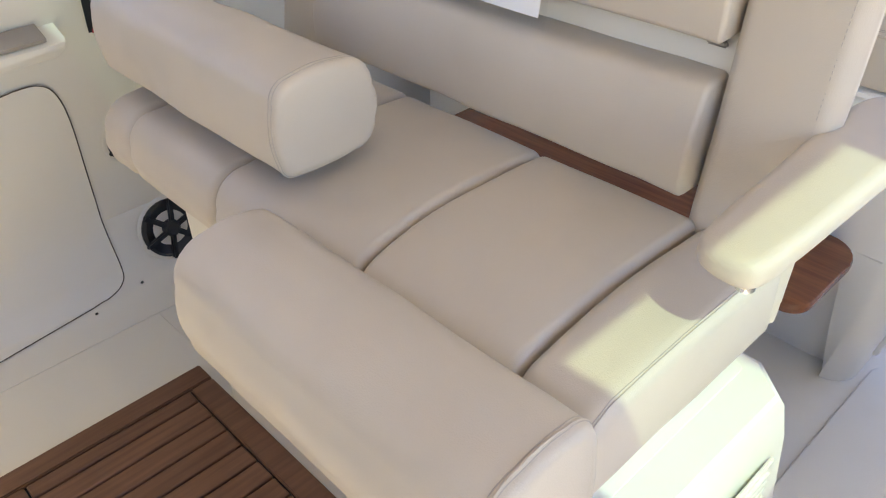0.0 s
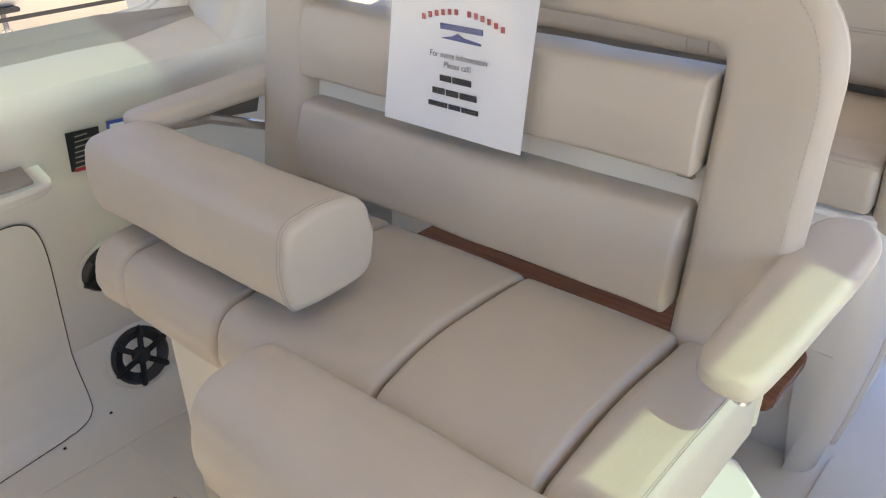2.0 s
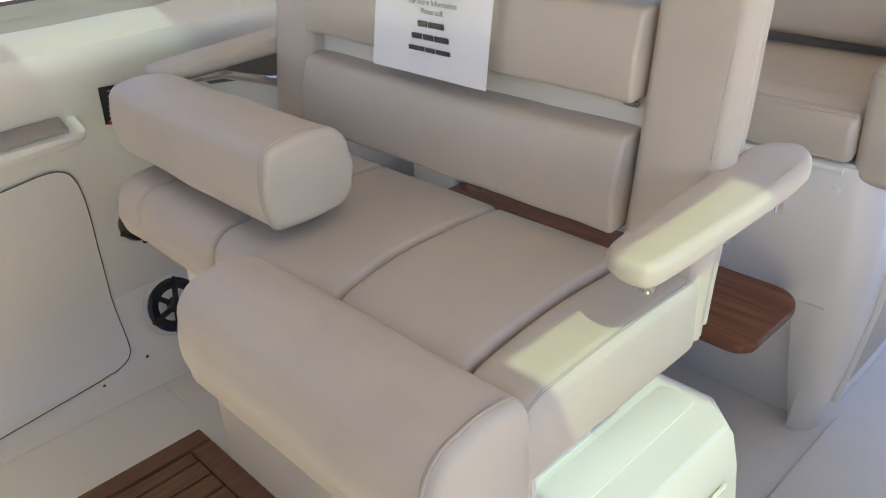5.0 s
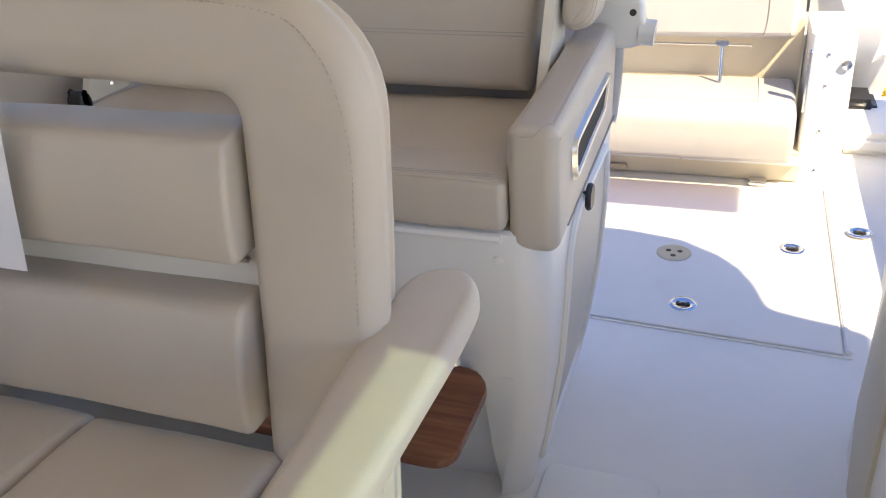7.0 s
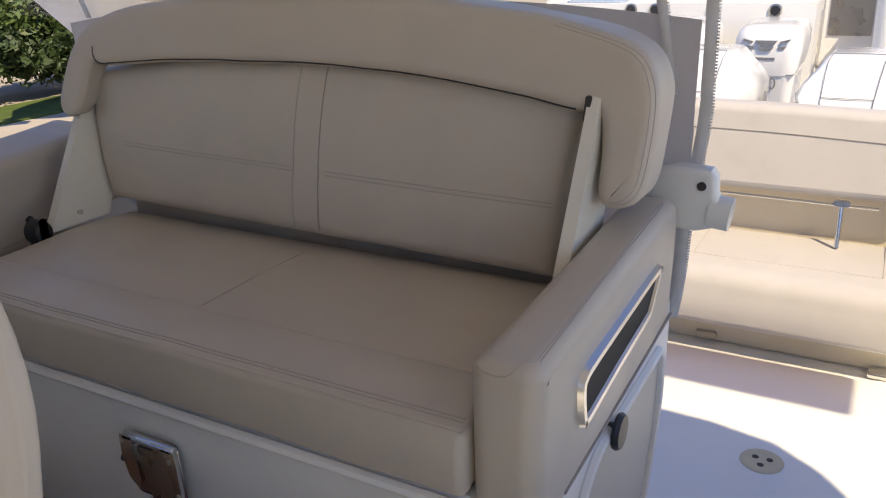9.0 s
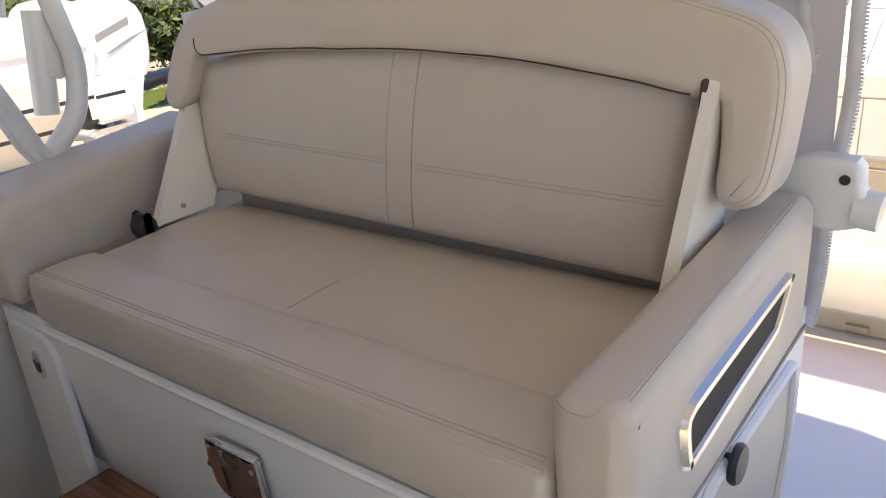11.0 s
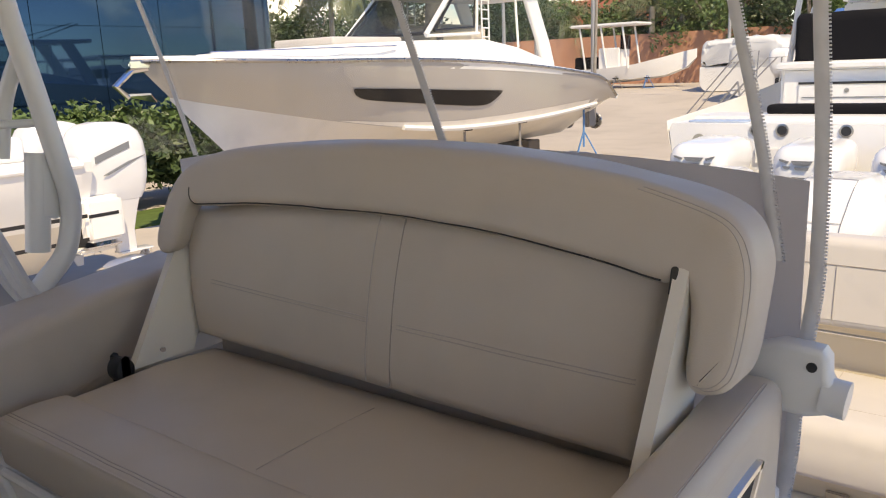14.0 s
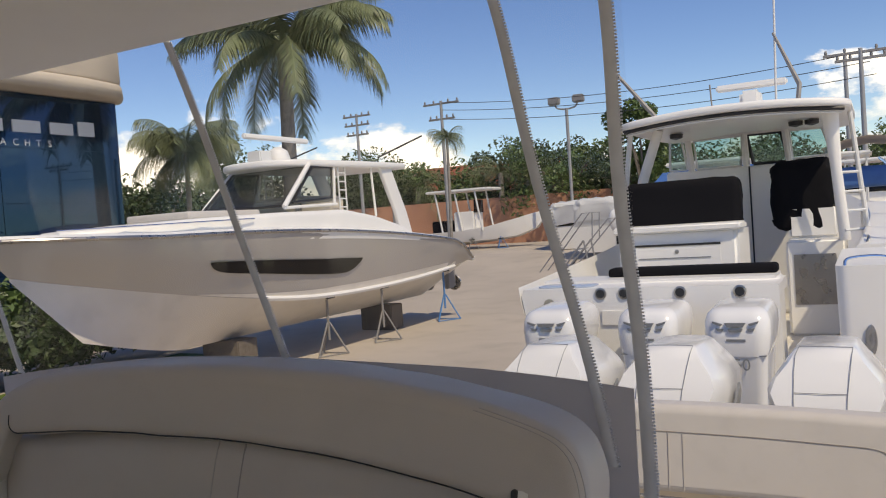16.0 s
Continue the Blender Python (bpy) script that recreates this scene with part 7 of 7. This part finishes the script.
# ---- coconut palm ----
def palm(name, x, y, top, reach, n, seed, trunk_r=0.28, leaf=0.62, per=46, label=""):
    rg = random.Random(seed)
    t = thing(name, (x, y, GROUND), label, "palm tree", "palm trees")
    pts = [(x + 0.35 * math.sin(f * 1.2) * (top / 10), y, GROUND + (top - GROUND) * f) for f in [k / 10 for k in range(11)]]
    part("trunk", tube(pts, [trunk_r * (1.25 - 0.35 * k / 10 + (0.25 if k == 0 else 0)) for k in range(11)], 12), PALM_BARK, t)
    cx, cy, cz = pts[-1]
    verts, faces = [], []
    for i in range(n):
        az = 2 * math.pi * i / n * 2.618 + rg.uniform(-0.2, 0.2)
        lift = rg.uniform(-0.35, 1.0) if i > n * 0.25 else rg.uniform(0.6, 1.2)
        ln = reach * rg.uniform(0.85, 1.1)
        d = Vector((math.cos(az), math.sin(az), 0))
        spine = []
        p = Vector((cx, cy, cz))
        ang = lift
        steps = 12
        for k in range(steps + 1):
            spine.append(p.copy())
            p = p + (d * math.cos(ang) + Vector((0, 0, math.sin(ang)))) * (ln / steps)
            ang -= (0.06 + 0.013 * k) * (1.15 if lift < 0.3 else 1.0)
        for k in range(per):
            f = 0.10 + 0.90 * k / per
            i0 = min(int(f * steps), steps - 1)
            q = spine[i0].lerp(spine[i0 + 1], f * steps - i0)
            tang = (spine[i0 + 1] - spine[i0]).normalized()
            side = tang.cross(Vector((0, 0, 1))).normalized()
            ll = leaf * (0.55 + 0.9 * math.sin(math.pi * min(1, f * 0.92 + 0.06))) * rg.uniform(0.8, 1.15)
            for s in (-1, 1):
                out = (side * s * 0.75 + tang * 0.45 + Vector((0, 0, -0.55 - 0.35 * rg.random()))).normalized()
                wv = tang * 0.019 * (reach / 4)
                a = len(verts)
                mid = q + out * ll * 0.55 + Vector((0, 0, 0.05 * ll))
                tip = q + out * ll + Vector((0, 0, -0.22 * ll))
                verts += [q - wv, q + wv, mid + wv, mid - wv, tip]
                faces += [(a, a + 1, a + 2, a + 3), (a + 3, a + 2, a + 4)]
        b = len(verts)
        for k in range(steps):
            s0, s1 = spine[k], spine[k + 1]
            r0 = 0.05 * (1 - k / steps) + 0.012
            up = Vector((0, 0, r0))
            sd = d.cross(Vector((0, 0, 1))) * r0
            a = len(verts)
            verts += [s0 - sd, s0 + sd, s1 + sd, s1 - sd, s0 + up, s1 + up]
            faces += [(a, a + 1, a + 2, a + 3), (a, a + 4, a + 5, a + 3), (a + 1, a + 2, a + 5, a + 4)]
    part("fronds", from_lists(verts, faces), PALM, t, "drooping feathered green fronds", smooth=False)
    return t


palm("palm_tree", -17.75, 24.2, 8.35, 4.9, 30, 11, 0.25, 0.80, 84, "tall palm tree with drooping green fronds behind the boat")
palm("palm_tree", -26.6, 28.0, 5.6, 2.7, 34, 12, 0.12, 0.85, 64, "small windblown palm tree beside the building")
palm("palm_tree", -17.4, 36.0, 5.7, 1.1, 22, 13, 0.07, 0.40, 20, "slim fan palm among the trees")
palm("palm_tree", 14.5, 27.0, 12.0, 3.0, 18, 15, 0.2, 0.7, 24, "tall palm tree past the yard")

# ---- trees behind the yard ----
def tree(x, y, h, r, seed, mat=LEAF_DARK, label="leafy green tree at the edge of the yard", size=0.26, per=90):
    rg = random.Random(seed)
    t = thing("tree", (x, y, GROUND), label, "tree", "background trees")
    fork = GROUND + (h - GROUND) * 0.35
    part("trunk", tube([(x, y, GROUND), (x + 0.1, y, GROUND + 1.0), (x - 0.05, y, fork)], [r * 0.10, r * 0.08, r * 0.06], 8), BARK, t)
    pts = []
    for k in range(9):
        a = 2 * math.pi * k / 9 + rg.uniform(-0.3, 0.3)
        q = Vector((x + math.cos(a) * r * rg.uniform(0.3, 0.75), y + math.sin(a) * r * rg.uniform(0.3, 0.75), fork + (h - fork) * rg.uniform(0.25, 0.85)))
        part("limb", tube([(x, y, fork - 0.2), (x + (q.x - x) * 0.4, y + (q.y - y) * 0.4, fork + (q.z - fork) * 0.6), q], [r * 0.04, r * 0.03, r * 0.01], 6), BARK, t)
        for _ in range(3):
            pts.append((q + Vector((rg.uniform(-0.4, 0.4), rg.uniform(-0.4, 0.4), rg.uniform(-0.35, 0.3))) * r * 0.7, r * rg.uniform(0.22, 0.38)))
    part("crown", leaf_cloud(pts, size, 1.0, per, seed), mat, t, smooth=False)


for i, (x, y, h, r) in enumerate(((-31.5, 31, 5.0, 3.2), (-35.5, 33, 4.6, 3.0), (-28.5, 36, 4.6, 2.8), (-33.5, 40, 7.0, 3.6), (-13.2, 41, 4.9, 3.0), (-9.6, 41, 5.0, 3.0), (-15.4, 44, 5.4, 3.0), (-21.5, 43, 5.0, 3.4), (-25.0, 42, 5.6, 3.4), (-29, 46, 5.8, 3.8), (-5.5, 48, 5.4, 3.6), (-18.5, 47, 5.6, 3.4), (-1.5, 52, 5.0, 3.6), (3.5, 54, 5.6, 3.6), (-40, 42, 5.6, 4.0), (9, 56, 5.6, 4.0), (-10.2, 46, 8.1, 1.9))):
    k = 1.33 if y > 38 and i != 16 else 1.0
    x, y, h, r = 0.7 + (x - 0.7) * k, 1.05 + (y - 1.05) * k, 1.58 + (h - 1.58) * k, r * k
    tree(x, y, h, r, 40 + i, LEAF if i % 3 == 1 else LEAF_DARK, size=0.17 if y > 38 else 0.14, per=230 if y > 38 else 160)
for i in range(9):
    palm("palm_tree", -33.0 + 1.7 * i + 0.5 * math.sin(i * 2.1), 55.5 + 1.2 * math.sin(i * 1.7), 4.0 + 0.9 * math.sin(i * 1.3), 2.5, 16, 60 + i, 0.2, 0.8, 14, "small palm tree in the row behind the wall")
# long salmon garden wall and low house behind it
solo("garden_wall", box(-46.0, 12.0, 53.0, 53.3, GROUND, 3.1, 0.03), TERRACOTTA, "long salmon-coloured garden wall", "wall")
house = thing("far_house", (-25, 60, GROUND), "low house with a red tiled roof among the trees", "house")
part("wall", box(-30.8, -18.9, 59, 65, GROUND, 3.75, 0.05), STUCCO, house)
part("roof", loft([[Vector((a, 58.3, 3.75)), Vector((a, 62, 6.1)), Vector((a, 65.6, 3.75))] for a in (-31.5, -18.2)]), ROOF_TILE, house, smooth=False)
house2 = thing("far_house", (-38, 40, GROUND), "low house with a red tiled roof among the trees", "house")
part("wall", box(-45.5, -32, 64.3, 69, GROUND, 4.0, 0.05), STUCCO, house2)
part("roof", loft([[Vector((a, 63.6, 4.0)), Vector((a, 67.2, 6.7)), Vector((a, 70.2, 4.0))] for a in (-46, -31.3)]), ROOF_TILE, house2, smooth=False)

# ---- lamp post and utility poles ----
lamp = thing("street_lamp", (-14.1, 45, GROUND), "tall grey lamp post with two floodlight heads", "lamp post")
part("post", tube([(-14.1, 45, GROUND), (-14.1, 45, 7.6)], 0.09, 10), POLE_GREY, lamp)
part("crossbar", tube(smooth_path([(-14.75, 45, 7.95), (-14.65, 45, 7.65), (-14.1, 45, 7.55), (-13.55, 45, 7.65), (-13.45, 45, 7.95)], 4), 0.05, 8), POLE_GREY, lamp)
for s in (-1, 1):
    part("lamp_head", box(-14.1 + s * 0.72 - 0.32, -14.1 + s * 0.72 + 0.32, 44.8, 45.25, 7.85, 8.28, 0.06), STAND_STEEL, lamp)


def utility_pole(x, y, top, arms, label):
    t = thing("utility_pole", (x, y, GROUND), label, "utility pole", "utility poles")
    part("post", tube([(x, y, GROUND), (x, y, top)], [0.13, 0.08], 10), POLE_GREY, t)
    for z, w in arms:
        part("crossarm", box(x - w, x + w, y - 0.06, y + 0.06, top - z - 0.05, top - z + 0.05, 0.01), STAND_STEEL, t)
        for k in (-1, -0.45, 0.45, 1):
            part("insulator", lathe([(0.04, 0), (0.06, 0.06), (0.04, 0.16), (0.0001, 0.18)], 8, (x + k * (w - 0.1), y, top - z + 0.05)), STAND_STEEL, t)
    return t


utility_pole(-19.75, 40.5, 8.3, ((0.15, 1.1), (1.0, 0.8)), "grey utility pole with crossarms")
utility_pole(-27.0, 43.0, 8.7, ((0.15, 1.0), (0.7, 0.9), (1.3, 0.8)), "grey utility pole with crossarms")
utility_pole(-20.5, 36.0, 3.6, (), "short grey service pole")
utility_pole(0.75, 36.0, 7.15, ((0.15, 1.3), (0.40, 0.9)), "grey utility pole with crossarms")
utility_pole(0.15, 40.0, 7.6, (), "slim pale pole behind the boats")
for k, (dz, dx) in enumerate(((0.0, 0.0), (-0.4, 0.3), (-0.9, 0.5))):
    a, b = Vector((0.75 + dx, 36, 7.0 + dz)), Vector((-19.75, 40.5, 8.2 + dz))
    pts = [a.lerp(b, f / 16) + Vector((0, 0, -0.5 * 4 * (f / 16) * (1 - f / 16))) for f in range(17)]
    solo("power_line", tube(pts, 0.016, 5), BLACK, "thin sagging overhead power line", "power line", "overhead lines")

# ---- boats and gear farther off ----
far = thing("white_skiff", (-18.6, 47, ground_z(47)), "white open boat with a white T-top on stands", "boat")
rows_f = []
for f, w, top, ch in ((0, 1.0, 0.95, 0.35), (0.3, 1.15, 1.0, 0.30), (0.55, 1.1, 1.18, 0.35), (0.78, 0.8, 1.55, 0.5), (0.93, 0.35, 1.84, 0.9), (1.0, 0.03, 1.95, 1.45)):
    px, py = -24.2 + 7.4 * f, 47 + 0.6 * f
    rows_f.append([Vector((px, py - w, top)), Vector((px, py - w * 0.9, (top + ch) / 2)), Vector((px, py - w * 0.75, ch)), Vector((px, py, ch - 0.3 * (1 - f))), Vector((px, py + w * 0.75, ch)), Vector((px, py + w, top))])
part("hull", loft(rows_f, True, True), GEL_WHITE, far)
part("t_top", box(-24.2, -19.8, 46.0, 48.2, 3.45, 3.62, 0.06), GEL_WHITE, far)
for px in (-23.6, -22.2, -20.8):
    for py in (46.2, 47.9):
        part("post", tube([(px, py, 3.5), (px + 0.4, py, 0.95)], 0.06, 6), POWDER, far)
part("console", box(-22.4, -21.0, 46.3, 47.7, 0.9, 2.2, 0.06), GEL_WHITE, far)
part("windscreen", box(-21.0, -20.9, 46.4, 47.6, 2.1, 2.9, 0.01), GLASS_DARK, far)
part("seat_box", box(-24.0, -23.0, 46.3, 47.7, 0.9, 1.7, 0.06), BLACK_CLOTH, far)
for px in (-23.2, -21.2, -19.2):
    jack_stand(px, 46.2, 0.40, STAND_STEEL if px < -20 else BLUE_STEEL, "tripod boat stand under the skiff")
# boats under pale covers among the stairs
for cx, cy, cw, top in ((-10.6, 40.0, 1.2, 2.3), (-13.6, 45.0, 1.3, 2.3)):
    cov = thing("covered_boat", (cx, cy, GROUND), "small boat under a pale grey cover", "boat", "covered boats")
    part("hull", loft([[Vector((cx + p, cy - 2.0 + k * 1.2, q)) for p, q in rrect(-cw, cw, -0.3, 0.95, (0.5, 0.5, 0.08, 0.08), 4, 1)] for k in range(4)]), GEL_WHITE, cov)
    part("cover", pad(rrect(cx - cw, cx + cw, 0.93, top, (0.05, 0.05, 0.6, 0.5), 6, 3), cy - 2.0, cy + 1.6, 'y', 0.3, 6, 0.10, cy), POWDER, cov, "pale fabric cover")


def stair(x, y, h, seed):
    t = thing("boarding_stairs", (x, y, GROUND), "grey metal boarding stairs on wheels", "stairs", "boarding stairs")
    n = int(h / 0.25)
    for s in (-0.4, 0.4):
        part("stringer", tube([(x - 1.0, y + s, GROUND), (x + 0.6, y + s, GROUND + h)], 0.03, 6), POLE_GREY, t)
        part("leg", tube([(x + 0.9, y + s, GROUND), (x + 0.6, y + s, GROUND + h)], 0.03, 6), POLE_GREY, t)
        part("brace", tube([(x - 0.6, y + s, GROUND + 0.5), (x + 0.85, y + s, GROUND + 0.4)], 0.025, 6), POLE_GREY, t)
        part("brace", tube([(x - 0.2, y + s, GROUND + h * 0.5), (x + 0.85, y + s, GROUND + 0.1)], 0.02, 6), POLE_GREY, t)
        part("handrail", tube([(x - 1.0, y + s, GROUND + 0.9), (x + 0.6, y + s, GROUND + h + 0.9), (x + 0.95, y + s, GROUND + h + 0.9), (x + 0.9, y + s, GROUND + h)], 0.022, 6), POLE_GREY, t)
    for k in range(1, n):
        px = x - 1.0 + 1.6 * k / n
        part("tread", box(px - 0.13, px + 0.13, y - 0.4, y + 0.4, GROUND + h * k / n - 0.02, GROUND + h * k / n, 0.0), POLE_GREY, t)


stair(-8.2, 27.0, 1.9, 1)
stair(-6.6, 24.5, 1.7, 2)
for i, (x, y, z) in enumerate(((-8.1, 33.15, 0.75), (-7.05, 33.15, 0.75), (-6.0, 33.15, 0.75))):
    outboard(x, y, z, label="white-covered outboard motor on a boat far off", w=0.75, ln=1.2, h=0.95, group="far outboard motors")
cruiser = thing("white_cruiser", (-5.6, 35, GROUND), "white motor cruiser far across the yard", "boat")
part("hull", loft([[Vector((-7.0 + a, 33.6 + k * 1.2, b)) for a, b in rrect(-1.5, 1.8, -0.2, 1.2 + 0.05 * k, (0.4, 0.4, 0.1, 0.1), 4, 1)] for k in range(6)]), GEL_WHITE, cruiser)
part("cabin", loft([[Vector((-7.0 + a, 35.0 + k * 0.8, b)) for a, b in rrect(-1.2, 1.4, 1.1, 2.3 - 0.15 * k, 0.15, 4, 1)] for k in range(5)]), GEL_WHITE, cruiser)
part("window_band", box(-8.25, -5.55, 34.96, 34.99, 1.6, 2.05, 0.01), GLASS_DARK, cruiser)
tent = thing("blue_awning", (-3.9, 34, GROUND), "blue canvas awning on thin posts", "awning")
part("canopy", loft([[Vector((a, 31.0, 2.55 - 0.12 * abs(i - 1))), Vector((a, 33.0, 3.05 - 0.1 * abs(i - 1))), Vector((a, 35.0, 2.55 - 0.12 * abs(i - 1)))] for i, a in enumerate((-6.3, -4.0, -1.7))], False, False), BLUE_CLOTH, tent)
for px in (-6.2, -1.8):
    for py in (31.1, 34.9):
        part("post", tube([(px, py, GROUND), (px, py, 2.45)], 0.04, 6), POLE_GREY, tent)
# a raft of moored boats beyond the white boat, seen through its windscreen
for i, (x, y, s, mat) in enumerate(((-3.3, 24.0, 1.0, GEL_WHITE), (-0.3, 27.0, 1.1, GEL_WHITE), (2.8, 25.0, 1.0, GEL_WHITE), (5.6, 23.0, 1.0, GEL_WHITE), (1.2, 33.0, 1.2, GEL_WHITE))):
    t = thing("moored_boat", (x, y, GROUND), "white motor boat with a dark windscreen in the yard", "boat", "boats across the yard")
    part("hull", loft([[Vector((x + a, y + k * 1.3, b)) for a, b in rrect(-1.25 * s * (1 - 0.03 * k * k), 1.25 * s * (1 - 0.03 * k * k), -0.4, 1.25 + 0.07 * k, (0.5, 0.5, 0.08, 0.08), 4, 1)] for k in range(6)]), mat, t)
    part("cabin", loft([[Vector((x + a, y + 1.2 + k * 0.7, b)) for a, b in rrect(-0.95 * s, 0.95 * s, 1.2, 2.35 - 0.22 * max(0, k - 1), 0.12, 4, 1)] for k in range(4)]), mat, t)
    part("window_band", box(x - 0.9 * s, x + 0.9 * s, y + 1.16, y + 1.19, 1.65, 2.15, 0.01), GLASS_DARK, t)
    part("hardtop", box(x - 1.1 * s, x + 1.1 * s, y + 0.6, y + 3.4, 2.75, 2.87, 0.05), mat, t)
    for px in (-0.95, 0.95):
        part("post", tube([(x + px * s, y + 0.9, 2.75), (x + px * s, y + 0.8, 1.2)], 0.04, 6), POWDER, t)
        part("rail", tube([(x + px * 1.2 * s, y + 1.0, 1.85), (x + px * 1.2 * s, y + 5.0, 2.05)], 0.025, 6), STEEL, t)
sail = thing("cream_awning", (0.7, 22, GROUND), "cream canvas boat awning with blue covers below", "awning")
part("canopy", loft([[Vector((-0.1 + 1.8 * k / 4, 20.0, 2.62 + 0.2 * math.sin(math.pi * k / 4))), Vector((-0.1 + 1.8 * k / 4, 22.5, 2.57 + 0.2 * math.sin(math.pi * k / 4)))] for k in range(5)], False, False), STUCCO, sail)
for px in (0.0, 1.6):
    part("post", tube([(px, 20.1, GROUND), (px, 20.1, 2.62)], 0.04, 6), POLE_GREY, sail)
part("blue_cover", pad(rrect(0.0, 1.9, 1.75, 2.2, 0.15, 4, 2), 20.4, 22.4, 'y', 0.1, 3, 0.05, 2), BLUE_CLOTH, sail, "blue boat cover")
